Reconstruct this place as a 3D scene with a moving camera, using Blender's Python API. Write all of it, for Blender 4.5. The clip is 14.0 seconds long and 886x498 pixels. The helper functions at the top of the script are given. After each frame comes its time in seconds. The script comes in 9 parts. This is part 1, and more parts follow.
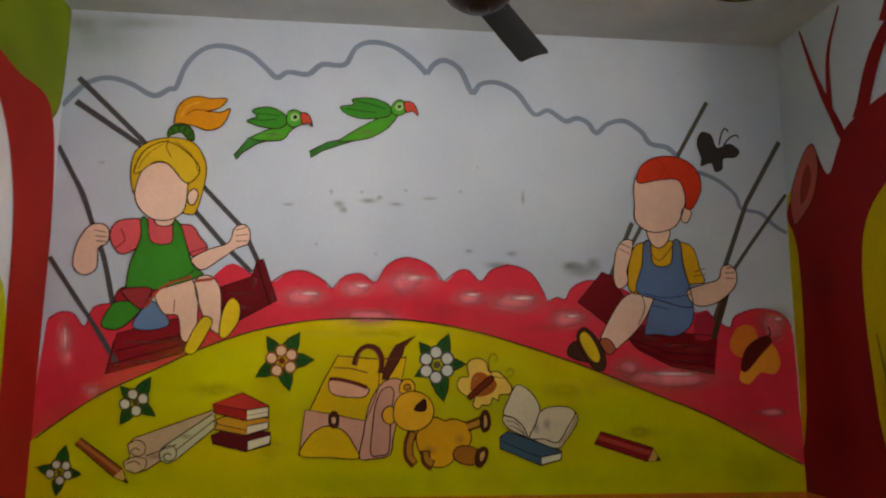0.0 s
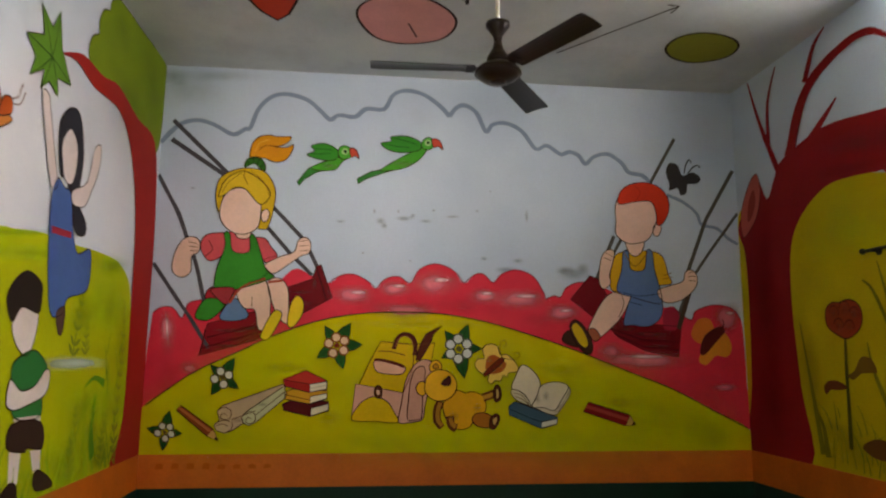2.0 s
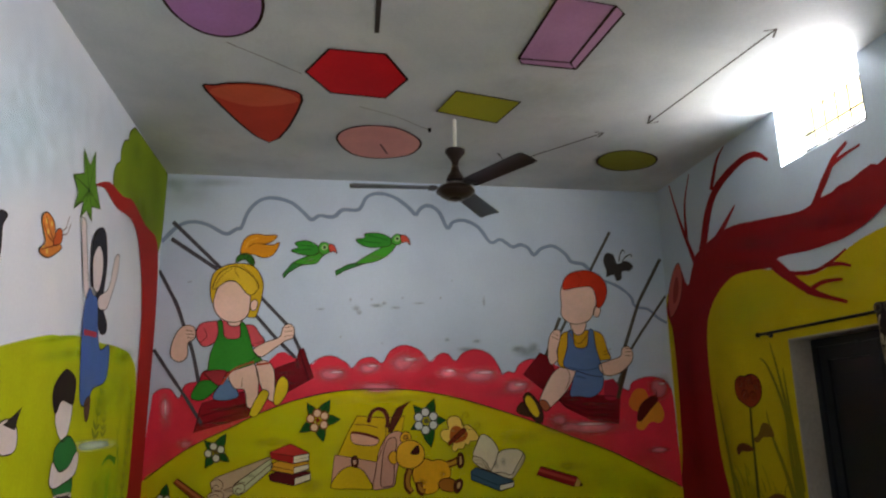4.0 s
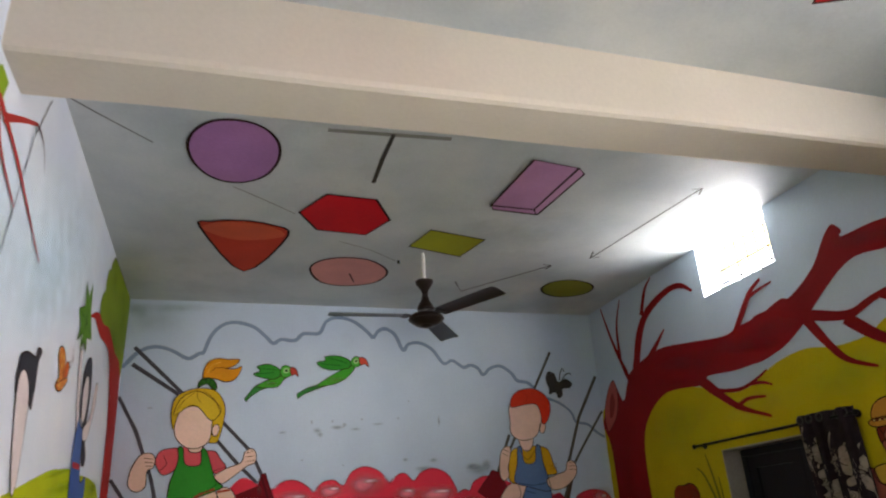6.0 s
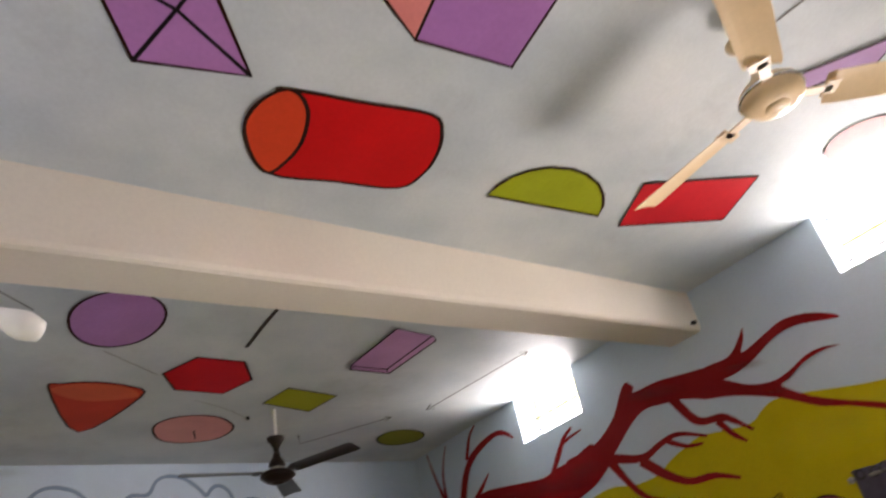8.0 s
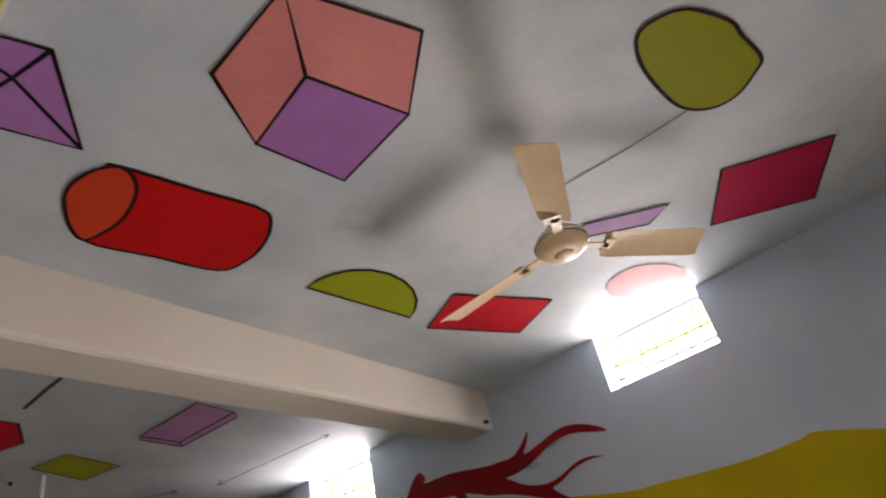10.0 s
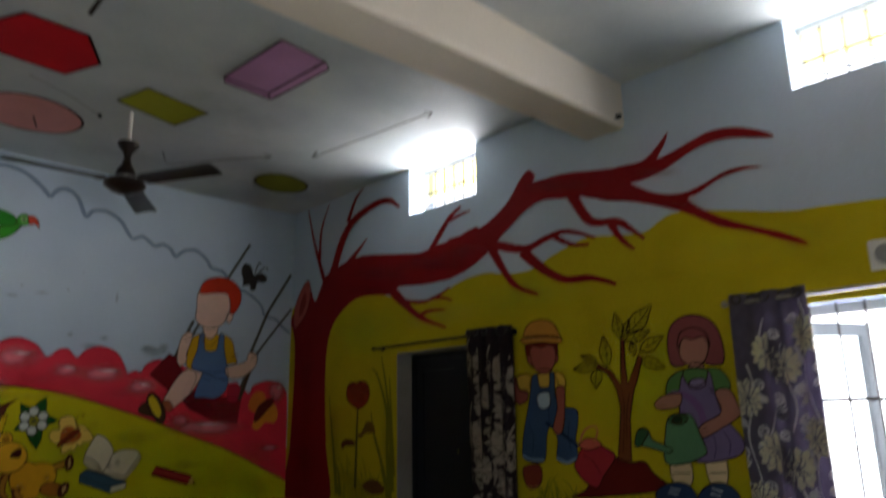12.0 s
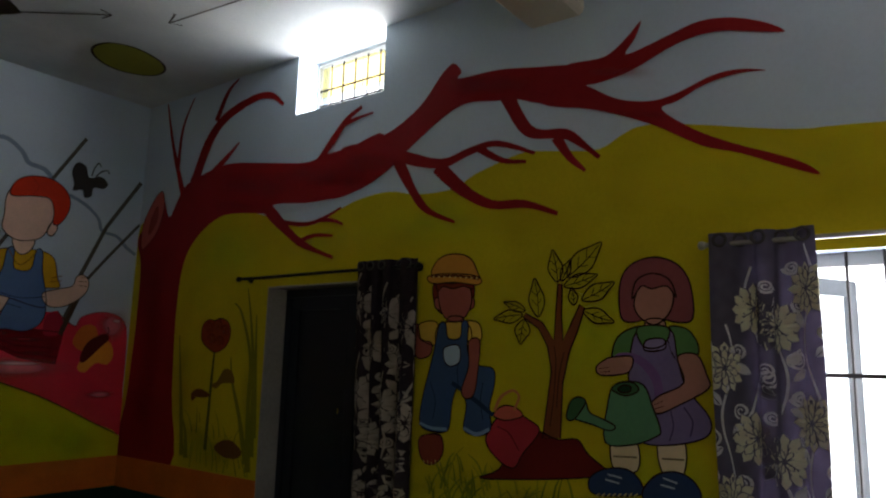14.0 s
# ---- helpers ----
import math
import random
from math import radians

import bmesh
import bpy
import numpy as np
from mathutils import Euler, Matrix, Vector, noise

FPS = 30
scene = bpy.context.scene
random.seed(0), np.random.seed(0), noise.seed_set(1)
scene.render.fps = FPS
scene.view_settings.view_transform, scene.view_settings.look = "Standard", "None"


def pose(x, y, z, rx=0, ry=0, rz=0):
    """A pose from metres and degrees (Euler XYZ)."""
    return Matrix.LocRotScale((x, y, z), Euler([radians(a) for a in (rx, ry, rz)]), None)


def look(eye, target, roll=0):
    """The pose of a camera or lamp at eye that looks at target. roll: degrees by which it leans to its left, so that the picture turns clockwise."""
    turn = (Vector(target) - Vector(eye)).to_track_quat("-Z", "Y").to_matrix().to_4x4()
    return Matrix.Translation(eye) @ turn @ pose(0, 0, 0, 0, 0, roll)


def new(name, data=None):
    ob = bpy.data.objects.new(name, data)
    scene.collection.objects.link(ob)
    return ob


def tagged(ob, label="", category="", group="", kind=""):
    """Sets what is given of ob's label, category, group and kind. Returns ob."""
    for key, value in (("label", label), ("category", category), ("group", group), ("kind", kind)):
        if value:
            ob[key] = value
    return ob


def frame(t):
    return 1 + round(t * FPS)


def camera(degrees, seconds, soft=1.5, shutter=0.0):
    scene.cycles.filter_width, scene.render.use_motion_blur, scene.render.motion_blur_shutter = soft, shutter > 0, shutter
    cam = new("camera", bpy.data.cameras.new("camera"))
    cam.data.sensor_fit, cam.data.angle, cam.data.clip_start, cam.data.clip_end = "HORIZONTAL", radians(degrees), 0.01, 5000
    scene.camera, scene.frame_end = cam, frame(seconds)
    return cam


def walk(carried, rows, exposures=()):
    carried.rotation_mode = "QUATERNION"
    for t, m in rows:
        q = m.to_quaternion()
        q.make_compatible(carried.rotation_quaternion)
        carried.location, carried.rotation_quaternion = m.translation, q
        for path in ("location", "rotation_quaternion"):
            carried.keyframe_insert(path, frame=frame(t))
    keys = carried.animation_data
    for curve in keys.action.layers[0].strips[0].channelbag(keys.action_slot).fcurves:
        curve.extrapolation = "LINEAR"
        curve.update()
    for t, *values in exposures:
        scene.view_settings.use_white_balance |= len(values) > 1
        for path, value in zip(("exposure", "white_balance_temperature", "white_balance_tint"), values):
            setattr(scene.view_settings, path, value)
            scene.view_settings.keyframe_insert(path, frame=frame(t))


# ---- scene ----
cam = camera(65.1, 14.0, soft=2.1, shutter=0.5)
PATH = [
    (0, (1.507, -3.357, 1.628), (1.704, -1.39, 1.934), 0.4),
    (0.5, (1.531, -3.557, 1.613), (1.695, -1.582, 1.884), 1.3),
    (1, (1.455, -3.756, 1.578), (1.72, -1.794, 1.859), 1.9),
    (1.5, (1.329, -3.97, 1.566), (1.673, -2.014, 1.807), 1.0),
    (2, (1.253, -4.199, 1.528), (1.47, -2.235, 1.841), 0.4),
    (2.5, (1.203, -4.463, 1.495), (1.484, -2.513, 1.837), -0.4),
    (2.7, (1.2, -4.541, 1.51), (1.441, -2.588, 1.867), -1.1),
    (4.8, (1.079, -5.031, 1.62), (1.453, -3.154, 2.2), -0.7),
    (5, (1.024, -5.071, 1.603), (1.424, -3.21, 2.217), -1.0),
    (5.5, (0.826, -5.049, 1.623), (1.401, -3.265, 2.32), -3.9),
    (6, (0.657, -5.116, 1.609), (1.243, -3.363, 2.373), -3.7),
    (6.5, (0.533, -5.221, 1.589), (1.154, -3.497, 2.39), -4.7),
    (7, (0.414, -5.315, 1.592), (1.11, -3.676, 2.503), -5.5),
    (7.5, (0.276, -5.314, 1.638), (1.146, -3.827, 2.653), -8.6),
    (8, (0.067, -5.373, 1.629), (1.163, -4.049, 2.652), -12.1),
    (8.5, (-0.023, -5.492, 1.643), (1.127, -4.32, 2.785), -12.4),
    (8.7, (-0.073, -5.54, 1.637), (1.104, -4.408, 2.791), -13.4),
    (10.8, (0.082, -5.571, 1.659), (1.59, -4.746, 2.682), -11.9),
    (11, (0.146, -5.517, 1.614), (1.668, -4.603, 2.536), -9.5),
    (11.5, (0.345, -5.238, 1.611), (1.82, -4.06, 2.273), -3.5),
    (12, (0.566, -5.027, 1.556), (1.915, -3.63, 2.034), -0.9),
    (12.5, (0.9, -4.794, 1.536), (2.266, -3.346, 1.729), 1.5),
    (13, (1.123, -4.523, 1.556), (2.662, -3.27, 1.809), 2.5),
    (13.5, (1.183, -4.397, 1.635), (2.771, -3.21, 1.901), 1.9),
    (14, (1.189, -4.377, 1.617), (2.773, -3.198, 1.941), 1.5),
]
EXPOSURES = [(0.0, 1.6, 7400, 22), (1.5, 1.6, 7300, 20), (2.5, 1.6, 7000, 18), (5.0, 1.26, 6500, 17), (6.5, 1.45, 6500, 17), (7.5, 1.36, 6900, 22), (8.0, 1.3, 6800, 22), (8.5, 0.85, 6700, 26), (11.0, 0.6, 6700, 24), (11.5, 0.52, 6200, 15),
             (12.0, 0.4, 6250, 14), (12.5, 0.22, 6300, 16), (13.0, 0.5, 6300, 15), (13.5, 0.13, 6300, 14), (14.0, 0.08, 6300, 14)]
walk(cam, [(t, look(eye, target, roll)) for t, eye, target, roll in PATH], EXPOSURES)

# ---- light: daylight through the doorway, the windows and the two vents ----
world = bpy.data.worlds.new("sky")
scene.world = world
world.use_nodes = True
sky = world.node_tree.nodes.new("ShaderNodeTexSky")
sky.sky_type = "NISHITA"
sky.sun_disc = False
sky.sun_elevation = radians(50)
sky.sun_rotation = radians(0)
world.node_tree.links.new(sky.outputs[0], world.node_tree.nodes["Background"].inputs[0])
world.node_tree.nodes["Background"].inputs[1].default_value = 0.115

sun = new("sun", bpy.data.lights.new("sun", "SUN"))
sun.data.energy = 4.0
sun.data.angle = radians(0.5)
sun.data.color = (1.0, 0.95, 0.88)
sun.matrix_world = look((0.5, 4, 6), (0, 0, 0))


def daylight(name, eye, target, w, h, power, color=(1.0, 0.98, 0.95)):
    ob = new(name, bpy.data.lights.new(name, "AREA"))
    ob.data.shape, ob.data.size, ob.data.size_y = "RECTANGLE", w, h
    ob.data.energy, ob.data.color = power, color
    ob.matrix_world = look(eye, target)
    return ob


W, L, H, T = 3.65, 6.5, 3.3, 0.24          # room: x 0..W, y -L..0, wall thickness
V1, V2 = (-2.15, -1.50), (-4.75, -4.08)   # the two vents in the east wall
VZ = 2.955
WIN1, WIN2 = (-2.33, -1.37), (-4.78, -3.85)
WZ0, WZ1 = 0.755, 2.0
DOOR = (-6.25, -5.25)
DOOR_H = 2.6
daylight("daylight_vent", (W + 0.146, sum(V1) / 2, 3.12), (W - 1, sum(V1) / 2, 3.09), 0.64, 0.33, 9.5)
daylight("daylight_vent", (W + 0.146, sum(V2) / 2, 3.12), (W - 1, sum(V2) / 2, 3.09), 0.66, 0.33, 8.5)
daylight("daylight_window", (W + T + 0.05, sum(WIN2) / 2, 1.38), (W - 1, sum(WIN2) / 2, 1.38), 0.9, 1.2, 42)
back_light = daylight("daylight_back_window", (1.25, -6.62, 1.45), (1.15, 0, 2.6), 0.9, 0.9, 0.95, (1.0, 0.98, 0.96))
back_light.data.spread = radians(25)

# ---- materials ----
MATS = {}


def rgb(h):
    """Linear colour from a hex string."""
    c = [int(h[i:i + 2], 16) / 255 for i in (0, 2, 4)]
    return tuple(v / 12.92 if v <= 0.04045 else ((v + 0.055) / 1.055) ** 2.4 for v in c)


def paint_mat(name, col, var=0.12, rough=0.55, scale=3.0, bump=0.06, dirt=0.0, feather=False, col2=None, metal=0.0, gloss=0.3):
    """Painted plaster: two scales of tone, fine relief, and stains where asked."""
    m = bpy.data.materials.new(name)
    m.use_nodes = True
    nt = m.node_tree
    b = nt.nodes["Principled BSDF"]
    N, K = nt.nodes.new, nt.links.new
    co = N("ShaderNodeTexCoord")
    geo = N("ShaderNodeNewGeometry")
    big, fine = N("ShaderNodeTexNoise"), N("ShaderNodeTexNoise")
    big.inputs["Scale"].default_value, big.inputs["Detail"].default_value = scale, 4
    fine.inputs["Scale"].default_value, fine.inputs["Detail"].default_value = 60, 5
    K(geo.outputs["Position"], big.inputs["Vector"])
    K(geo.outputs["Position"], fine.inputs["Vector"])
    ramp = N("ShaderNodeMapRange")
    ramp.inputs["From Min"].default_value, ramp.inputs["From Max"].default_value = 0.3, 0.7
    K(big.outputs["Fac"], ramp.inputs["Value"])
    mix = N("ShaderNodeMix")
    mix.data_type = "RGBA"
    c2 = rgb(col2) if col2 else None
    c = rgb(col)
    mix.inputs["A"].default_value = (*[min(1, v * (1 + var)) for v in c], 1)
    mix.inputs["B"].default_value = (*(c2 or [v * (1 - var) for v in c]), 1)
    K(ramp.outputs["Result"], mix.inputs["Factor"])
    out = mix.outputs["Result"]
    gr = N("ShaderNodeMapRange")
    gr.inputs["From Min"].default_value, gr.inputs["From Max"].default_value = 0.3, 0.7
    gr.inputs["To Min"].default_value, gr.inputs["To Max"].default_value = 1 - var * 0.6, 1 + var * 0.4
    K(fine.outputs["Fac"], gr.inputs["Value"])
    mul = N("ShaderNodeVectorMath")
    mul.operation = "SCALE"
    K(out, mul.inputs[0])
    K(gr.outputs["Result"], mul.inputs["Scale"])
    out = mul.outputs[0]
    if dirt:
        st = N("ShaderNodeTexNoise")
        st.inputs["Scale"].default_value, st.inputs["Detail"].default_value = 1.7, 8
        st.inputs["Roughness"].default_value = 0.7
        K(geo.outputs["Position"], st.inputs["Vector"])
        sr = N("ShaderNodeMapRange")
        sr.inputs["From Min"].default_value, sr.inputs["From Max"].default_value = 0.55, 0.75
        sr.inputs["To Max"].default_value = dirt
        K(st.outputs["Fac"], sr.inputs["Value"])
        dm = N("ShaderNodeMix")
        dm.data_type = "RGBA"
        dm.inputs["B"].default_value = (0.16, 0.15, 0.13, 1)
        K(sr.outputs["Result"], dm.inputs["Factor"])
        K(out, dm.inputs["A"])
        out = dm.outputs["Result"]
    K(out, b.inputs["Base Color"])
    b.inputs["Roughness"].default_value = rough
    b.inputs["Metallic"].default_value = metal
    b.inputs["Specular IOR Level"].default_value = gloss
    if bump:
        bp = N("ShaderNodeBump")
        bp.inputs["Strength"].default_value, bp.inputs["Distance"].default_value = bump, 0.01
        K(fine.outputs["Fac"], bp.inputs["Height"])
        K(bp.outputs["Normal"], b.inputs["Normal"])
    if feather:
        at = N("ShaderNodeAttribute")
        at.attribute_name = "fade"
        am = N("ShaderNodeMath")
        am.operation = "MULTIPLY"
        am.inputs[1].default_value = feather
        K(at.outputs["Fac"], am.inputs[0])
        nm = N("ShaderNodeMath")
        nm.operation = "MULTIPLY"
        nr = N("ShaderNodeMapRange")
        nr.inputs["From Min"].default_value, nr.inputs["From Max"].default_value = 0.3, 0.6
        nr.inputs["To Min"].default_value = 0.55
        K(big.outputs["Fac"], nr.inputs["Value"])
        K(am.outputs[0], nm.inputs[0])
        K(nr.outputs["Result"], nm.inputs[1])
        K(nm.outputs[0], b.inputs["Alpha"])
    MATS[name] = m
    return m


def M(name):
    """A paint by name; colours written as hex make their own paint, those with a mark before them a thin brushed-out one."""
    if name in MATS:
        return MATS[name]
    if name[0] in "~^-":
        return paint_mat(name, name[1:], var=0.06, rough=0.65, scale=9, bump=0.04, gloss=0.12, feather={"~": 0.45, "^": 0.85, "-": 0.25}[name[0]])
    return paint_mat(name, name, var=0.08, rough=0.65, scale=4, bump=0.04, gloss=0.12)


paint_mat("sky_paint", "c3d0dc", var=0.05, rough=0.5, scale=1.3, dirt=0.10, col2="b4c4d4")
paint_mat("west_paint", "e6e8ec", var=0.04, rough=0.5, scale=1.1, dirt=0.05, col2="d2dcec")
paint_mat("ceiling_paint", "cfd2d0", var=0.07, rough=0.6, scale=1.9, dirt=0.22, col2="b6bfc2")
paint_mat("beam_paint", "e2d8c8", var=0.05, rough=0.6, scale=1.5, dirt=0.06)
paint_mat("reveal_plaster", "f0e4d4", var=0.07, rough=0.8, scale=9, bump=0.35, dirt=0.2)
paint_mat("rough_plaster", "dcc8b0", var=0.2, rough=0.9, scale=22, bump=0.9, dirt=0.3, col2="b8a088")
paint_mat("dado_paint", "0c3022", var=0.2, rough=0.35, scale=2)
paint_mat("floor_stone", "5c5a52", var=0.2, rough=0.5, scale=2, dirt=0.2)
# grey for the shuttered window's white reveal, with its dimness in the colour
paint_mat("concrete", "9b968c", var=0.15, rough=0.85, scale=2, dirt=0.2)
paint_mat("white_wood", "d8dadb", var=0.05, rough=0.45, scale=4)
paint_mat("shutter_paint", "181e28", var=0.15, rough=0.4, scale=4, dirt=0.1)
paint_mat("iron", "2a2826", var=0.2, rough=0.45, scale=20, metal=0.6)
paint_mat("fan_brown", "20150f", var=0.15, rough=0.35, scale=10, bump=0.0)
paint_mat("fan_dark", "181513", var=0.15, rough=0.3, scale=10, bump=0.0)
paint_mat("fan_cream", "e6caa0", var=0.05, rough=0.3, scale=6, bump=0.0, dirt=0.15)
paint_mat("chrome", "d8d4cc", var=0.05, rough=0.15, scale=10, bump=0.0, metal=1.0)
paint_mat("curtain_cloth", "6a6474", var=0.15, rough=0.9, scale=30, bump=0.2)
paint_mat("curtain_dull", "c4b6a4", var=0.2, rough=0.9, scale=30, bump=0.2)
paint_mat("curtain_brown", "3c3238", var=0.2, rough=0.9, scale=30, bump=0.2)
paint_mat("curtain_print", "fbf0d4", var=0.15, rough=0.9, scale=30, bump=0.2)
paint_mat("curtain_leaf", "f6f2ee", var=0.15, rough=0.9, scale=30, bump=0.2)
paint_mat("earth", "9a8a6c", var=0.25, rough=0.95, scale=0.4)
paint_mat("white_plastic", "e9e7e0", var=0.03, rough=0.3, scale=8, bump=0.0)
for n in ("curtain_dull", "curtain_cloth", "curtain_brown", "curtain_print", "curtain_leaf"):
    # thin cloth lets some daylight through
    nt = MATS[n].node_tree
    tr, mx = nt.nodes.new("ShaderNodeBsdfTranslucent"), nt.nodes.new("ShaderNodeMixShader")
    b = nt.nodes["Principled BSDF"]
    nt.links.new(b.inputs["Base Color"].links[0].from_socket, tr.inputs["Color"])
    mx.inputs[0].default_value = 0.45
    nt.links.new(b.outputs[0], mx.inputs[1])
    nt.links.new(tr.outputs[0], mx.inputs[2])
    nt.links.new(mx.outputs[0], nt.nodes["Material Output"].inputs["Surface"])


def glass_mat(name, col, rough=0.05, trans=1.0):
    m = bpy.data.materials.new(name)
    m.use_nodes = True
    b = m.node_tree.nodes["Principled BSDF"]
    b.inputs["Base Color"].default_value = (*col, 1)
    b.inputs["Roughness"].default_value = rough
    b.inputs["Transmission Weight"].default_value = trans
    b.inputs["IOR"].default_value = 1.45
    MATS[name] = m
    return m


glass_mat("yellow_pane", (1.0, 0.86, 0.38), 0.2)
glass_mat("clear_pane", (0.95, 0.97, 0.97), 0.05)


# even white glow for the backdrop panel, in place of outdoor brightness
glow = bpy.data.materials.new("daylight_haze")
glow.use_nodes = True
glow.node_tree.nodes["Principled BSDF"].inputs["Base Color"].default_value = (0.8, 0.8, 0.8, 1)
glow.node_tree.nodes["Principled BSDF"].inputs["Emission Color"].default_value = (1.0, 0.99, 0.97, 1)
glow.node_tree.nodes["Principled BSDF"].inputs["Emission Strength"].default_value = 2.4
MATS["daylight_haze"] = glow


# ---- mesh helpers ----
def mesh_of(bm, name, mats, smooth=False):
    me = bpy.data.meshes.new(name)
    bmesh.ops.recalc_face_normals(bm, faces=bm.faces)
    bm.to_mesh(me)
    bm.free()
    for m in (mats if isinstance(mats, (list, tuple)) else [mats]):
        me.materials.append(M(m) if isinstance(m, str) else m)
    if smooth:
        for p in me.polygons:
            p.use_smooth = True
    return me


def part(name, bm, mats, parent=None, label="", smooth=False):
    ob = new(name, mesh_of(bm, name, mats, smooth))
    if parent:
        ob.parent = parent
        ob.matrix_parent_inverse = parent.matrix_basis.inverted()
    if label:
        ob["label"] = label
    return ob


def thing(name, label, category, at=(0, 0, 0), group="", kind=""):
    ob = new(name)
    ob.empty_display_size = 0.1
    ob.location = at
    return tagged(ob, label, category, group, kind)


def box(bm, x0, x1, y0, y1, z0, z1, bevel=0.0):
    r = bmesh.ops.create_cube(bm, size=1, matrix=Matrix.LocRotScale(((x0 + x1) / 2, (y0 + y1) / 2, (z0 + z1) / 2), None, (x1 - x0, y1 - y0, z1 - z0)))
    if bevel:
        es = {e for v in r["verts"] for e in v.link_edges}
        bmesh.ops.bevel(bm, geom=list(es), offset=bevel, segments=2, affect="EDGES")
    return bm


def boxes(*bs, bevel=0.0):
    bm = bmesh.new()
    for b in bs:
        box(bm, *b, bevel=bevel)
    return bm


def cyl(bm, p, q, r, r2=None, n=12):
    p, q = Vector(p), Vector(q)
    d = q - p
    m = Matrix.Translation((p + q) / 2) @ d.to_track_quat("Z", "Y").to_matrix().to_4x4()
    bmesh.ops.create_cone(bm, cap_ends=True, segments=n, radius1=r, radius2=r if r2 is None else r2, depth=d.length, matrix=m)
    return bm


def lathe(bm, prof, c, n=32):
    """A turned body: prof is (radius, height) pairs from bottom to top, round the upright through c."""
    rings = []
    for r, z in prof:
        rings.append([bm.verts.new((c[0] + r * math.cos(2 * math.pi * i / n), c[1] + r * math.sin(2 * math.pi * i / n), c[2] + z)) for i in range(n)])
    for a, b in zip(rings, rings[1:]):
        for i in range(n):
            bm.faces.new((a[i], a[(i + 1) % n], b[(i + 1) % n], b[i]))
    bm.faces.new(rings[0][::-1])
    bm.faces.new(rings[-1])
    return bm


# ---- the room ----

setting = lambda ob, label, cat: tagged(ob, label, cat, kind="structure")
setting(part("floor", boxes((-T, W + T, -L - T, T, -0.15, 0)), "floor_stone"), "grey polished stone floor of the classroom", "floor")
# ceiling slab, with a hand-plastered face
bm = bmesh.new()
bmesh.ops.create_grid(bm, x_segments=60, y_segments=90, size=0.5, matrix=Matrix.LocRotScale((W / 2, -L / 2, H), None, (W, L, 1)))
for v in bm.verts:
    v.co.z += 0.0014 * noise.noise(v.co * 2.3) + 0.0005 * noise.noise(v.co * 9)
box(bm, -T, W + T, -L - T, T, H + 0.012, H + 0.2)
setting(part("ceiling", bm, "ceiling_paint"), "off-white plastered ceiling with painted shapes", "ceiling")
# beam with softly rounded lower edges
bm = bmesh.new()
prof = [(-3.235, H), (-3.237, 3.03), (-3.23, 3.012), (-3.215, 3.003), (-3.0, 3.003), (-2.985, 3.012), (-2.98, 3.03), (-2.98, H)]
nx = 40
rows = []
for i in range(nx + 1):
    x = W * i / nx
    rows.append([bm.verts.new((x, y + 0.006 * noise.noise((x * 1.5, y, z)), z + (0.006 * noise.noise((x * 1.3, y * 2, 4)) - 0.03 + 0.075 * x / W if z < H else 0.002))) for y, z in prof])
for a, b in zip(rows, rows[1:]):
    for i in range(len(prof) - 1):
        bm.faces.new((a[i], a[i + 1], b[i + 1], b[i]))
setting(part("beam", bm, "beam_paint", smooth=False), "cream painted concrete ceiling beam across the room", "beam")
north = setting(part("wall_north", boxes((-T, W + T, 0, T, 0, H + 0.1)), "sky_paint"), "pale blue wall with a painted playground mural", "wall")
setting(part("wall_south", boxes((-T, 0.65, -L - T, -L, 0, H + 0.1), (1.85, W + T, -L - T, -L, 0, H + 0.1), (0.65, 1.85, -L - T, -L, 0, 0.85), (0.65, 1.85, -L - T, -L, 2.05, H + 0.1)), "west_paint"), "plain pale blue plaster wall with an open window", "wall")
east = setting(part("wall_east", boxes(
    (W, W + T, WIN1[1], -0.0, 0, VZ), (W, W + T, WIN1[0], WIN1[1], 0, WZ0), (W, W + T, WIN1[0], WIN1[1], WZ1, VZ),
    (W, W + T, WIN2[1], WIN1[0], 0, VZ), (W, W + T, WIN2[0], WIN2[1], 0, WZ0), (W, W + T, WIN2[0], WIN2[1], WZ1, VZ),
    (W, W + T, -L, WIN2[0], 0, VZ),
    (W, W + T, V1[1], 0, VZ, H + 0.1), (W, W + T, V2[1], V1[0], VZ, H + 0.1), (W, W + T, -L, V2[0], VZ, H + 0.1)), "sky_paint"),
    "pale grey-blue wall painted with a spreading red tree", "wall")
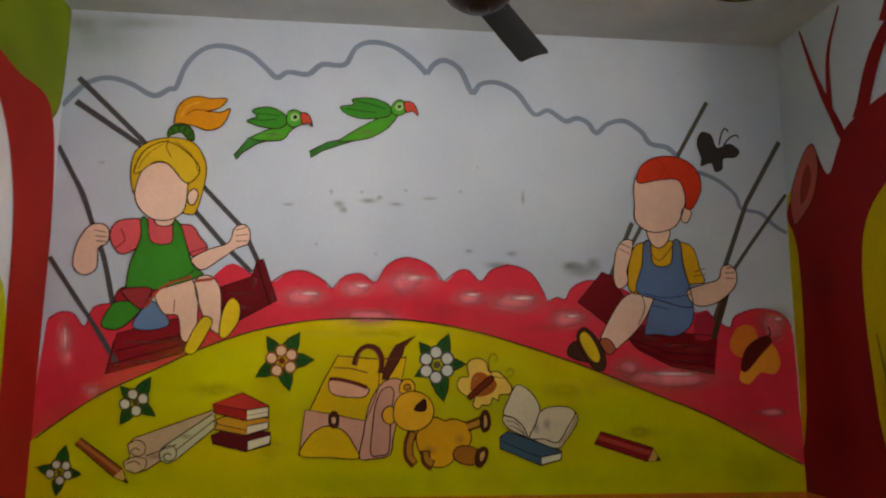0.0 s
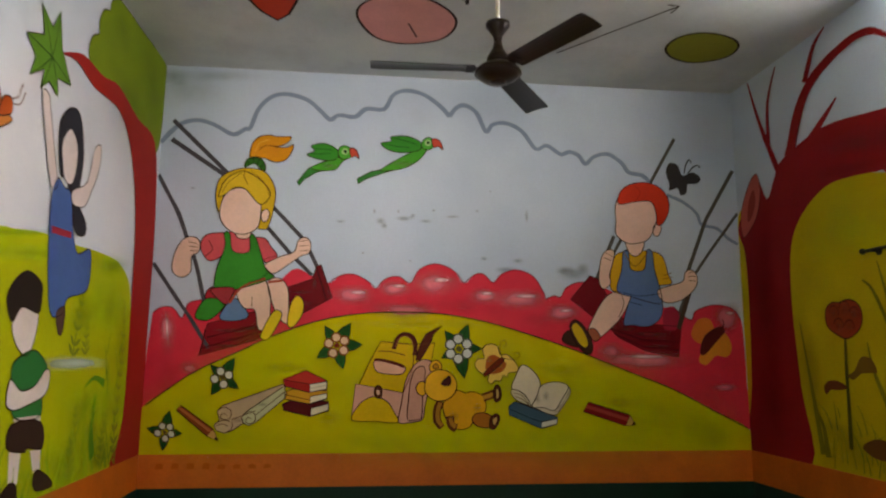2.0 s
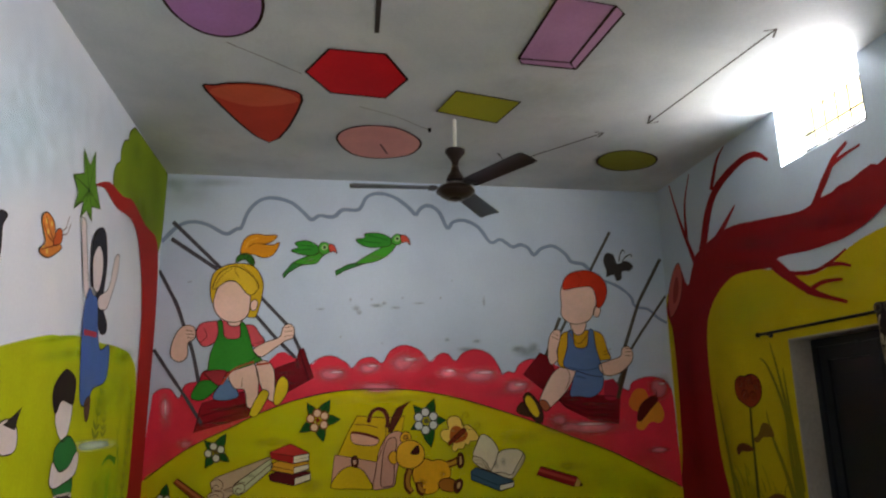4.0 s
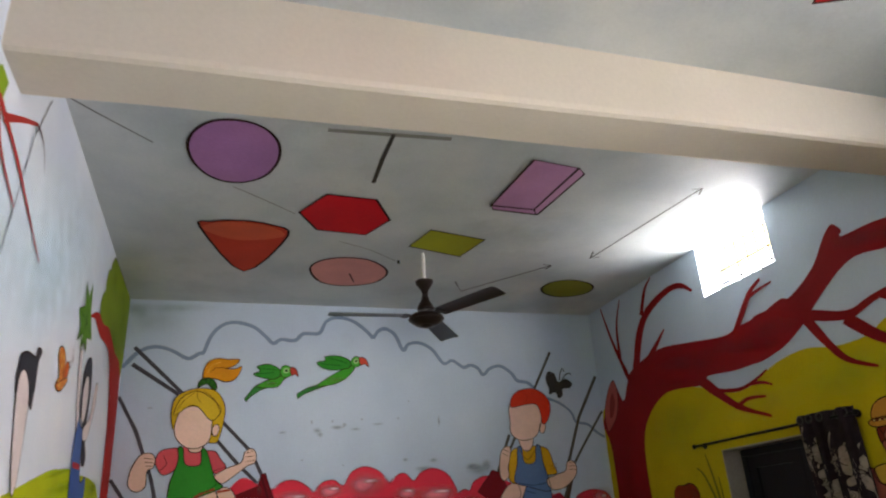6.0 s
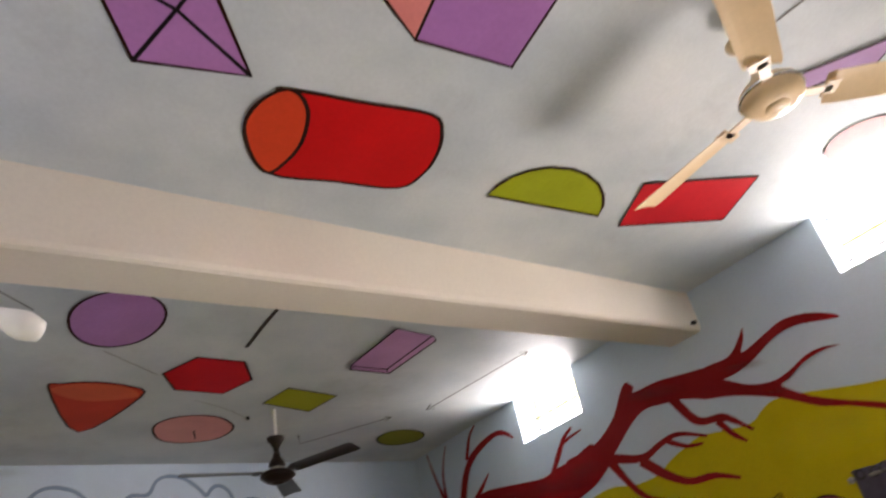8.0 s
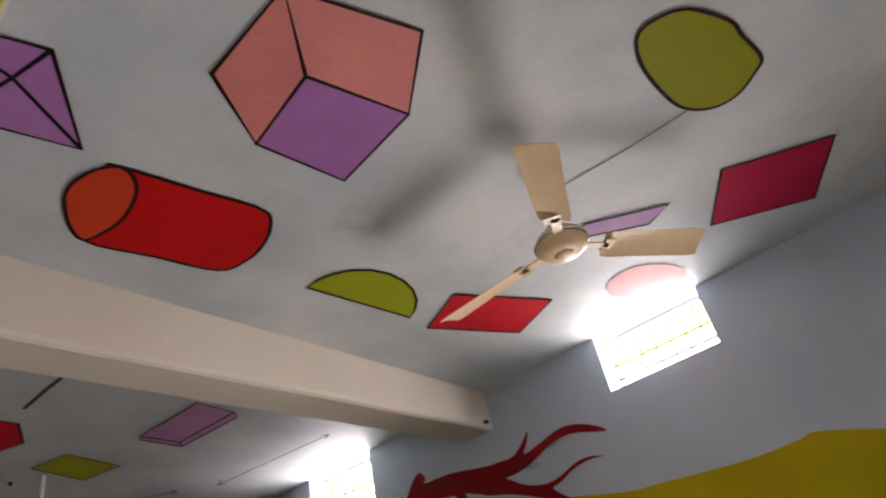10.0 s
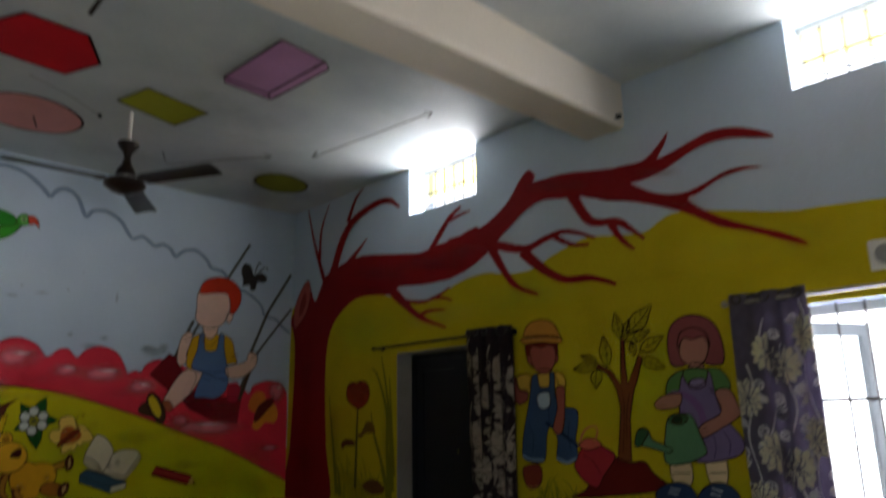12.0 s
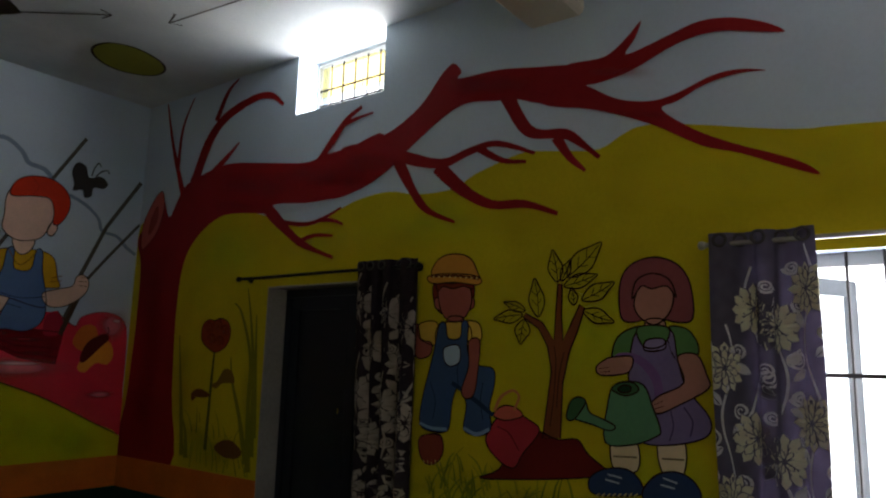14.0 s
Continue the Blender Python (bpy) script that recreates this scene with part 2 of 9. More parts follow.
# west wall: opening at the south end, its corner plaster worn and lumpy
west = setting(part("wall_west", boxes((-T, 0, DOOR[1] + 0.02, 0, 0, H + 0.1), (-T, 0, -L, DOOR[0], 0, H + 0.1), (-T, 0, DOOR[0], DOOR[1] + 0.02, DOOR_H, H + 0.1)), "west_paint"), "white and pale blue wall painted with children in a field", "wall")
bm = bmesh.new()
nz, ny = 520, 54
rows = []
for k in range(nz + 1):
    z = DOOR_H * k / nz
    wear = 0.010 * noise.noise((1.3, 2.2, z * 5)) + 0.006 * noise.noise((3, 1, z * 23))
    low = 0.003 * max(0.0, min(1.0, (1.82 - z) / 0.05)) 
    row = []
    for i in range(ny + 1):
        x = -T + (T + 0.004) * i / ny
        edge = max(0, (i - ny + 6) / 6)
        row.append(bm.verts.new((x + (wear * 0.4 + 0.011 + max(0.0, 0.14 * (z - 1.82))) * edge, DOOR[1] + 0.003 * noise.noise((x * 14, 5, z * 14)) + wear * 0.5 * edge - low, z)))
    row.append(bm.verts.new((wear * 0.4 - 0.002 + 0.011 + max(0.0, 0.14 * (z - 1.82)), DOOR[1] + 0.012, z)))
    row.append(bm.verts.new((0.001, DOOR[1] + 0.12, z)))
    rows.append(row)
for k, (a, b) in enumerate(zip(rows, rows[1:])):
    for i in range(len(a) - 1):
        seam = 1.82 + 0.022 * noise.noise((i * 0.12, 2.5, 0)) + 0.008 * noise.noise((i * 0.5, 4.5, 0))
        bm.faces.new((a[i], a[i + 1], b[i + 1], b[i])).material_index = 0 if DOOR_H * k / nz > seam else 1
setting(part("door_reveal", bm, ["reveal_plaster", "rough_plaster"], west), "worn cream plaster reveal of the doorway", "")
setting(part("ground", boxes((-400, 400, -400, 400, -0.4, -0.16)), "earth"), "bare sunlit earth outside the room", "ground")
# added glowing panel: whitens the view through the openings and lights the room
setting(part("backdrop", boxes((W + 1.6, W + 1.65, -9, 3, -0.16, 7)), "daylight_haze"), "plain glowing white panel standing in for daylight outside the windows", "backdrop")

# ---- wall and ceiling paintings: thin coats of paint on the plaster ----
from mathutils.geometry import tessellate_polygon

INK = "2c140c"


def on_wall(wall, u, v, lift):
    if callable(wall):
        return wall(u, v, lift)
    d = 0.002 + 0.0007 * lift
    if wall == "N":
        return (u, -d, v)
    if wall == "E":
        return (W - d, u, v)
    if wall == "W":
        return (d, u, v)
    return (u, v, H - 0.002 - d)


class Mural:
    pass


def mural(name, wall, label, category, one=False):
    m = Mural()
    m.wall, m.one, m.parts, m.name, m.label, m.category, m.serial = wall, one, {}, name, label, category, 0
    MURALS.append(m)
    return m


MURALS = []


def curve(P, closed, n=4):
    """A smooth line through the points."""
    out = []
    k = len(P)
    for i in range(k if closed else k - 1):
        p0, p1 = P[(i - 1) % k] if closed or i else P[i], P[i]
        p2 = P[(i + 1) % k]
        p3 = P[(i + 2) % k] if closed or i + 2 < k else p2
        for j in range(n):
            t = j / n
            out.append(tuple(0.5 * (2 * b + (c - a) * t + (2 * a - 5 * b + 4 * c - d) * t * t + (3 * b - a - 3 * c + d) * t ** 3) for a, b, c, d in zip(p0, p1, p2, p3)))
    if not closed:
        out.append(P[-1])
    return out


def slot(m, name, mat):
    key = "all" if m.one else (name, mat, m.serial)
    if key not in m.parts:
        m.parts[key] = [name, bmesh.new(), []]
    e = m.parts[key]
    if mat not in e[2]:
        e[2].append(mat)
    return e[1], e[2].index(mat)


def ribbon(m, name, mat, lift, P, w0, w1, closed=False):
    bm, mi = slot(m, name, mat)
    k = len(P)
    pairs = []
    for i, p in enumerate(P):
        a, b = (P[(i - 1) % k], P[(i + 1) % k]) if closed else (P[max(i - 1, 0)], P[min(i + 1, k - 1)])
        d = Vector((b[0] - a[0], b[1] - a[1]))
        d = d.normalized() if d.length > 1e-6 else Vector((1, 0))
        w = (w0 + (w1 - w0) * i / max(1, k - 1)) / 2
        w *= 1 + 0.22 * noise.noise((p[0] * 9, p[1] * 9, i * 0.1))
        pairs.append([bm.verts.new(on_wall(m.wall, p[0] + s * d.y * w, p[1] - s * d.x * w, lift)) for s in (1, -1)])
    for i in range(k if closed else k - 1):
        a, b = pairs[i], pairs[(i + 1) % k]
        bm.faces.new((a[0], a[1], b[1], b[0])).material_index = mi


def shape(m, name, mat, lift, mode, P):
    """mode: f smooth outline, p straight outline, o adds an ink line; s and d strokes of a width, t a tapering one."""
    if not callable(m.wall):
        m.serial += 1
    if mode[0] in "sdt":
        w = [float(v) for v in mode.lstrip("sdto").split(",")]
        ribbon(m, name, mat, lift, P if mode[0] == "d" else curve(P, False), w[0], w[-1])
        return
    Q = curve(P, True) if mode[0] == "f" else P
    bm, mi = slot(m, name, mat)
    vs = [bm.verts.new(on_wall(m.wall, u, v, lift)) for u, v in Q]
    for tri in tessellate_polygon([[Vector((u, v, 0)) for u, v in Q]]):
        a, b, c = (Vector(Q[i]) for i in tri)
        if abs((b - a).cross(c - a)) > 1e-8:
            bm.faces.new([vs[i] for i in tri]).material_index = mi
    if "o" in mode:
        w = {"C": 0.0145, "E": 0.0058}.get(m.wall, 0.0055)
        ribbon(m, "outline", INK, lift + 0.4, Q, w, w, True)


def blobs(m, name, mat, lift, B):
    """Brushed-out patches that thin towards their rim."""
    for k, (u, v, au, av, bu, bv) in enumerate(B):
        if m.one:
            bm, mi = slot(m, name, mat)
        else:
            bm, mi = bmesh.new(), 0
            m.parts[(name, mat, len(m.parts))] = [name, bm, [mat]]
        fade = bm.verts.layers.float.get("fade") or bm.verts.layers.float.new("fade")
        c = bm.verts.new(on_wall(m.wall, u, v, lift + 0.1 * k))
        c[fade] = 1.0
        rings = []
        for r, a in ((0.25, 0.85), (0.5, 0.5), (0.75, 0.18), (1.0, 0.0)):
            ring = []
            for i in range(20):
                t = 2 * math.pi * i / 20
                rr = r * (1 + 0.18 * noise.noise((u * 5 + math.cos(t), v * 5 + math.sin(t), k)))
                x = bm.verts.new(on_wall(m.wall, u + rr * (au * math.cos(t) + bu * math.sin(t)), v + rr * (av * math.cos(t) + bv * math.sin(t)), lift + 0.1 * k))
                x[fade] = a if mat[0] in "~^-" else 1.0
                ring.append(x)
            rings.append(ring)
        for i in range(20):
            j = (i + 1) % 20
            bm.faces.new((c, rings[0][i], rings[0][j])).material_index = mi
            for a, b in zip(rings, rings[1:]):
                bm.faces.new((a[i], b[i], b[j], a[j])).material_index = mi


def finish_murals():
    for m in MURALS:
        keys = list(m.parts)
        if m.one:
            name, bm, mats = m.parts[keys[0]]
            tagged(part(m.name, bm, mats), m.label, m.category)
            continue
        top = thing(m.name, m.label, m.category)
        for k in keys:
            name, bm, mats = m.parts[k]
            part(name, bm, mats, top)


m = mural("bush_band", "N", "wide band of pink-red painted bushes with brushed highlights", "wall painting")
shape(m, "bushes", "dc3446", 1.04, "f", [(.021, 1.196),(.003, 1.442),(.019, 1.694),(.028, 1.784),(.074, 1.816),(.137, 1.812),(.191, 1.753),(.222, 1.839),(.295, 1.861),(.386, 1.828),(.514, 1.804),(.638, 1.858),(.808, 2.048),(.915, 2.023),(1.023, 1.971),(1.1, 2.021),(1.18, 2.028),(1.261, 1.989),(1.311, 1.943),(1.368, 2.005),(1.449, 2.02),(1.518, 1.98),(1.571, 2.064),(1.666, 2.104),(1.777, 2.068),(1.847, 1.986),(1.917, 2.043),(1.973, 2.044),(2.029, 1.994),(2.085, 2.051),(2.184, 2.076),(2.169, 1.936),(2.112, 1.797),(1.351, 1.681),(.592, 1.392)])
shape(m, "bushes", "dc3446", 1.68, "f", [(2.029, 1.994),(2.085, 2.051),(2.184, 2.076),(2.283, 2.036),(2.339, 1.952),(2.361, 1.897),(2.41, 1.92),(2.453, 1.912),(2.488, 1.969),(2.57, 2.007),(2.686, 2.001),(2.801, 1.946),(3.004, 1.892),(3.121, 1.857),(3.181, 1.866),(3.223, 1.824),(3.296, 1.782),(3.329, 1.84),(3.452, 1.879),(3.572, 1.857),(3.627, 1.786),(3.639, 1.616),(3.64, 1.392),(3.624, 1.092),(3.152, 1.324),(2.587, 1.541),(2.028, 1.714),(1.35, 1.707)])
shape(m, "bushes", "dc3446", 1.42, "p", [(.021, 1.196),(.002, 1.442),(.565, 1.804),(2.169, 1.991),(2.339, 1.91),(2.447, 1.608),(1.618, 1.71),(.833, 1.598),(.294, 1.392)])
shape(m, "outline", "7c1622", 3.16, "s.006", [(.028, 1.784),(.074, 1.816),(.137, 1.812),(.191, 1.753),(.222, 1.839),(.295, 1.861)])
shape(m, "outline", "7c1622", 3.2, "s.006", [(1.023, 1.971),(1.1, 2.021),(1.18, 2.028),(1.261, 1.989),(1.311, 1.943)])
shape(m, "outline", "7c1622", 3.24, "s.006", [(1.311, 1.943),(1.368, 2.005),(1.449, 2.02),(1.518, 1.98),(1.571, 2.064),(1.666, 2.104),(1.777, 2.068),(1.847, 1.986)])
shape(m, "outline", "7c1622", 3.28, "s.006", [(1.847, 1.986),(1.917, 2.043),(1.973, 2.044),(2.029, 1.994),(2.085, 2.051),(2.184, 2.076),(2.283, 2.036),(2.339, 1.952),(2.361, 1.897)])
shape(m, "outline", "7c1622", 3.32, "s.006", [(2.361, 1.897),(2.41, 1.92),(2.453, 1.912),(2.488, 1.969),(2.57, 2.007),(2.686, 2.001)])
shape(m, "outline", "7c1622", 3.36, "s.006", [(3.181, 1.866),(3.223, 1.824),(3.296, 1.782),(3.329, 1.84),(3.452, 1.879),(3.572, 1.857),(3.627, 1.786)])
blobs(m, "highlight", "^f88e9a", 4.4, [(1.171, 1.906, .154, .002, -.003, .073),(1.424, 1.945, .118, .002, -.002, .059),(1.668, 1.983, .18, .003, -.001, .097),(1.973, 1.91, .121, .002, .0, .06),(2.197, 1.894, .205, .003, .001, .083),(2.465, 1.815, .145, .002, .002, .075),(.111, 1.682, .057, .001, -.014, .157),(2.959, 1.529, .382, .001, .003, .074),(3.537, 1.799, .11, .002, .008, .117),(2.759, 1.583, .105, .0, .002, .067),(3.492, 1.365, .108, .0, .002, .03),(1.481, 1.816, .236, .003, -.001, .055),(.252, 1.467, .064, .001, -.004, .048)])
blobs(m, "gleam", "^ffdedc", 4.94, [(1.205, 1.92, .069, .001, -.001, .016),(1.451, 1.962, .054, .001, -.001, .014),(1.709, 2.005, .083, .002, .0, .02),(1.99, 1.927, .055, .001, .0, .014),(2.239, 1.914, .097, .002, .001, .017),(2.485, 1.829, .058, .001, .001, .014),(.112, 1.695, .012, .0, -.009, .103),(2.989, 1.551, .175, .001, .001, .016),(3.557, 1.828, .043, .001, .002, .018)])
blobs(m, "shade", "-dc2c40", 3.98, [(1.319, 1.841, .135, .002, -.002, .067),(1.588, 1.858, .109, .002, -.001, .06),(1.835, 1.848, .138, .002, -.001, .06),(2.308, 1.771, .114, .002, .001, .056),(2.794, 1.749, .233, .002, .002, .061),(.119, 1.442, .098, .0, -.015, .177),(3.387, 1.338, .178, -.001, .009, .137),(3.111, 1.668, .178, .002, .004, .062)])
m = mural("hill", "N", "broad yellow-green painted hill with a thin dark edge", "wall painting")
shape(m, "hill", "c6ba04", 5.04, "f", [(.004, .972),(.002, 1.1),(.004, 1.24),(.128, 1.338),(.29, 1.45),(.53, 1.565),(.702, 1.649),(.954, 1.74),(1.215, 1.791),(1.481, 1.805),(1.753, 1.792),(2.028, 1.741),(2.307, 1.662),(2.587, 1.568),(2.869, 1.46),(3.154, 1.352),(3.437, 1.21),(3.631, 1.114),(3.648, .975),(2.433, .975),(1.119, .975)])
shape(m, "outline", "3a3410", 6.08, "s.008", [(.02, 1.254),(.128, 1.338),(.29, 1.45),(.53, 1.565),(.702, 1.649),(.954, 1.74),(1.215, 1.791),(1.481, 1.805),(1.753, 1.792),(2.028, 1.741),(2.307, 1.662),(2.587, 1.568),(2.869, 1.46),(3.154, 1.352),(3.437, 1.21),(3.631, 1.114)])
blobs(m, "green_wash", "-ccf600", 6.62, [(.91, 1.598, .523, .004, -.008, .158),(1.283, 1.328, .289, -.001, -.01, .312),(.588, 1.443, .458, .001, -.011, .179),(.259, 1.219, .319, -.002, -.016, .198),(2.055, 1.445, .36, .001, .001, .296),(2.666, 1.339, .574, -.001, .006, .216),(3.144, 1.176, .504, -.003, .01, .189),(2.435, 1.051, 1.079, -.011, .004, .182),(1.474, 1.035, .851, -.009, -.004, .139),(.49, 1.07, .598, -.006, -.01, .135),(3.399, 1.068, .249, -.003, .01, .161)])
blobs(m, "light", "~fff010", 6.86, [(1.618, 1.737, .55, .005, -.001, .048),(2.444, 1.473, .197, .0, .002, .081),(.814, 1.469, .153, .0, -.002, .046),(2.805, 1.272, .171, -.001, .001, .037),(1.057, 1.189, .102, .0, -.003, .076)])
m = mural("cloud_line", "N", "grey-blue wavy cloud outline brushed across the sky", "wall painting")
shape(m, "stroke", "8090a8", 1.04, "s.027", [(.002, 2.806),(.096, 2.916),(.197, 2.955),(.305, 2.932),(.42, 2.874),(.493, 2.912),(.524, 2.922),(.565, 3.041),(.641, 3.125),(.736, 3.148),(.861, 3.116),(.947, 3.046),(1.005, 2.995),(1.059, 3.027),(1.157, 3.02),(1.225, 3.075),(1.338, 3.08),(1.392, 3.174),(1.477, 3.209),(1.592, 3.185),(1.694, 3.114),(1.753, 3.05)])
shape(m, "stroke", "8090a8", 1.08, "s.027", [(1.753, 3.05),(1.796, 3.11),(1.854, 3.128),(1.927, 3.08),(1.986, 2.961),(2.03, 3.009),(2.118, 3.022),(2.221, 2.972),(2.308, 2.86),(2.383, 2.885),(2.471, 2.831),(2.531, 2.849),(2.591, 2.827),(2.634, 2.774),(2.696, 2.825),(2.787, 2.844),(2.877, 2.787),(2.92, 2.728),(3.011, 2.71),(3.069, 2.657)])
shape(m, "stroke", "8090a8", 1.12, "s.022", [(3.173, 2.585),(3.278, 2.543),(3.367, 2.471),(3.399, 2.396),(3.5, 2.375),(3.573, 2.311),(3.638, 2.274)])
m = mural("wall_stains", "N", "dark damp spots and scuffs on the painted sky", "stain")
blobs(m, "stain", "~5c6670", 1.04, [(1.331, 2.36, .038, .001, -.001, .028),(1.353, 2.332, .028, .001, .0, .023),(1.473, 2.381, .061, .002, .0, .02),(1.528, 2.4, .022, .0, .0, .017),(1.656, 2.438, .014, .0, .0, .011),(2.245, 2.421, .014, .001, .0, .053),(2.185, 2.133, .04, .0, .0, .022),(1.929, 2.441, .015, .0, .0, .011),(.205, 2.53, .023, .001, -.001, .011),(1.291, 2.421, .013, .0, -.001, .02),(1.607, 2.368, .05, .001, -.001, .014),(1.086, 2.352, .038, .002, .0, .012),(2.485, 2.082, .075, .002, .001, .029),(2.601, 2.096, .053, .001, .001, .04),(1.972, 2.142, .029, .001, .0, .017)])
blobs(m, "stain", "~5c6670", 1.04, [(1.439, 2.425, .011, .001, .0, .015),(1.515, 2.118, .011, .0, .0, .008),(1.228, 2.161, .011, .0, .0, .009),(2.015, 2.569, .009, .0, .0, .009),(1.774, 2.401, .056, .002, .0, .012),(2.542, 2.055, .117, .002, .001, .045),(2.113, 2.075, .085, .001, .001, .028)])
blobs(m, "tint", "-5f7050", .58, [(.129, 3.15, .293, .016, -.019, .148),(.017, 3.232, .158, .009, -.015, .066),(.335, 3.25, .325, .019, -.006, .048)])
m = mural("parrot", "N", "green painted parrot in flight with a red beak", "wall painting")
shape(m, "tail", "2f7a34", 3.04, "po", [(.817, 2.589),(.883, 2.677),(.962, 2.718),(1.044, 2.733),(.992, 2.673),(.925, 2.65),(.859, 2.605),(.829, 2.567)])
shape(m, "body", "3f9a2c", 4.08, "fo", [(.896, 2.678),(.962, 2.718),(1.043, 2.75),(1.073, 2.816),(1.123, 2.818),(1.152, 2.784),(1.125, 2.754),(1.085, 2.723),(1.046, 2.675),(.965, 2.666)])
shape(m, "wing", "2f8a2a", 5.12, "fo", [(.87, 2.763),(.918, 2.789),(.895, 2.82),(.97, 2.84),(1.04, 2.814),(1.069, 2.772),(1.03, 2.732),(.948, 2.735)])
shape(m, "head", "4aa838", 6.16, "fo", [(1.061, 2.786),(1.073, 2.822),(1.108, 2.829),(1.145, 2.804),(1.139, 2.76),(1.098, 2.741),(1.07, 2.754)])
shape(m, "beak", "d0503c", 7.2, "fo", [(1.129, 2.809),(1.153, 2.816),(1.176, 2.797),(1.189, 2.748),(1.166, 2.767),(1.142, 2.757)])
shape(m, "feather", "1c5a1c", 6.74, "s.005", [(.892, 2.773),(.946, 2.77),(1.014, 2.778)])
shape(m, "feather", "1c5a1c", 6.78, "s.005", [(.904, 2.803),(.958, 2.802),(1.027, 2.796)])
blobs(m, "belly", "~a8c858", 5.82, [(1.004, 2.697, .06, .002, -.001, .02)])
shape(m, "eye_ring", "9cc880", 7.96, "f", [(1.08, 2.79),(1.093, 2.811),(1.115, 2.809),(1.124, 2.789),(1.111, 2.774),(1.089, 2.773)])
shape(m, "eye", "16301a", 8.4, "f", [(1.093, 2.796),(1.107, 2.803),(1.113, 2.788),(1.099, 2.782)])
m = mural("parrot", "N", "green painted parrot in flight with a red beak", "wall painting")
shape(m, "tail", "2f7a34", 3.04, "po", [(1.18, 2.623),(1.266, 2.672),(1.376, 2.697),(1.459, 2.738),(1.432, 2.696),(1.322, 2.657),(1.24, 2.625),(1.186, 2.588)])
shape(m, "body", "3f9a2c", 4.08, "fo", [(1.321, 2.68),(1.431, 2.758),(1.57, 2.837),(1.632, 2.876),(1.599, 2.803),(1.544, 2.742),(1.46, 2.697),(1.377, 2.682)])
shape(m, "wing", "2f8a2a", 5.12, "fo", [(1.322, 2.856),(1.386, 2.871),(1.385, 2.9),(1.484, 2.908),(1.569, 2.873),(1.57, 2.823),(1.514, 2.805),(1.43, 2.799),(1.359, 2.819)])
shape(m, "head", "4aa838", 6.16, "fo", [(1.575, 2.852),(1.592, 2.892),(1.626, 2.905),(1.655, 2.877),(1.644, 2.835),(1.604, 2.824)])
shape(m, "beak", "d0503c", 7.2, "fo", [(1.64, 2.891),(1.669, 2.898),(1.698, 2.876),(1.712, 2.826),(1.684, 2.848),(1.652, 2.841)])
shape(m, "feather", "1c5a1c", 6.74, "s.005", [(1.35, 2.851),(1.415, 2.839),(1.499, 2.834)])
shape(m, "feather", "1c5a1c", 6.78, "s.005", [(1.405, 2.889),(1.47, 2.877),(1.547, 2.854)])
blobs(m, "belly", "~a8c858", 5.82, [(1.459, 2.73, .099, .004, .0, .023)])
shape(m, "eye_ring", "9cc880", 7.96, "f", [(1.595, 2.865),(1.606, 2.887),(1.629, 2.888),(1.638, 2.867),(1.624, 2.849),(1.604, 2.851)])
shape(m, "eye", "16301a", 8.4, "f", [(1.609, 2.875),(1.623, 2.878),(1.626, 2.867),(1.612, 2.86)])
m = mural("painted_girl_on_swing", "N", "painted fair-haired child on a dark red swing", "wall painting", True)
shape(m, "a", "4c4a50", 2.04, "d.026", [(.067, 2.949),(.411, 2.622)])
shape(m, "a", "4c4a50", 2.08, "d.026", [(.064, 2.829),(.38, 2.621)])
shape(m, "a", "4c4a50", 2.12, "d.024", [(.654, 2.457),(.878, 2.227),(.972, 2.038)])
shape(m, "a", "4c4a50", 2.16, "d.024", [(.622, 2.339),(.79, 2.151),(.928, 2.018)])
shape(m, "a", "4c4a50", 2.2, "s.024", [(.002, 2.606),(.066, 2.492),(.133, 2.371),(.191, 2.223),(.254, 2.063),(.308, 1.853)])
shape(m, "a", "6b1018", 3.24, "po", [(.742, 1.926),(.929, 1.996),(.952, 2.073),(.98, 2.084),(1.053, 1.885),(.887, 1.792),(.801, 1.802)])
blobs(m, "a", "^a83038", 3.78, [(.868, 1.915, .089, .001, -.001, .016),(.944, 1.97, .021, .0, -.003, .048),(.897, 1.848, .068, .001, -.001, .014)])
blobs(m, "a", "-7a1018", 3.92, [(.844, 1.866, .078, .001, -.001, .016),(.999, 1.917, .021, .0, -.004, .07)])
shape(m, "a", "4a0a12", 4.36, "d.010", [(.952, 2.065),(1.022, 1.863)])
shape(m, "a", "4c4a50", 6.4, "s.022", [(.01, 2.072),(.129, 1.903),(.241, 1.748),(.349, 1.582)])
shape(m, "a", "8a1420", 5.44, "po", [(.295, 1.538),(.338, 1.723),(.616, 1.8),(.658, 1.695),(.632, 1.633)])
blobs(m, "a", "^b23a3a", 5.98, [(.477, 1.683, .131, .001, -.001, .016),(.453, 1.595, .1, .001, -.001, .013),(.572, 1.7, .066, .0, -.001, .015)])
blobs(m, "a", "-8c1420", 6.12, [(.488, 1.632, .151, .001, -.002, .02),(.34, 1.595, .035, .0, -.004, .056),(.617, 1.7, .026, .0, -.003, .052)])
shape(m, "a", "5c0c16", 6.56, "d.010", [(.328, 1.692),(.307, 1.549)])
shape(m, "a", "5c0c16", 6.6, "d.008", [(.337, 1.641),(.634, 1.721)])
shape(m, "a", "5c0c16", 6.64, "d.008", [(.319, 1.582),(.629, 1.674)])
shape(m, "a", "e8c2ac", 7.68, "fo", [(.494, 1.909),(.553, 1.989),(.643, 1.991),(.686, 1.912),(.693, 1.806),(.686, 1.701),(.628, 1.695),(.603, 1.805),(.538, 1.817)])
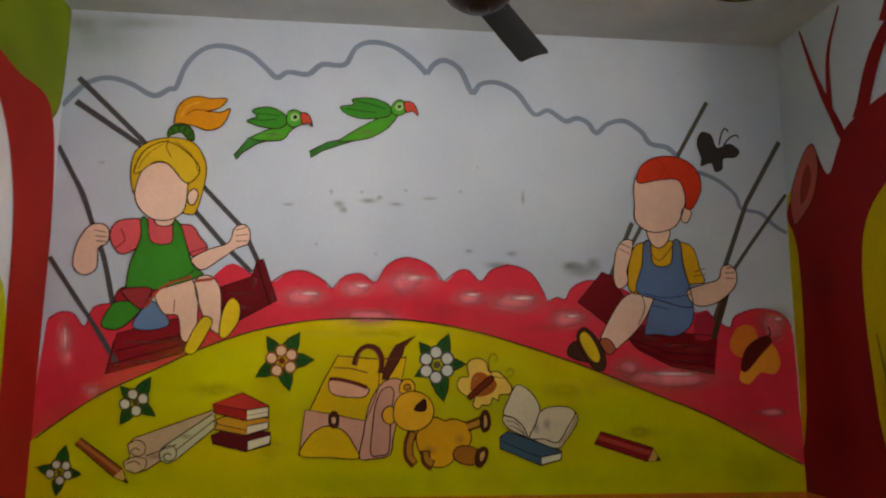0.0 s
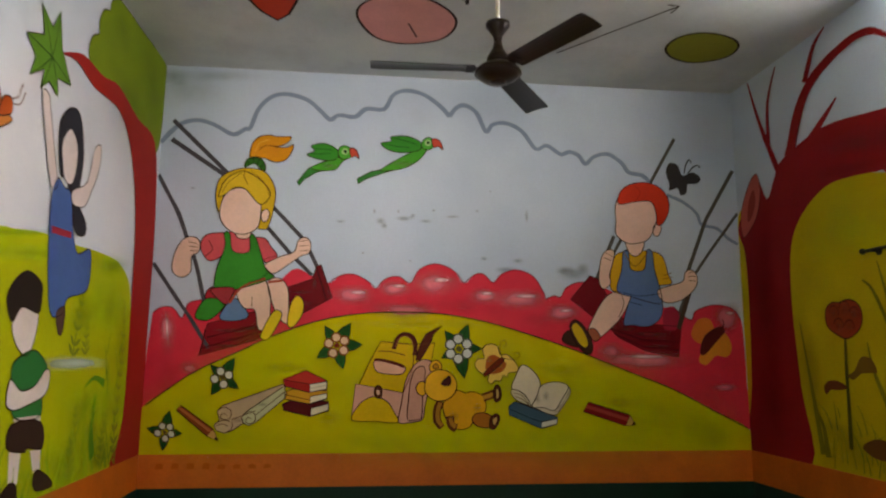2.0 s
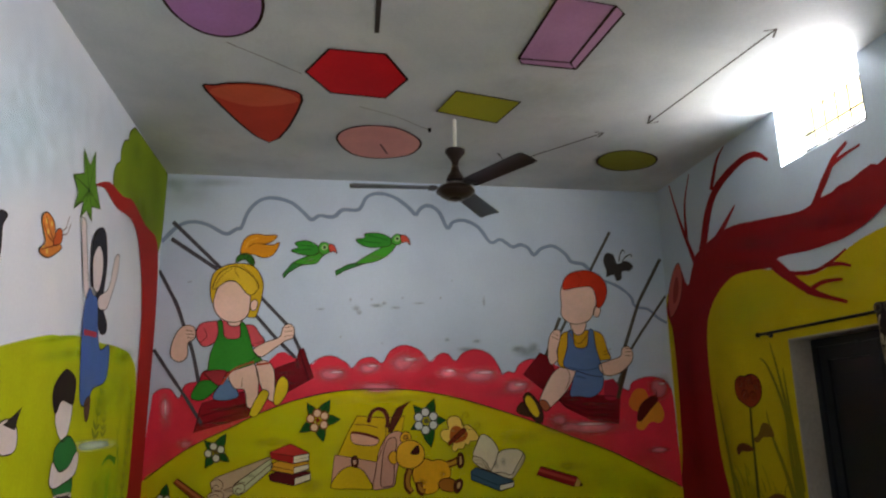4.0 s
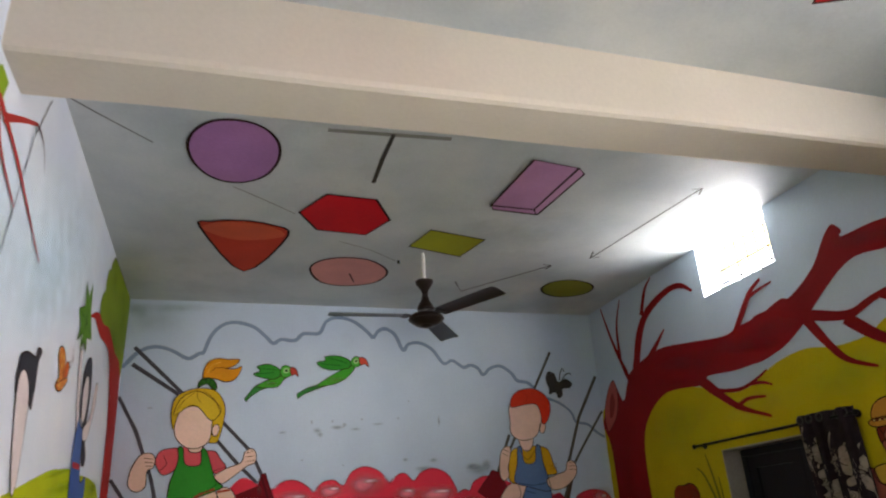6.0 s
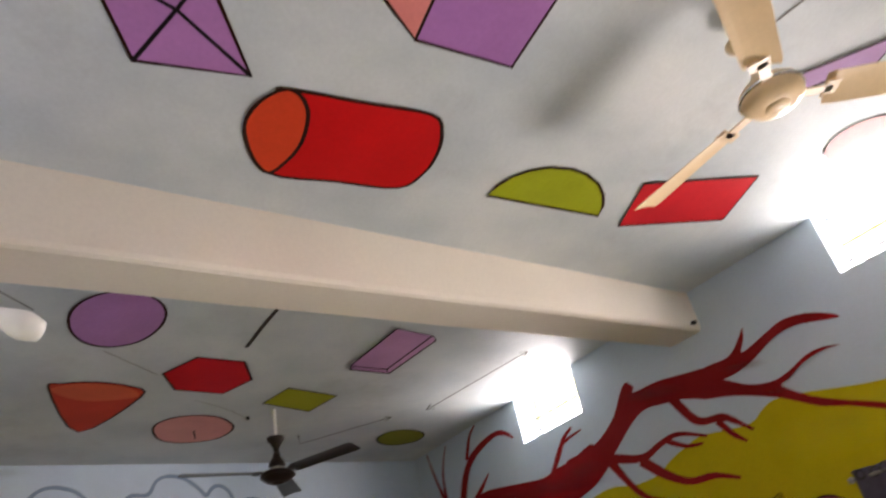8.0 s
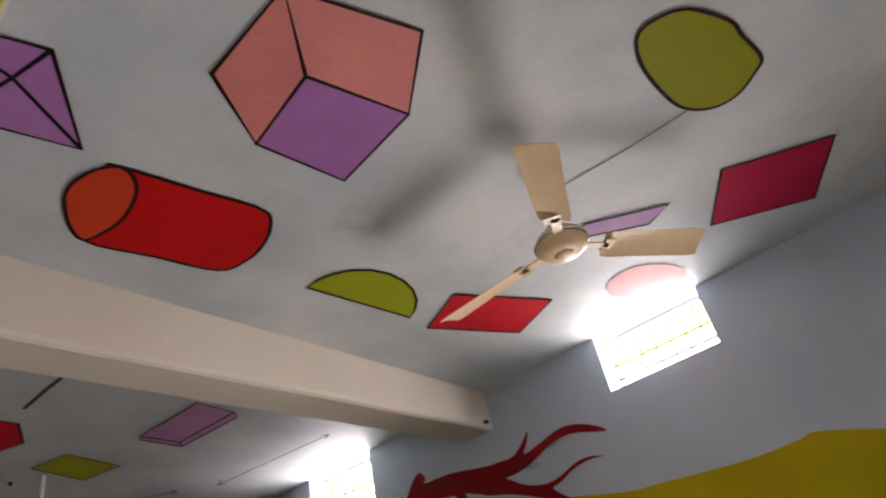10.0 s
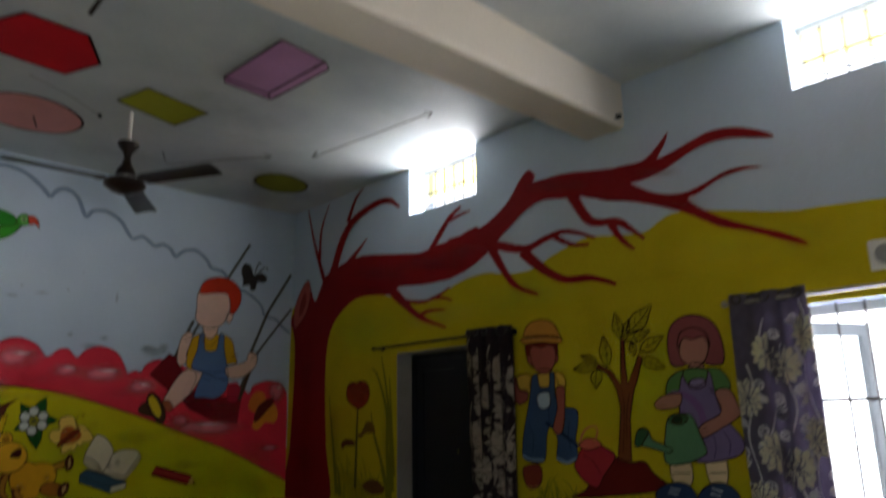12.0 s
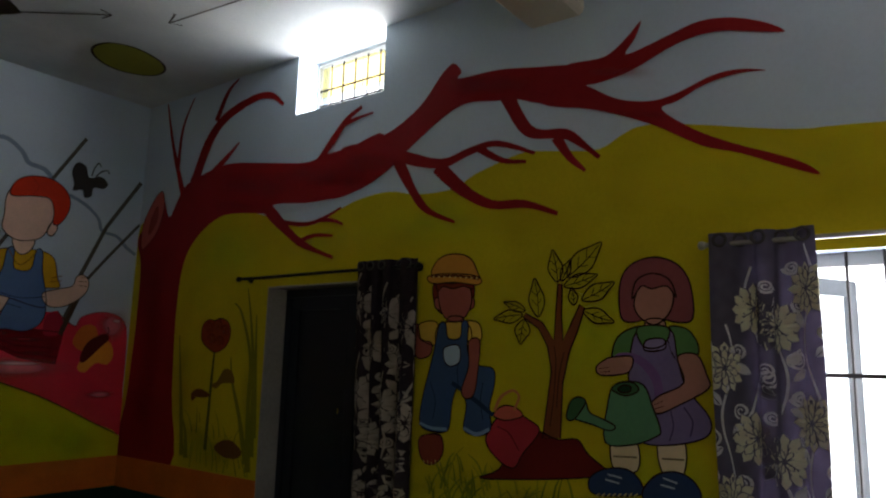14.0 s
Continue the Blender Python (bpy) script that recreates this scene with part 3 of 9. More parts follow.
shape(m, "a", "e8c2ac", 7.72, "fo", [(.67, 1.965),(.733, 1.998),(.788, 1.94),(.801, 1.807),(.813, 1.728),(.761, 1.741),(.712, 1.819)])
shape(m, "a", "e2c422", 8.76, "fo", [(.645, 1.661),(.683, 1.753),(.723, 1.806),(.761, 1.786),(.743, 1.728),(.69, 1.636),(.652, 1.636)])
shape(m, "a", "e2c422", 8.8, "fo", [(.795, 1.728),(.807, 1.834),(.843, 1.893),(.883, 1.861),(.88, 1.782),(.827, 1.707)])
shape(m, "a", "5d7fa6", 6.84, "fo", [(.403, 1.763),(.471, 1.869),(.524, 1.843),(.567, 1.765),(.468, 1.738)])
shape(m, "a", "2f8a2a", 7.88, "fo", [(.265, 1.769),(.32, 1.866),(.434, 1.855),(.413, 1.802),(.354, 1.749),(.304, 1.741)])
shape(m, "a", "a82430", 6.92, "fo", [(.321, 1.853),(.34, 1.932),(.479, 1.948),(.555, 1.949),(.458, 1.882),(.413, 1.802)])
shape(m, "a", "2f8a2a", 8.96, "fo", [(.367, 1.907),(.37, 2.039),(.412, 2.175),(.405, 2.261),(.437, 2.257),(.459, 2.154),(.553, 2.151),(.554, 2.254),(.588, 2.239),(.62, 2.152),(.658, 2.045),(.707, 2.006),(.656, 1.978),(.531, 1.936),(.43, 1.913)])
shape(m, "a", "d8565c", 8.0, "fo", [(.271, 2.171),(.291, 2.239),(.354, 2.26),(.419, 2.251),(.414, 2.148),(.366, 2.101),(.315, 2.097)])
shape(m, "a", "d8565c", 8.04, "fo", [(.568, 2.227),(.641, 2.235),(.683, 2.181),(.72, 2.128),(.663, 2.086),(.622, 2.125)])
shape(m, "a", "e8c2ac", 10.08, "fo", [(.118, 2.034),(.129, 2.141),(.178, 2.223),(.241, 2.23),(.269, 2.193),(.261, 2.139),(.225, 2.116),(.224, 2.023),(.172, 1.99)])
shape(m, "a", "e8c2ac", 9.12, "fo", [(.65, 2.077),(.726, 2.122),(.816, 2.157),(.839, 2.226),(.883, 2.247),(.913, 2.214),(.908, 2.154),(.857, 2.131),(.781, 2.075),(.706, 2.024),(.665, 2.045)])
shape(m, "a", "d8565c", 8.66, "p", [(.426, 2.267),(.566, 2.271),(.564, 2.135),(.456, 2.132)])
shape(m, "a", "e8c2ac", 10.2, "fo", [(.467, 2.312),(.558, 2.315),(.55, 2.238),(.48, 2.236)])
shape(m, "a", "d8b020", 10.24, "fo", [(.356, 2.405),(.342, 2.502),(.361, 2.592),(.431, 2.645),(.535, 2.664),(.63, 2.639),(.689, 2.542),(.687, 2.43),(.658, 2.304),(.625, 2.289),(.584, 2.316),(.519, 2.508),(.383, 2.392)])
shape(m, "a", "ecc8b4", 11.28, "fo", [(.373, 2.42),(.401, 2.504),(.477, 2.54),(.558, 2.509),(.606, 2.455),(.611, 2.386),(.598, 2.302),(.535, 2.259),(.457, 2.263),(.397, 2.31),(.372, 2.364)])
shape(m, "a", "ecc8b4", 11.32, "fo", [(.613, 2.386),(.643, 2.414),(.663, 2.387),(.648, 2.34),(.622, 2.339)])
shape(m, "a", "dcb828", 12.36, "fo", [(.358, 2.488),(.395, 2.588),(.484, 2.642),(.565, 2.617),(.649, 2.541),(.658, 2.485),(.602, 2.441),(.517, 2.53),(.451, 2.539),(.389, 2.49)])
shape(m, "a", "2f6a22", 11.4, "fo", [(.503, 2.668),(.506, 2.705),(.536, 2.732),(.584, 2.734),(.621, 2.698),(.626, 2.653),(.594, 2.663),(.565, 2.691),(.534, 2.684)])
shape(m, "a", "12380e", 11.94, "s.004", [(.519, 2.711),(.531, 2.683)])
shape(m, "a", "12380e", 11.98, "s.004", [(.552, 2.73),(.555, 2.693)])
shape(m, "a", "12380e", 12.02, "s.004", [(.587, 2.726),(.576, 2.688)])
shape(m, "a", "12380e", 12.06, "s.004", [(.616, 2.693),(.593, 2.672)])
shape(m, "a", "8a5a10", 13.6, "s.005", [(.509, 2.654),(.501, 2.614),(.526, 2.564)])
shape(m, "a", "8a5a10", 13.64, "s.004", [(.542, 2.644),(.62, 2.582),(.657, 2.499)])
shape(m, "a", "8a5a10", 13.68, "s.004", [(.484, 2.631),(.415, 2.574),(.375, 2.503)])
shape(m, "a", "8a2a30", 11.72, "s.005", [(.301, 2.118),(.341, 2.159),(.319, 2.213)])
shape(m, "a", "8a2a30", 11.76, "s.005", [(.638, 2.104),(.72, 2.133)])
shape(m, "a", "a03038", 10.4, "fo", [(.348, 1.927),(.474, 1.935),(.463, 1.876),(.436, 1.834),(.369, 1.885)])
shape(m, "a", "b04a30", 10.84, "s.014", [(.455, 1.842),(.506, 1.922),(.58, 1.968),(.656, 1.991)])
shape(m, "a", "b04a30", 10.88, "s.014", [(.67, 1.97),(.755, 1.982)])
shape(m, "a", "1c5a1c", 10.92, "s.006", [(.667, 2.024),(.617, 1.985),(.554, 1.968)])
shape(m, "a", "6c3a2c", 11.96, "s.004", [(.2, 2.202),(.252, 2.192)])
shape(m, "a", "6c3a2c", 12.0, "s.004", [(.207, 2.175),(.258, 2.171)])
shape(m, "a", "6c3a2c", 12.04, "s.004", [(.214, 2.151),(.26, 2.149)])
shape(m, "a", "6c3a2c", 12.08, "s.004", [(.847, 2.218),(.894, 2.23)])
shape(m, "a", "6c3a2c", 12.12, "s.004", [(.848, 2.191),(.906, 2.198)])
shape(m, "a", "6c3a2c", 12.16, "s.004", [(.85, 2.163),(.908, 2.167)])
shape(m, "a", "6c3a2c", 10.7, "s.004", [(.585, 1.884),(.584, 1.825)])
shape(m, "a", "e0941c", 11.24, "fo", [(.531, 2.729),(.537, 2.807),(.571, 2.857),(.629, 2.877),(.697, 2.869),(.77, 2.872),(.755, 2.837),(.714, 2.812),(.674, 2.804),(.747, 2.802),(.789, 2.821),(.775, 2.768),(.74, 2.721),(.679, 2.707),(.624, 2.727),(.579, 2.731)])
shape(m, "a", "8a4a08", 11.88, "s.005", [(.581, 2.78),(.62, 2.808),(.7, 2.805)])
shape(m, "a", "f0b440", 11.72, "s.006", [(.56, 2.77),(.584, 2.823),(.644, 2.849)])
m = mural("painted_boy_on_swing", "N", "painted red-haired child in blue dungarees on a swing", "wall painting", True)
shape(m, "a", "55524c", 2.04, "d.022", [(3.239, 2.966),(3.064, 2.663)])
shape(m, "a", "55524c", 2.08, "d.024", [(3.629, 2.764),(3.426, 2.427),(3.282, 2.069)])
shape(m, "a", "55524c", 2.12, "d.020", [(3.647, 2.479),(3.443, 2.219),(3.311, 2.041),(3.214, 1.81)])
shape(m, "a", "55524c", 2.16, "d.024", [(2.808, 2.306),(2.687, 2.029)])
shape(m, "a", "55524c", 7.2, "d.020", [(2.858, 2.293),(2.741, 2.087)])
shape(m, "a", "7a121c", 3.24, "po", [(2.516, 1.899),(2.644, 2.051),(2.701, 2.029),(2.81, 1.805),(2.679, 1.776)])
shape(m, "a", "7a121c", 4.28, "po", [(2.75, 1.735),(2.824, 1.791),(3.027, 1.751),(3.228, 1.739),(3.202, 1.549),(2.99, 1.584),(2.82, 1.666)])
blobs(m, "a", "^b03a3e", 4.82, [(3.024, 1.69, .148, .001, .001, .017),(3.065, 1.612, .129, .001, .001, .017),(2.88, 1.722, .07, .001, .001, .017)])
blobs(m, "a", "-7c1018", 4.96, [(2.993, 1.645, .176, .001, .001, .017),(3.169, 1.641, .029, .0, .004, .072),(2.821, 1.705, .041, .0, .001, .022)])
shape(m, "a", "520a14", 5.4, "d.008", [(2.77, 1.721),(2.965, 1.656),(3.21, 1.641)])
shape(m, "a", "520a14", 5.44, "d.008", [(2.792, 1.688),(2.977, 1.612),(3.208, 1.591)])
shape(m, "a", "a8263a", 4.48, "f", [(3.12, 1.837),(3.18, 1.858),(3.222, 1.796),(3.203, 1.725),(3.114, 1.724)])
shape(m, "a", "4c3a2c", 6.52, "d.03", [(3.209, 1.725),(3.29, 1.954)])
shape(m, "a", "5d7aa8", 6.56, "fo", [(2.852, 1.75),(2.886, 1.876),(2.918, 1.948),(3.038, 1.978),(3.108, 1.894),(3.094, 1.794),(3.012, 1.737),(2.91, 1.745)])
shape(m, "a", "e8c2ac", 7.6, "fo", [(2.619, 1.692),(2.666, 1.803),(2.742, 1.917),(2.831, 1.96),(2.904, 1.947),(2.886, 1.876),(2.824, 1.777),(2.734, 1.693),(2.676, 1.659)])
shape(m, "a", "b0603c", 8.64, "fo", [(2.62, 1.706),(2.663, 1.72),(2.699, 1.67),(2.661, 1.643)])
shape(m, "a", "4a2c20", 7.68, "fo", [(2.456, 1.649),(2.491, 1.704),(2.562, 1.686),(2.588, 1.609),(2.503, 1.617)])
shape(m, "a", "4a2c20", 8.72, "fo", [(2.506, 1.732),(2.541, 1.774),(2.597, 1.733),(2.646, 1.637),(2.639, 1.568),(2.588, 1.576),(2.533, 1.65)])
shape(m, "a", "d8b820", 9.76, "f", [(2.52, 1.718),(2.544, 1.752),(2.585, 1.714),(2.618, 1.637),(2.602, 1.604),(2.561, 1.636)])
shape(m, "a", "d8a41c", 7.8, "fo", [(2.776, 2.059),(2.809, 2.175),(2.869, 2.206),(3.034, 2.215),(3.122, 2.182),(3.156, 2.067),(3.174, 2.009),(3.083, 1.993),(3.051, 1.95),(2.801, 1.946)])
shape(m, "a", "5d7aa8", 8.84, "fo", [(2.816, 1.96),(2.85, 2.089),(2.863, 2.2),(2.899, 2.206),(2.91, 2.096),(2.999, 2.098),(3.019, 2.215),(3.055, 2.21),(3.067, 2.094),(3.102, 1.951),(3.092, 1.879),(2.917, 1.919)])
shape(m, "a", "e8c2ac", 8.88, "fo", [(3.082, 1.965),(3.158, 1.995),(3.249, 2.025),(3.268, 2.083),(3.314, 2.099),(3.348, 2.056),(3.331, 1.983),(3.243, 1.91),(3.152, 1.886),(3.1, 1.908)])
shape(m, "a", "e8c2ac", 9.92, "fo", [(2.701, 2.015),(2.714, 2.144),(2.751, 2.209),(2.804, 2.21),(2.793, 2.131),(2.77, 2.059),(2.774, 2.002),(2.729, 1.967)])
shape(m, "a", "e8c2ac", 9.96, "fo", [(2.887, 2.279),(2.998, 2.282),(2.989, 2.214),(2.943, 2.178),(2.899, 2.206)])
shape(m, "a", "ecc4b0", 11.0, "fo", [(2.823, 2.409),(2.82, 2.483),(2.847, 2.559),(2.945, 2.586),(3.064, 2.551),(3.097, 2.477),(3.088, 2.402),(3.038, 2.297),(2.946, 2.26),(2.872, 2.27),(2.82, 2.321)])
shape(m, "a", "ecc4b0", 11.04, "fo", [(3.071, 2.372),(3.103, 2.403),(3.122, 2.365),(3.099, 2.314),(3.069, 2.322)])
shape(m, "a", "8a5a10", 10.08, "s.005", [(2.869, 2.2),(2.94, 2.114),(3.025, 2.209)])
shape(m, "a", "8a5a10", 10.12, "s.005", [(3.125, 2.06),(3.18, 2.079)])
shape(m, "a", "8a5a10", 10.16, "s.005", [(3.118, 2.037),(3.182, 2.05)])
shape(m, "a", "2c3c58", 10.7, "s.005", [(2.854, 1.947),(2.962, 1.926),(3.096, 1.945)])
shape(m, "a", "2c3c58", 10.74, "s.005", [(2.887, 1.89),(2.974, 1.869)])
shape(m, "a", "6c3a2c", 11.28, "s.004", [(3.292, 2.081),(3.325, 2.087)])
shape(m, "a", "6c3a2c", 11.32, "s.004", [(3.287, 2.058),(3.336, 2.059)])
shape(m, "a", "6c3a2c", 11.36, "s.004", [(3.286, 2.032),(3.337, 2.03)])
shape(m, "a", "6c3a2c", 11.4, "s.004", [(2.745, 2.197),(2.791, 2.175)])
shape(m, "a", "6c3a2c", 11.44, "s.004", [(2.738, 2.168),(2.784, 2.146)])
shape(m, "a", "6c3a2c", 9.98, "s.005", [(2.836, 1.952),(2.857, 1.876),(2.819, 1.791)])
shape(m, "a", "a05a3c", 10.12, "s.004", [(2.631, 1.708),(2.682, 1.681)])
shape(m, "a", "c02c14", 13.56, "s.005", [(2.947, 2.647),(2.99, 2.594),(2.958, 2.539)])
shape(m, "a", "d8381c", 12.6, "fo", [(2.845, 2.514),(2.854, 2.589),(2.917, 2.643),(3.024, 2.662),(3.114, 2.635),(3.172, 2.57),(3.177, 2.48),(3.133, 2.395),(3.093, 2.388),(3.091, 2.462),(3.058, 2.536),(2.957, 2.533)])
m = mural("butterfly", "N", "dark grey painted butterfly on the pale sky", "wall painting")
shape(m, "wing", "3a3634", 3.04, "f", [(3.172, 2.737),(3.199, 2.8),(3.255, 2.787),(3.282, 2.72),(3.352, 2.744),(3.406, 2.706),(3.378, 2.668),(3.316, 2.66),(3.306, 2.605),(3.265, 2.588),(3.246, 2.633),(3.19, 2.616),(3.192, 2.662)])
shape(m, "feeler", "3a3634", 4.08, "s.008", [(3.295, 2.733),(3.308, 2.789),(3.332, 2.827),(3.349, 2.806)])
shape(m, "feeler", "3a3634", 4.12, "s.008", [(3.32, 2.734),(3.354, 2.775),(3.392, 2.792),(3.404, 2.774)])
m = mural("butterfly", "N", "orange painted butterfly over the red bushes", "wall painting")
shape(m, "wing", "d8762a", 4.04, "f", [(3.291, 1.698),(3.34, 1.783),(3.416, 1.789),(3.447, 1.713),(3.449, 1.615),(3.376, 1.628),(3.317, 1.647)])
shape(m, "wing", "e0902c", 5.08, "f", [(3.437, 1.657),(3.515, 1.7),(3.554, 1.615),(3.52, 1.553),(3.446, 1.559),(3.383, 1.503),(3.334, 1.525),(3.358, 1.586)])
shape(m, "body", "5c1a14", 6.12, "f", [(3.343, 1.586),(3.379, 1.684),(3.473, 1.742),(3.516, 1.714),(3.451, 1.643),(3.372, 1.564)])
shape(m, "feeler", "4a1410", 7.16, "s.007", [(3.487, 1.728),(3.51, 1.756),(3.5, 1.79)])
m = mural("flower", "N", "white painted flower with dark green leaves", "wall painting")
shape(m, "leaf", "1e5a20", 8.04, "po", [(.468, 1.431),(.494, 1.445),(.502, 1.479),(.503, 1.527),(.463, 1.503),(.439, 1.479),(.441, 1.448)])
shape(m, "vein", "0e3412", 8.68, "s.004", [(.459, 1.448),(.496, 1.515)])
shape(m, "vein", "0e3412", 8.72, "s.003", [(.468, 1.465),(.492, 1.471)])
shape(m, "vein", "0e3412", 8.76, "s.003", [(.468, 1.465),(.462, 1.49)])
shape(m, "vein", "0e3412", 8.8, "s.003", [(.479, 1.484),(.503, 1.49)])
shape(m, "vein", "0e3412", 8.84, "s.003", [(.479, 1.484),(.473, 1.509)])
shape(m, "leaf", "1e5a20", 8.28, "po", [(.433, 1.439),(.426, 1.461),(.403, 1.475),(.369, 1.485),(.381, 1.451),(.395, 1.428),(.417, 1.422)])
shape(m, "vein", "0e3412", 8.92, "s.004", [(.419, 1.436),(.376, 1.478)])
shape(m, "vein", "0e3412", 8.96, "s.003", [(.408, 1.447),(.407, 1.466)])
shape(m, "vein", "0e3412", 9.0, "s.003", [(.408, 1.447),(.39, 1.448)])
shape(m, "vein", "0e3412", 9.04, "s.003", [(.396, 1.459),(.394, 1.477)])
shape(m, "vein", "0e3412", 9.08, "s.003", [(.396, 1.459),(.377, 1.459)])
shape(m, "leaf", "1e5a20", 8.52, "po", [(.415, 1.4),(.39, 1.388),(.382, 1.357),(.382, 1.312),(.419, 1.333),(.441, 1.355),(.44, 1.384)])
shape(m, "vein", "0e3412", 9.16, "s.004", [(.423, 1.384),(.387, 1.322)])
shape(m, "vein", "0e3412", 9.2, "s.003", [(.414, 1.368),(.392, 1.363)])
shape(m, "vein", "0e3412", 9.24, "s.003", [(.414, 1.368),(.42, 1.345)])
shape(m, "vein", "0e3412", 9.28, "s.003", [(.404, 1.351),(.382, 1.346)])
shape(m, "vein", "0e3412", 9.32, "s.003", [(.404, 1.351),(.41, 1.328)])
shape(m, "leaf", "1e5a20", 8.76, "po", [(.454, 1.39),(.466, 1.366),(.495, 1.355),(.535, 1.349),(.515, 1.386),(.494, 1.409),(.468, 1.411)])
shape(m, "vein", "0e3412", 9.4, "s.004", [(.469, 1.395),(.525, 1.356)])
shape(m, "vein", "0e3412", 9.44, "s.003", [(.483, 1.385),(.488, 1.364)])
shape(m, "vein", "0e3412", 9.48, "s.003", [(.483, 1.385),(.504, 1.388)])
shape(m, "vein", "0e3412", 9.52, "s.003", [(.499, 1.374),(.504, 1.353)])
shape(m, "vein", "0e3412", 9.56, "s.003", [(.499, 1.374),(.52, 1.377)])
shape(m, "petal_edge", "4a4420", 10.0, "f", [(.456, 1.448),(.453, 1.434),(.444, 1.423),(.43, 1.419),(.416, 1.423),(.405, 1.434),(.401, 1.448),(.403, 1.462),(.413, 1.472),(.426, 1.476),(.441, 1.472),(.451, 1.462)])
shape(m, "petal_edge", "4a4420", 10.04, "f", [(.425, 1.405),(.422, 1.391),(.412, 1.38),(.399, 1.377),(.385, 1.38),(.374, 1.391),(.369, 1.405),(.372, 1.419),(.381, 1.429),(.395, 1.433),(.409, 1.429),(.42, 1.419)])
shape(m, "petal_edge", "4a4420", 10.08, "f", [(.502, 1.428),(.5, 1.413),(.49, 1.403),(.477, 1.399),(.462, 1.403),(.451, 1.413),(.447, 1.428),(.449, 1.442),(.459, 1.452),(.473, 1.456),(.487, 1.452),(.498, 1.442)])
shape(m, "petal_edge", "4a4420", 10.12, "f", [(.476, 1.375),(.474, 1.361),(.464, 1.35),(.451, 1.347),(.436, 1.35),(.426, 1.361),(.421, 1.375),(.424, 1.389),(.433, 1.399),(.447, 1.403),(.461, 1.399),(.472, 1.389)])
shape(m, "petal", "d4d2c4", 10.76, "f", [(.448, 1.448),(.446, 1.438),(.44, 1.43),(.43, 1.428),(.42, 1.43),(.412, 1.438),(.409, 1.448),(.411, 1.458),(.417, 1.465),(.427, 1.468),(.437, 1.465),(.445, 1.458)])
shape(m, "petal", "d4d2c4", 10.8, "f", [(.416, 1.405),(.415, 1.395),(.408, 1.387),(.398, 1.385),(.388, 1.387),(.381, 1.395),(.377, 1.405),(.379, 1.415),(.386, 1.422),(.395, 1.425),(.405, 1.422),(.413, 1.415)])
shape(m, "petal", "d4d2c4", 10.84, "f", [(.494, 1.428),(.492, 1.417),(.486, 1.41),(.476, 1.408),(.466, 1.41),(.458, 1.417),(.455, 1.428),(.457, 1.438),(.463, 1.445),(.473, 1.448),(.483, 1.445),(.491, 1.438)])
shape(m, "petal", "d4d2c4", 10.88, "f", [(.468, 1.375),(.466, 1.365),(.46, 1.357),(.45, 1.355),(.44, 1.357),(.432, 1.365),(.429, 1.375),(.431, 1.385),(.437, 1.392),(.447, 1.395),(.457, 1.392),(.465, 1.385)])
shape(m, "centre", "5c4a20", 11.52, "f", [(.455, 1.415),(.453, 1.408),(.448, 1.403),(.442, 1.401),(.435, 1.403),(.429, 1.408),(.427, 1.415),(.428, 1.422),(.433, 1.427),(.44, 1.429),(.447, 1.427),(.452, 1.422)])
m = mural("flower", "N", "white painted flower with dark green leaves", "wall painting")
shape(m, "leaf", "1e5a20", 8.04, "po", [(.157, 1.13),(.175, 1.15),(.172, 1.183),(.157, 1.227),(.13, 1.193),(.118, 1.165),(.128, 1.137)])
shape(m, "vein", "0e3412", 8.68, "s.004", [(.144, 1.143),(.155, 1.215)])
shape(m, "vein", "0e3412", 8.72, "s.003", [(.147, 1.161),(.165, 1.173)])
shape(m, "vein", "0e3412", 8.76, "s.003", [(.147, 1.161),(.134, 1.181)])
shape(m, "vein", "0e3412", 8.8, "s.003", [(.15, 1.181),(.169, 1.194)])
shape(m, "vein", "0e3412", 8.84, "s.003", [(.15, 1.181),(.137, 1.202)])
shape(m, "leaf", "1e5a20", 8.28, "po", [(.118, 1.124),(.1, 1.141),(.073, 1.14),(.039, 1.13),(.069, 1.105),(.094, 1.093),(.115, 1.1)])
shape(m, "vein", "0e3412", 8.92, "s.004", [(.109, 1.114),(.049, 1.128)])
shape(m, "vein", "0e3412", 8.96, "s.003", [(.093, 1.117),(.081, 1.134)])
shape(m, "vein", "0e3412", 9.0, "s.003", [(.093, 1.117),(.078, 1.108)])
shape(m, "vein", "0e3412", 9.04, "s.003", [(.077, 1.121),(.064, 1.138)])
shape(m, "vein", "0e3412", 9.08, "s.003", [(.077, 1.121),(.061, 1.111)])
shape(m, "leaf", "1e5a20", 8.52, "po", [(.125, 1.087),(.112, 1.068),(.117, 1.041),(.133, 1.006),(.153, 1.036),(.161, 1.061),(.15, 1.083)])
shape(m, "vein", "0e3412", 9.16, "s.004", [(.137, 1.077),(.134, 1.016)])
shape(m, "vein", "0e3412", 9.2, "s.003", [(.136, 1.062),(.122, 1.049)])
shape(m, "vein", "0e3412", 9.24, "s.003", [(.136, 1.062),(.149, 1.045)])
shape(m, "vein", "0e3412", 9.28, "s.003", [(.135, 1.045),(.121, 1.032)])
shape(m, "vein", "0e3412", 9.32, "s.003", [(.135, 1.045),(.148, 1.028)])
shape(m, "leaf", "1e5a20", 8.76, "po", [(.16, 1.094),(.18, 1.081),(.205, 1.085),(.235, 1.099),(.204, 1.119),(.179, 1.127),(.16, 1.117)])
shape(m, "vein", "0e3412", 9.4, "s.004", [(.168, 1.105),(.226, 1.1)])
shape(m, "vein", "0e3412", 9.44, "s.003", [(.182, 1.104),(.196, 1.09)])
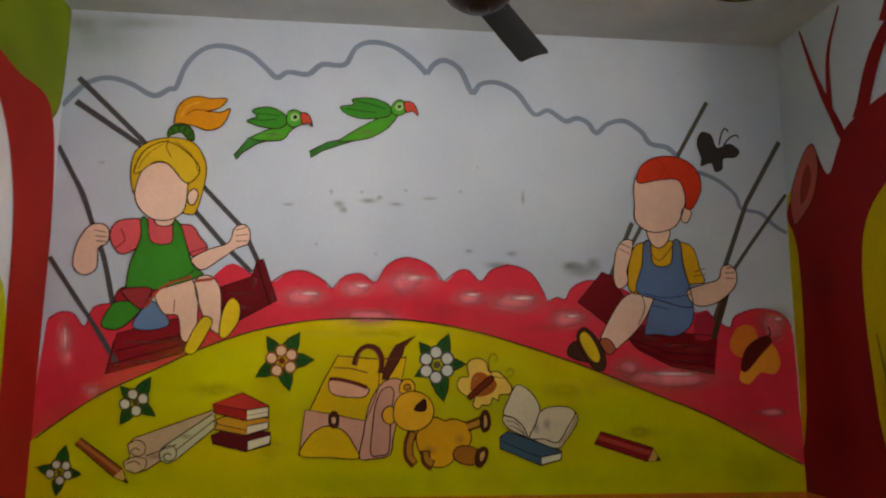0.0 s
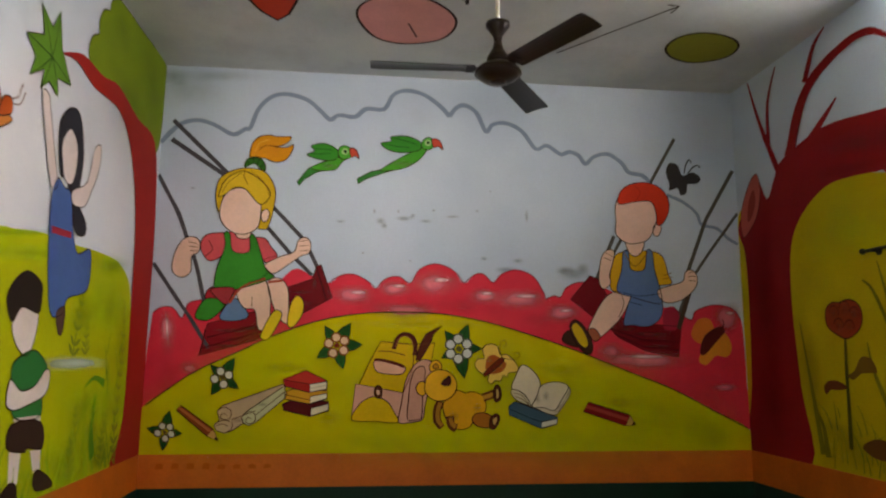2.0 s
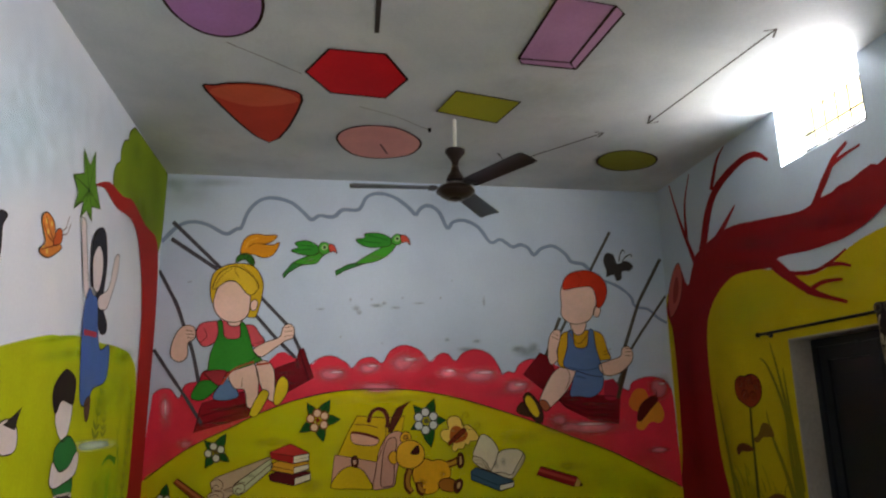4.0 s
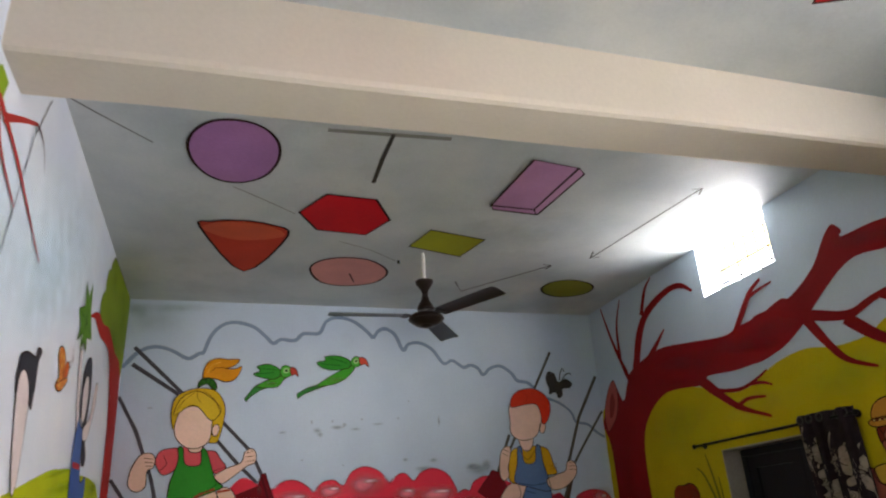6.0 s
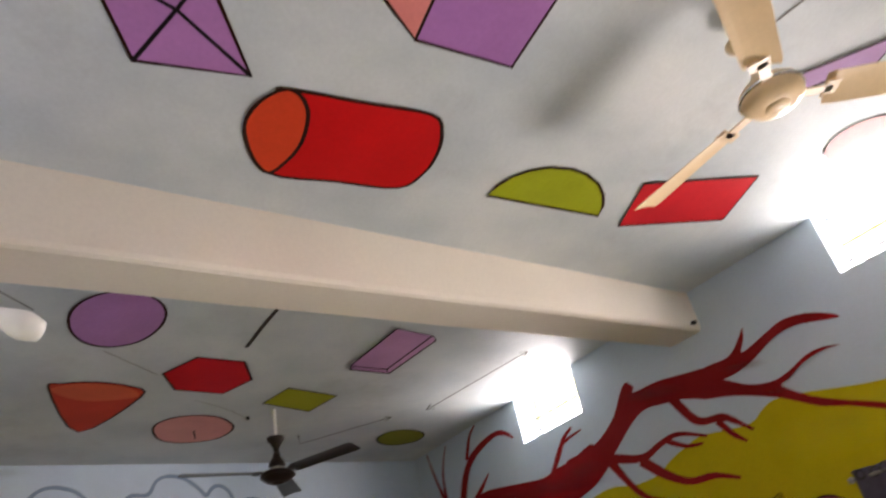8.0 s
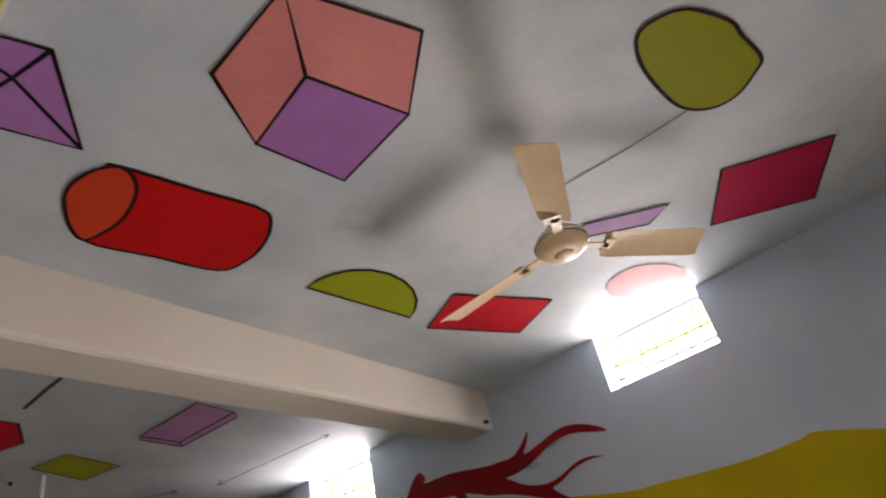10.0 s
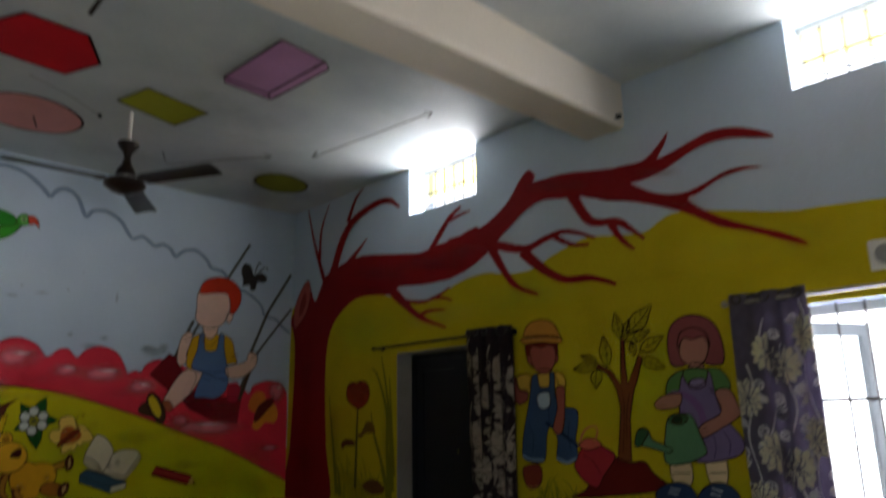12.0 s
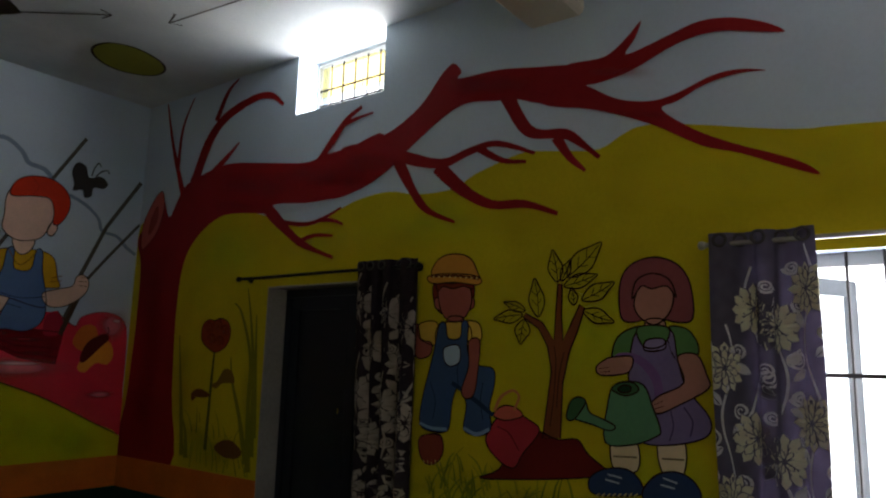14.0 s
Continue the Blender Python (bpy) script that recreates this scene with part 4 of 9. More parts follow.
shape(m, "vein", "0e3412", 9.48, "s.003", [(.182, 1.104),(.196, 1.115)])
shape(m, "vein", "0e3412", 9.52, "s.003", [(.199, 1.102),(.212, 1.088)])
shape(m, "vein", "0e3412", 9.56, "s.003", [(.199, 1.102),(.212, 1.114)])
shape(m, "petal_edge", "4a4420", 10.0, "f", [(.147, 1.141),(.145, 1.129),(.137, 1.121),(.126, 1.118),(.114, 1.121),(.105, 1.13),(.1, 1.142),(.102, 1.153),(.11, 1.162),(.122, 1.165),(.134, 1.162),(.143, 1.153)])
shape(m, "petal_edge", "4a4420", 10.04, "f", [(.188, 1.136),(.186, 1.124),(.178, 1.116),(.167, 1.113),(.155, 1.116),(.146, 1.125),(.142, 1.136),(.144, 1.148),(.152, 1.157),(.163, 1.16),(.175, 1.157),(.184, 1.148)])
shape(m, "petal_edge", "4a4420", 10.08, "f", [(.124, 1.103),(.122, 1.091),(.114, 1.082),(.103, 1.079),(.091, 1.083),(.082, 1.091),(.078, 1.103),(.08, 1.115),(.087, 1.123),(.099, 1.126),(.111, 1.123),(.12, 1.114)])
shape(m, "petal_edge", "4a4420", 10.12, "f", [(.167, 1.073),(.165, 1.061),(.157, 1.053),(.146, 1.05),(.134, 1.053),(.125, 1.062),(.121, 1.074),(.123, 1.085),(.131, 1.094),(.142, 1.097),(.154, 1.094),(.163, 1.085)])
shape(m, "petal_edge", "4a4420", 10.16, "f", [(.199, 1.097),(.197, 1.085),(.189, 1.077),(.177, 1.074),(.165, 1.077),(.156, 1.086),(.152, 1.097),(.154, 1.109),(.162, 1.118),(.173, 1.121),(.185, 1.118),(.195, 1.109)])
shape(m, "petal", "c8c6b8", 10.8, "f", [(.14, 1.141),(.138, 1.133),(.133, 1.127),(.125, 1.125),(.117, 1.128),(.111, 1.133),(.108, 1.141),(.109, 1.149),(.115, 1.155),(.122, 1.157),(.13, 1.155),(.137, 1.149)])
shape(m, "petal", "c8c6b8", 10.84, "f", [(.181, 1.136),(.179, 1.128),(.174, 1.122),(.166, 1.12),(.158, 1.122),(.152, 1.128),(.149, 1.136),(.151, 1.144),(.156, 1.15),(.164, 1.152),(.172, 1.15),(.178, 1.144)])
shape(m, "petal", "c8c6b8", 10.88, "f", [(.117, 1.103),(.115, 1.095),(.11, 1.089),(.102, 1.087),(.094, 1.089),(.088, 1.095),(.085, 1.103),(.086, 1.111),(.092, 1.117),(.099, 1.119),(.107, 1.117),(.114, 1.111)])
shape(m, "petal", "c8c6b8", 10.92, "f", [(.16, 1.073),(.158, 1.065),(.153, 1.06),(.145, 1.057),(.137, 1.06),(.131, 1.066),(.128, 1.074),(.13, 1.081),(.135, 1.087),(.143, 1.089),(.151, 1.087),(.157, 1.081)])
shape(m, "petal", "c8c6b8", 10.96, "f", [(.191, 1.097),(.19, 1.089),(.185, 1.083),(.177, 1.081),(.169, 1.084),(.162, 1.089),(.16, 1.097),(.161, 1.105),(.166, 1.111),(.174, 1.113),(.182, 1.111),(.188, 1.105)])
shape(m, "centre", "5c4a20", 11.6, "f", [(.15, 1.107),(.149, 1.102),(.145, 1.098),(.14, 1.096),(.134, 1.098),(.13, 1.102),(.128, 1.107),(.129, 1.113),(.132, 1.117),(.138, 1.118),(.143, 1.117),(.148, 1.113)])
m = mural("flower", "N", "pink-white painted flower with dark green leaves", "wall painting")
shape(m, "leaf", "1e5a20", 8.04, "po", [(1.122, 1.622),(1.154, 1.639),(1.165, 1.68),(1.167, 1.737),(1.118, 1.708),(1.088, 1.679),(1.089, 1.642)])
shape(m, "vein", "0e3412", 8.68, "s.004", [(1.112, 1.642),(1.159, 1.724)])
shape(m, "vein", "0e3412", 8.72, "s.003", [(1.123, 1.663),(1.152, 1.671)])
shape(m, "vein", "0e3412", 8.76, "s.003", [(1.123, 1.663),(1.116, 1.693)])
shape(m, "vein", "0e3412", 8.8, "s.003", [(1.137, 1.686),(1.166, 1.694)])
shape(m, "vein", "0e3412", 8.84, "s.003", [(1.137, 1.686),(1.13, 1.716)])
shape(m, "leaf", "1e5a20", 8.28, "po", [(1.085, 1.636),(1.083, 1.668),(1.056, 1.693),(1.013, 1.717),(1.018, 1.668),(1.03, 1.633),(1.058, 1.619)])
shape(m, "vein", "0e3412", 8.92, "s.004", [(1.066, 1.637),(1.02, 1.706)])
shape(m, "vein", "0e3412", 8.96, "s.003", [(1.054, 1.654),(1.059, 1.679)])
shape(m, "vein", "0e3412", 9.0, "s.003", [(1.054, 1.654),(1.029, 1.66)])
shape(m, "vein", "0e3412", 9.04, "s.003", [(1.042, 1.673),(1.046, 1.699)])
shape(m, "vein", "0e3412", 9.08, "s.003", [(1.042, 1.673),(1.016, 1.68)])
shape(m, "leaf", "1e5a20", 8.52, "po", [(1.123, 1.585),(1.154, 1.568),(1.193, 1.58),(1.24, 1.608),(1.189, 1.633),(1.149, 1.641),(1.12, 1.622)])
shape(m, "vein", "0e3412", 9.16, "s.004", [(1.133, 1.604),(1.224, 1.608)])
shape(m, "vein", "0e3412", 9.2, "s.003", [(1.156, 1.605),(1.179, 1.586)])
shape(m, "vein", "0e3412", 9.24, "s.003", [(1.156, 1.605),(1.176, 1.626)])
shape(m, "vein", "0e3412", 9.28, "s.003", [(1.182, 1.606),(1.205, 1.587)])
shape(m, "vein", "0e3412", 9.32, "s.003", [(1.182, 1.606),(1.202, 1.627)])
shape(m, "leaf", "1e5a20", 8.76, "po", [(1.081, 1.567),(1.073, 1.534),(1.093, 1.5),(1.13, 1.462),(1.141, 1.513),(1.139, 1.552),(1.114, 1.576)])
shape(m, "vein", "0e3412", 9.4, "s.004", [(1.101, 1.56),(1.126, 1.476)])
shape(m, "vein", "0e3412", 9.44, "s.003", [(1.107, 1.539),(1.095, 1.514)])
shape(m, "vein", "0e3412", 9.48, "s.003", [(1.107, 1.539),(1.131, 1.524)])
shape(m, "vein", "0e3412", 9.52, "s.003", [(1.114, 1.515),(1.102, 1.491)])
shape(m, "vein", "0e3412", 9.56, "s.003", [(1.114, 1.515),(1.139, 1.5)])
shape(m, "leaf", "1e5a20", 9.0, "po", [(1.052, 1.6),(1.019, 1.599),(.994, 1.571),(.97, 1.526),(1.022, 1.529),(1.058, 1.541),(1.072, 1.571)])
shape(m, "vein", "0e3412", 9.64, "s.004", [(1.053, 1.579),(.982, 1.534)])
shape(m, "vein", "0e3412", 9.68, "s.003", [(1.035, 1.568),(1.007, 1.573)])
shape(m, "vein", "0e3412", 9.72, "s.003", [(1.035, 1.568),(1.029, 1.541)])
shape(m, "vein", "0e3412", 9.76, "s.003", [(1.015, 1.555),(.988, 1.56)])
shape(m, "vein", "0e3412", 9.8, "s.003", [(1.015, 1.555),(1.009, 1.528)])
shape(m, "petal_edge", "8a4a1c", 10.24, "f", [(1.114, 1.65),(1.111, 1.634),(1.1, 1.623),(1.085, 1.619),(1.069, 1.623),(1.058, 1.634),(1.053, 1.649),(1.057, 1.665),(1.067, 1.676),(1.082, 1.68),(1.098, 1.676),(1.109, 1.665)])
shape(m, "petal_edge", "8a4a1c", 10.28, "f", [(1.162, 1.632),(1.158, 1.616),(1.148, 1.605),(1.133, 1.601),(1.117, 1.605),(1.106, 1.616),(1.101, 1.631),(1.104, 1.647),(1.115, 1.658),(1.13, 1.662),(1.146, 1.658),(1.157, 1.647)])
shape(m, "petal_edge", "8a4a1c", 10.32, "f", [(1.159, 1.574),(1.155, 1.558),(1.145, 1.547),(1.13, 1.543),(1.114, 1.547),(1.103, 1.558),(1.098, 1.573),(1.102, 1.589),(1.112, 1.6),(1.127, 1.604),(1.143, 1.6),(1.154, 1.589)])
shape(m, "petal_edge", "8a4a1c", 10.36, "f", [(1.097, 1.558),(1.094, 1.542),(1.083, 1.531),(1.068, 1.527),(1.053, 1.531),(1.041, 1.542),(1.036, 1.557),(1.04, 1.573),(1.05, 1.584),(1.065, 1.588),(1.081, 1.584),(1.092, 1.573)])
shape(m, "petal_edge", "8a4a1c", 10.4, "f", [(1.071, 1.615),(1.068, 1.6),(1.057, 1.589),(1.042, 1.584),(1.027, 1.588),(1.015, 1.6),(1.01, 1.615),(1.014, 1.63),(1.025, 1.641),(1.039, 1.646),(1.055, 1.641),(1.066, 1.63)])
shape(m, "petal", "e4c0a4", 11.04, "f", [(1.106, 1.649),(1.103, 1.638),(1.095, 1.631),(1.085, 1.627),(1.073, 1.63),(1.065, 1.638),(1.062, 1.649),(1.064, 1.66),(1.072, 1.668),(1.083, 1.671),(1.094, 1.668),(1.102, 1.661)])
shape(m, "petal", "e4c0a4", 11.08, "f", [(1.153, 1.631),(1.151, 1.62),(1.143, 1.612),(1.132, 1.609),(1.121, 1.612),(1.113, 1.62),(1.109, 1.631),(1.112, 1.642),(1.12, 1.65),(1.13, 1.653),(1.142, 1.65),(1.15, 1.642)])
shape(m, "petal", "e4c0a4", 11.12, "f", [(1.15, 1.574),(1.148, 1.563),(1.14, 1.555),(1.129, 1.552),(1.118, 1.555),(1.11, 1.563),(1.107, 1.574),(1.109, 1.584),(1.117, 1.592),(1.128, 1.596),(1.139, 1.593),(1.147, 1.585)])
shape(m, "petal", "e4c0a4", 11.16, "f", [(1.088, 1.558),(1.086, 1.547),(1.078, 1.539),(1.068, 1.536),(1.057, 1.539),(1.048, 1.547),(1.045, 1.558),(1.048, 1.568),(1.055, 1.576),(1.066, 1.58),(1.077, 1.576),(1.085, 1.569)])
shape(m, "petal", "e4c0a4", 11.2, "f", [(1.063, 1.615),(1.06, 1.604),(1.053, 1.596),(1.042, 1.593),(1.031, 1.596),(1.023, 1.604),(1.019, 1.615),(1.022, 1.626),(1.029, 1.634),(1.04, 1.637),(1.051, 1.634),(1.059, 1.626)])
shape(m, "centre", "7c2c18", 11.84, "f", [(1.104, 1.602),(1.102, 1.595),(1.096, 1.589),(1.089, 1.587),(1.081, 1.589),(1.075, 1.594),(1.073, 1.602),(1.075, 1.61),(1.08, 1.615),(1.088, 1.618),(1.095, 1.616),(1.101, 1.61)])
m = mural("flower", "N", "white painted flower with dark green leaves", "wall painting")
shape(m, "leaf", "1e5a20", 8.04, "po", [(1.848, 1.615),(1.878, 1.638),(1.882, 1.681),(1.874, 1.739),(1.829, 1.7),(1.804, 1.665),(1.812, 1.628)])
shape(m, "vein", "0e3412", 8.68, "s.004", [(1.834, 1.633),(1.868, 1.724)])
shape(m, "vein", "0e3412", 8.72, "s.003", [(1.843, 1.656),(1.871, 1.67)])
shape(m, "vein", "0e3412", 8.76, "s.003", [(1.843, 1.656),(1.83, 1.684)])
shape(m, "vein", "0e3412", 8.8, "s.003", [(1.852, 1.682),(1.881, 1.696)])
shape(m, "vein", "0e3412", 8.84, "s.003", [(1.852, 1.682),(1.84, 1.71)])
shape(m, "leaf", "1e5a20", 8.28, "po", [(1.812, 1.623),(1.807, 1.655),(1.777, 1.677),(1.729, 1.697),(1.739, 1.648),(1.754, 1.613),(1.785, 1.602)])
shape(m, "vein", "0e3412", 8.92, "s.004", [(1.791, 1.621),(1.738, 1.686)])
shape(m, "vein", "0e3412", 8.96, "s.003", [(1.778, 1.637),(1.78, 1.664)])
shape(m, "vein", "0e3412", 9.0, "s.003", [(1.778, 1.637),(1.751, 1.641)])
shape(m, "vein", "0e3412", 9.04, "s.003", [(1.763, 1.656),(1.765, 1.683)])
shape(m, "vein", "0e3412", 9.08, "s.003", [(1.763, 1.656),(1.736, 1.66)])
shape(m, "leaf", "1e5a20", 8.52, "po", [(1.849, 1.572),(1.878, 1.556),(1.914, 1.567),(1.96, 1.592),(1.913, 1.615),(1.876, 1.623),(1.848, 1.606)])
shape(m, "vein", "0e3412", 9.16, "s.004", [(1.86, 1.589),(1.945, 1.591)])
shape(m, "vein", "0e3412", 9.2, "s.003", [(1.881, 1.59),(1.902, 1.572)])
shape(m, "vein", "0e3412", 9.24, "s.003", [(1.881, 1.59),(1.901, 1.609)])
shape(m, "vein", "0e3412", 9.28, "s.003", [(1.905, 1.59),(1.926, 1.572)])
shape(m, "vein", "0e3412", 9.32, "s.003", [(1.905, 1.59),(1.925, 1.609)])
shape(m, "leaf", "1e5a20", 8.76, "po", [(1.804, 1.545),(1.789, 1.507),(1.81, 1.463),(1.851, 1.413),(1.872, 1.475),(1.875, 1.522),(1.847, 1.553)])
shape(m, "vein", "0e3412", 9.4, "s.004", [(1.828, 1.535),(1.848, 1.431)])
shape(m, "vein", "0e3412", 9.44, "s.003", [(1.833, 1.509),(1.814, 1.481)])
shape(m, "vein", "0e3412", 9.48, "s.003", [(1.833, 1.509),(1.861, 1.489)])
shape(m, "vein", "0e3412", 9.52, "s.003", [(1.839, 1.48),(1.82, 1.451)])
shape(m, "vein", "0e3412", 9.56, "s.003", [(1.839, 1.48),(1.867, 1.459)])
shape(m, "leaf", "1e5a20", 9.0, "po", [(1.787, 1.589),(1.758, 1.59),(1.734, 1.568),(1.71, 1.532),(1.754, 1.531),(1.786, 1.539),(1.801, 1.563)])
shape(m, "vein", "0e3412", 9.64, "s.004", [(1.785, 1.571),(1.721, 1.537)])
shape(m, "vein", "0e3412", 9.68, "s.003", [(1.769, 1.563),(1.746, 1.569)])
shape(m, "vein", "0e3412", 9.72, "s.003", [(1.769, 1.563),(1.762, 1.541)])
shape(m, "vein", "0e3412", 9.76, "s.003", [(1.751, 1.553),(1.728, 1.559)])
shape(m, "vein", "0e3412", 9.8, "s.003", [(1.751, 1.553),(1.743, 1.531)])
shape(m, "petal_edge", "4c5040", 10.24, "f", [(1.846, 1.647),(1.842, 1.63),(1.829, 1.618),(1.812, 1.613),(1.794, 1.617),(1.782, 1.63),(1.777, 1.647),(1.782, 1.664),(1.794, 1.676),(1.811, 1.681),(1.829, 1.677),(1.842, 1.664)])
shape(m, "petal_edge", "4c5040", 10.28, "f", [(1.901, 1.618),(1.897, 1.601),(1.884, 1.589),(1.867, 1.584),(1.849, 1.588),(1.837, 1.601),(1.832, 1.618),(1.836, 1.635),(1.849, 1.647),(1.866, 1.652),(1.884, 1.648),(1.896, 1.635)])
shape(m, "petal_edge", "4c5040", 10.32, "f", [(1.901, 1.562),(1.897, 1.545),(1.884, 1.533),(1.867, 1.528),(1.85, 1.532),(1.837, 1.545),(1.832, 1.562),(1.837, 1.579),(1.849, 1.591),(1.867, 1.596),(1.884, 1.591),(1.897, 1.579)])
shape(m, "petal_edge", "4c5040", 10.36, "f", [(1.847, 1.53),(1.843, 1.513),(1.83, 1.5),(1.813, 1.496),(1.796, 1.5),(1.783, 1.513),(1.778, 1.529),(1.783, 1.546),(1.795, 1.559),(1.812, 1.563),(1.83, 1.559),(1.842, 1.546)])
shape(m, "petal_edge", "4c5040", 10.4, "f", [(1.801, 1.559),(1.796, 1.542),(1.784, 1.529),(1.767, 1.525),(1.749, 1.529),(1.737, 1.542),(1.732, 1.558),(1.736, 1.575),(1.749, 1.588),(1.766, 1.592),(1.783, 1.588),(1.796, 1.576)])
shape(m, "petal_edge", "4c5040", 10.44, "f", [(1.8, 1.615),(1.796, 1.598),(1.783, 1.585),(1.766, 1.581),(1.749, 1.585),(1.736, 1.598),(1.731, 1.614),(1.736, 1.631),(1.748, 1.644),(1.765, 1.649),(1.783, 1.644),(1.795, 1.632)])
shape(m, "petal", "d0d2cc", 11.08, "f", [(1.837, 1.647),(1.834, 1.635),(1.824, 1.626),(1.812, 1.622),(1.799, 1.625),(1.79, 1.635),(1.787, 1.647),(1.79, 1.659),(1.799, 1.668),(1.811, 1.672),(1.824, 1.669),(1.833, 1.66)])
shape(m, "petal", "d0d2cc", 11.12, "f", [(1.892, 1.618),(1.888, 1.606),(1.879, 1.597),(1.867, 1.593),(1.854, 1.596),(1.845, 1.605),(1.841, 1.618),(1.844, 1.63),(1.854, 1.639),(1.866, 1.643),(1.879, 1.639),(1.888, 1.63)])
shape(m, "petal", "d0d2cc", 11.16, "f", [(1.892, 1.562),(1.889, 1.55),(1.879, 1.54),(1.867, 1.537),(1.854, 1.54),(1.845, 1.549),(1.842, 1.562),(1.845, 1.574),(1.854, 1.583),(1.867, 1.586),(1.879, 1.583),(1.889, 1.574)])
shape(m, "petal", "d0d2cc", 11.2, "f", [(1.838, 1.53),(1.834, 1.517),(1.825, 1.508),(1.813, 1.505),(1.8, 1.508),(1.791, 1.517),(1.788, 1.529),(1.791, 1.542),(1.8, 1.551),(1.812, 1.554),(1.825, 1.551),(1.834, 1.542)])
shape(m, "petal", "d0d2cc", 11.24, "f", [(1.791, 1.559),(1.788, 1.546),(1.779, 1.537),(1.767, 1.534),(1.754, 1.537),(1.745, 1.546),(1.741, 1.558),(1.745, 1.571),(1.754, 1.58),(1.766, 1.583),(1.779, 1.58),(1.788, 1.571)])
shape(m, "petal", "d0d2cc", 11.28, "f", [(1.791, 1.615),(1.788, 1.602),(1.778, 1.593),(1.766, 1.59),(1.754, 1.593),(1.744, 1.602),(1.741, 1.614),(1.744, 1.627),(1.753, 1.636),(1.765, 1.639),(1.778, 1.636),(1.787, 1.627)])
shape(m, "centre", "5c5a30", 11.92, "f", [(1.835, 1.588),(1.833, 1.579),(1.827, 1.573),(1.818, 1.571),(1.809, 1.573),(1.802, 1.579),(1.8, 1.588),(1.802, 1.597),(1.808, 1.603),(1.817, 1.606),(1.826, 1.603),(1.833, 1.597)])
m = mural("butterfly", "N", "orange and cream painted butterfly on the hill", "wall painting")
shape(m, "wing", "e6c05a", 8.04, "fo", [(1.914, 1.501),(1.933, 1.53),(1.97, 1.534),(1.962, 1.575),(1.974, 1.608),(2.016, 1.621),(2.054, 1.604),(2.071, 1.555),(2.109, 1.559),(2.151, 1.525),(2.18, 1.482),(2.168, 1.453),(2.121, 1.447),(2.113, 1.42),(2.087, 1.432),(2.073, 1.4),(2.037, 1.4),(2.016, 1.38),(1.991, 1.4),(1.999, 1.44),(1.962, 1.44),(1.924, 1.469)])
shape(m, "wing_patch", "b0581e", 8.68, "f", [(1.979, 1.493),(1.991, 1.538),(2.029, 1.555),(2.075, 1.53),(2.107, 1.502),(2.088, 1.461),(2.05, 1.444),(2.008, 1.44),(1.983, 1.461)])
blobs(m, "wing_spot", "^e6a03a", 9.12, [(2.004, 1.522, .021, .0, .0, .016),(2.075, 1.486, .019, .0, .0, .016),(2.029, 1.461, .017, .0, .0, .014)])
shape(m, "body", "7c2c14", 10.16, "fo", [(1.966, 1.436),(1.983, 1.461),(2.058, 1.526),(2.079, 1.539),(2.092, 1.522),(2.071, 1.498),(1.999, 1.44),(1.975, 1.424)])
shape(m, "ring", "4a160c", 10.8, "s.003", [(1.991, 1.461),(2.008, 1.44)])
shape(m, "ring", "4a160c", 10.84, "s.003", [(2.012, 1.479),(2.029, 1.459)])
shape(m, "ring", "4a160c", 10.88, "s.003", [(2.033, 1.498),(2.05, 1.477)])
shape(m, "feeler", "5c2c18", 9.32, "s.004", [(2.079, 1.543),(2.067, 1.592),(2.076, 1.633),(2.097, 1.642),(2.109, 1.625),(2.101, 1.605),(2.088, 1.613)])
shape(m, "feeler", "5c2c18", 9.36, "s.004", [(2.092, 1.534),(2.138, 1.527),(2.177, 1.535),(2.189, 1.556),(2.177, 1.572),(2.156, 1.564),(2.16, 1.549)])
m = mural("pencil", "N", "reddish-brown painted pencil lying on the hill", "wall painting")
shape(m, "barrel", "8c4220", 8.04, "po", [(.193, 1.231),(.218, 1.256),(.405, 1.123),(.401, 1.082),(.37, 1.086)])
shape(m, "facet", "b4683a", 8.68, "p", [(.204, 1.239),(.215, 1.248),(.402, 1.112),(.396, 1.097)])
shape(m, "tip", "c89858", 9.12, "po", [(.405, 1.123),(.439, 1.055),(.37, 1.086)])
shape(m, "lead", "3a2418", 9.76, "p", [(.423, 1.082),(.439, 1.055),(.41, 1.066)])
m = mural("pencil", "N", "dark red painted pencil lying on the hill", "wall painting")
shape(m, "barrel", "8a1a20", 8.04, "po", [(2.578, 1.219),(2.613, 1.275),(2.873, 1.197),(2.842, 1.133)])
shape(m, "facet", "b03a34", 8.68, "p", [(2.595, 1.24),(2.604, 1.259),(2.864, 1.181),(2.855, 1.16)])
shape(m, "tip", "c09458", 9.12, "po", [(2.873, 1.197),(2.908, 1.138),(2.842, 1.133)])
shape(m, "lead", "3a1c14", 9.76, "p", [(2.895, 1.162),(2.908, 1.138),(2.882, 1.136)])
m = mural("paper_rolls", "N", "two pale painted rolls of paper on the hill", "wall painting")
shape(m, "roll", "c4a886", 8.04, "po", [(.42, 1.226),(.449, 1.255),(.785, 1.377),(.802, 1.353),(.637, 1.202),(.512, 1.115),(.464, 1.1),(.421, 1.116),(.407, 1.146),(.436, 1.173)])
shape(m, "roll", "c2c49a", 9.08, "po", [(.571, 1.21),(.596, 1.229),(.786, 1.361),(.808, 1.322),(.801, 1.298),(.639, 1.16),(.602, 1.141),(.57, 1.156),(.561, 1.183)])
shape(m, "curl", "5c3a24", 9.52, "s.005", [(.42, 1.226),(.461, 1.245),(.497, 1.226),(.496, 1.187),(.462, 1.176),(.438, 1.192),(.456, 1.211),(.476, 1.199)])
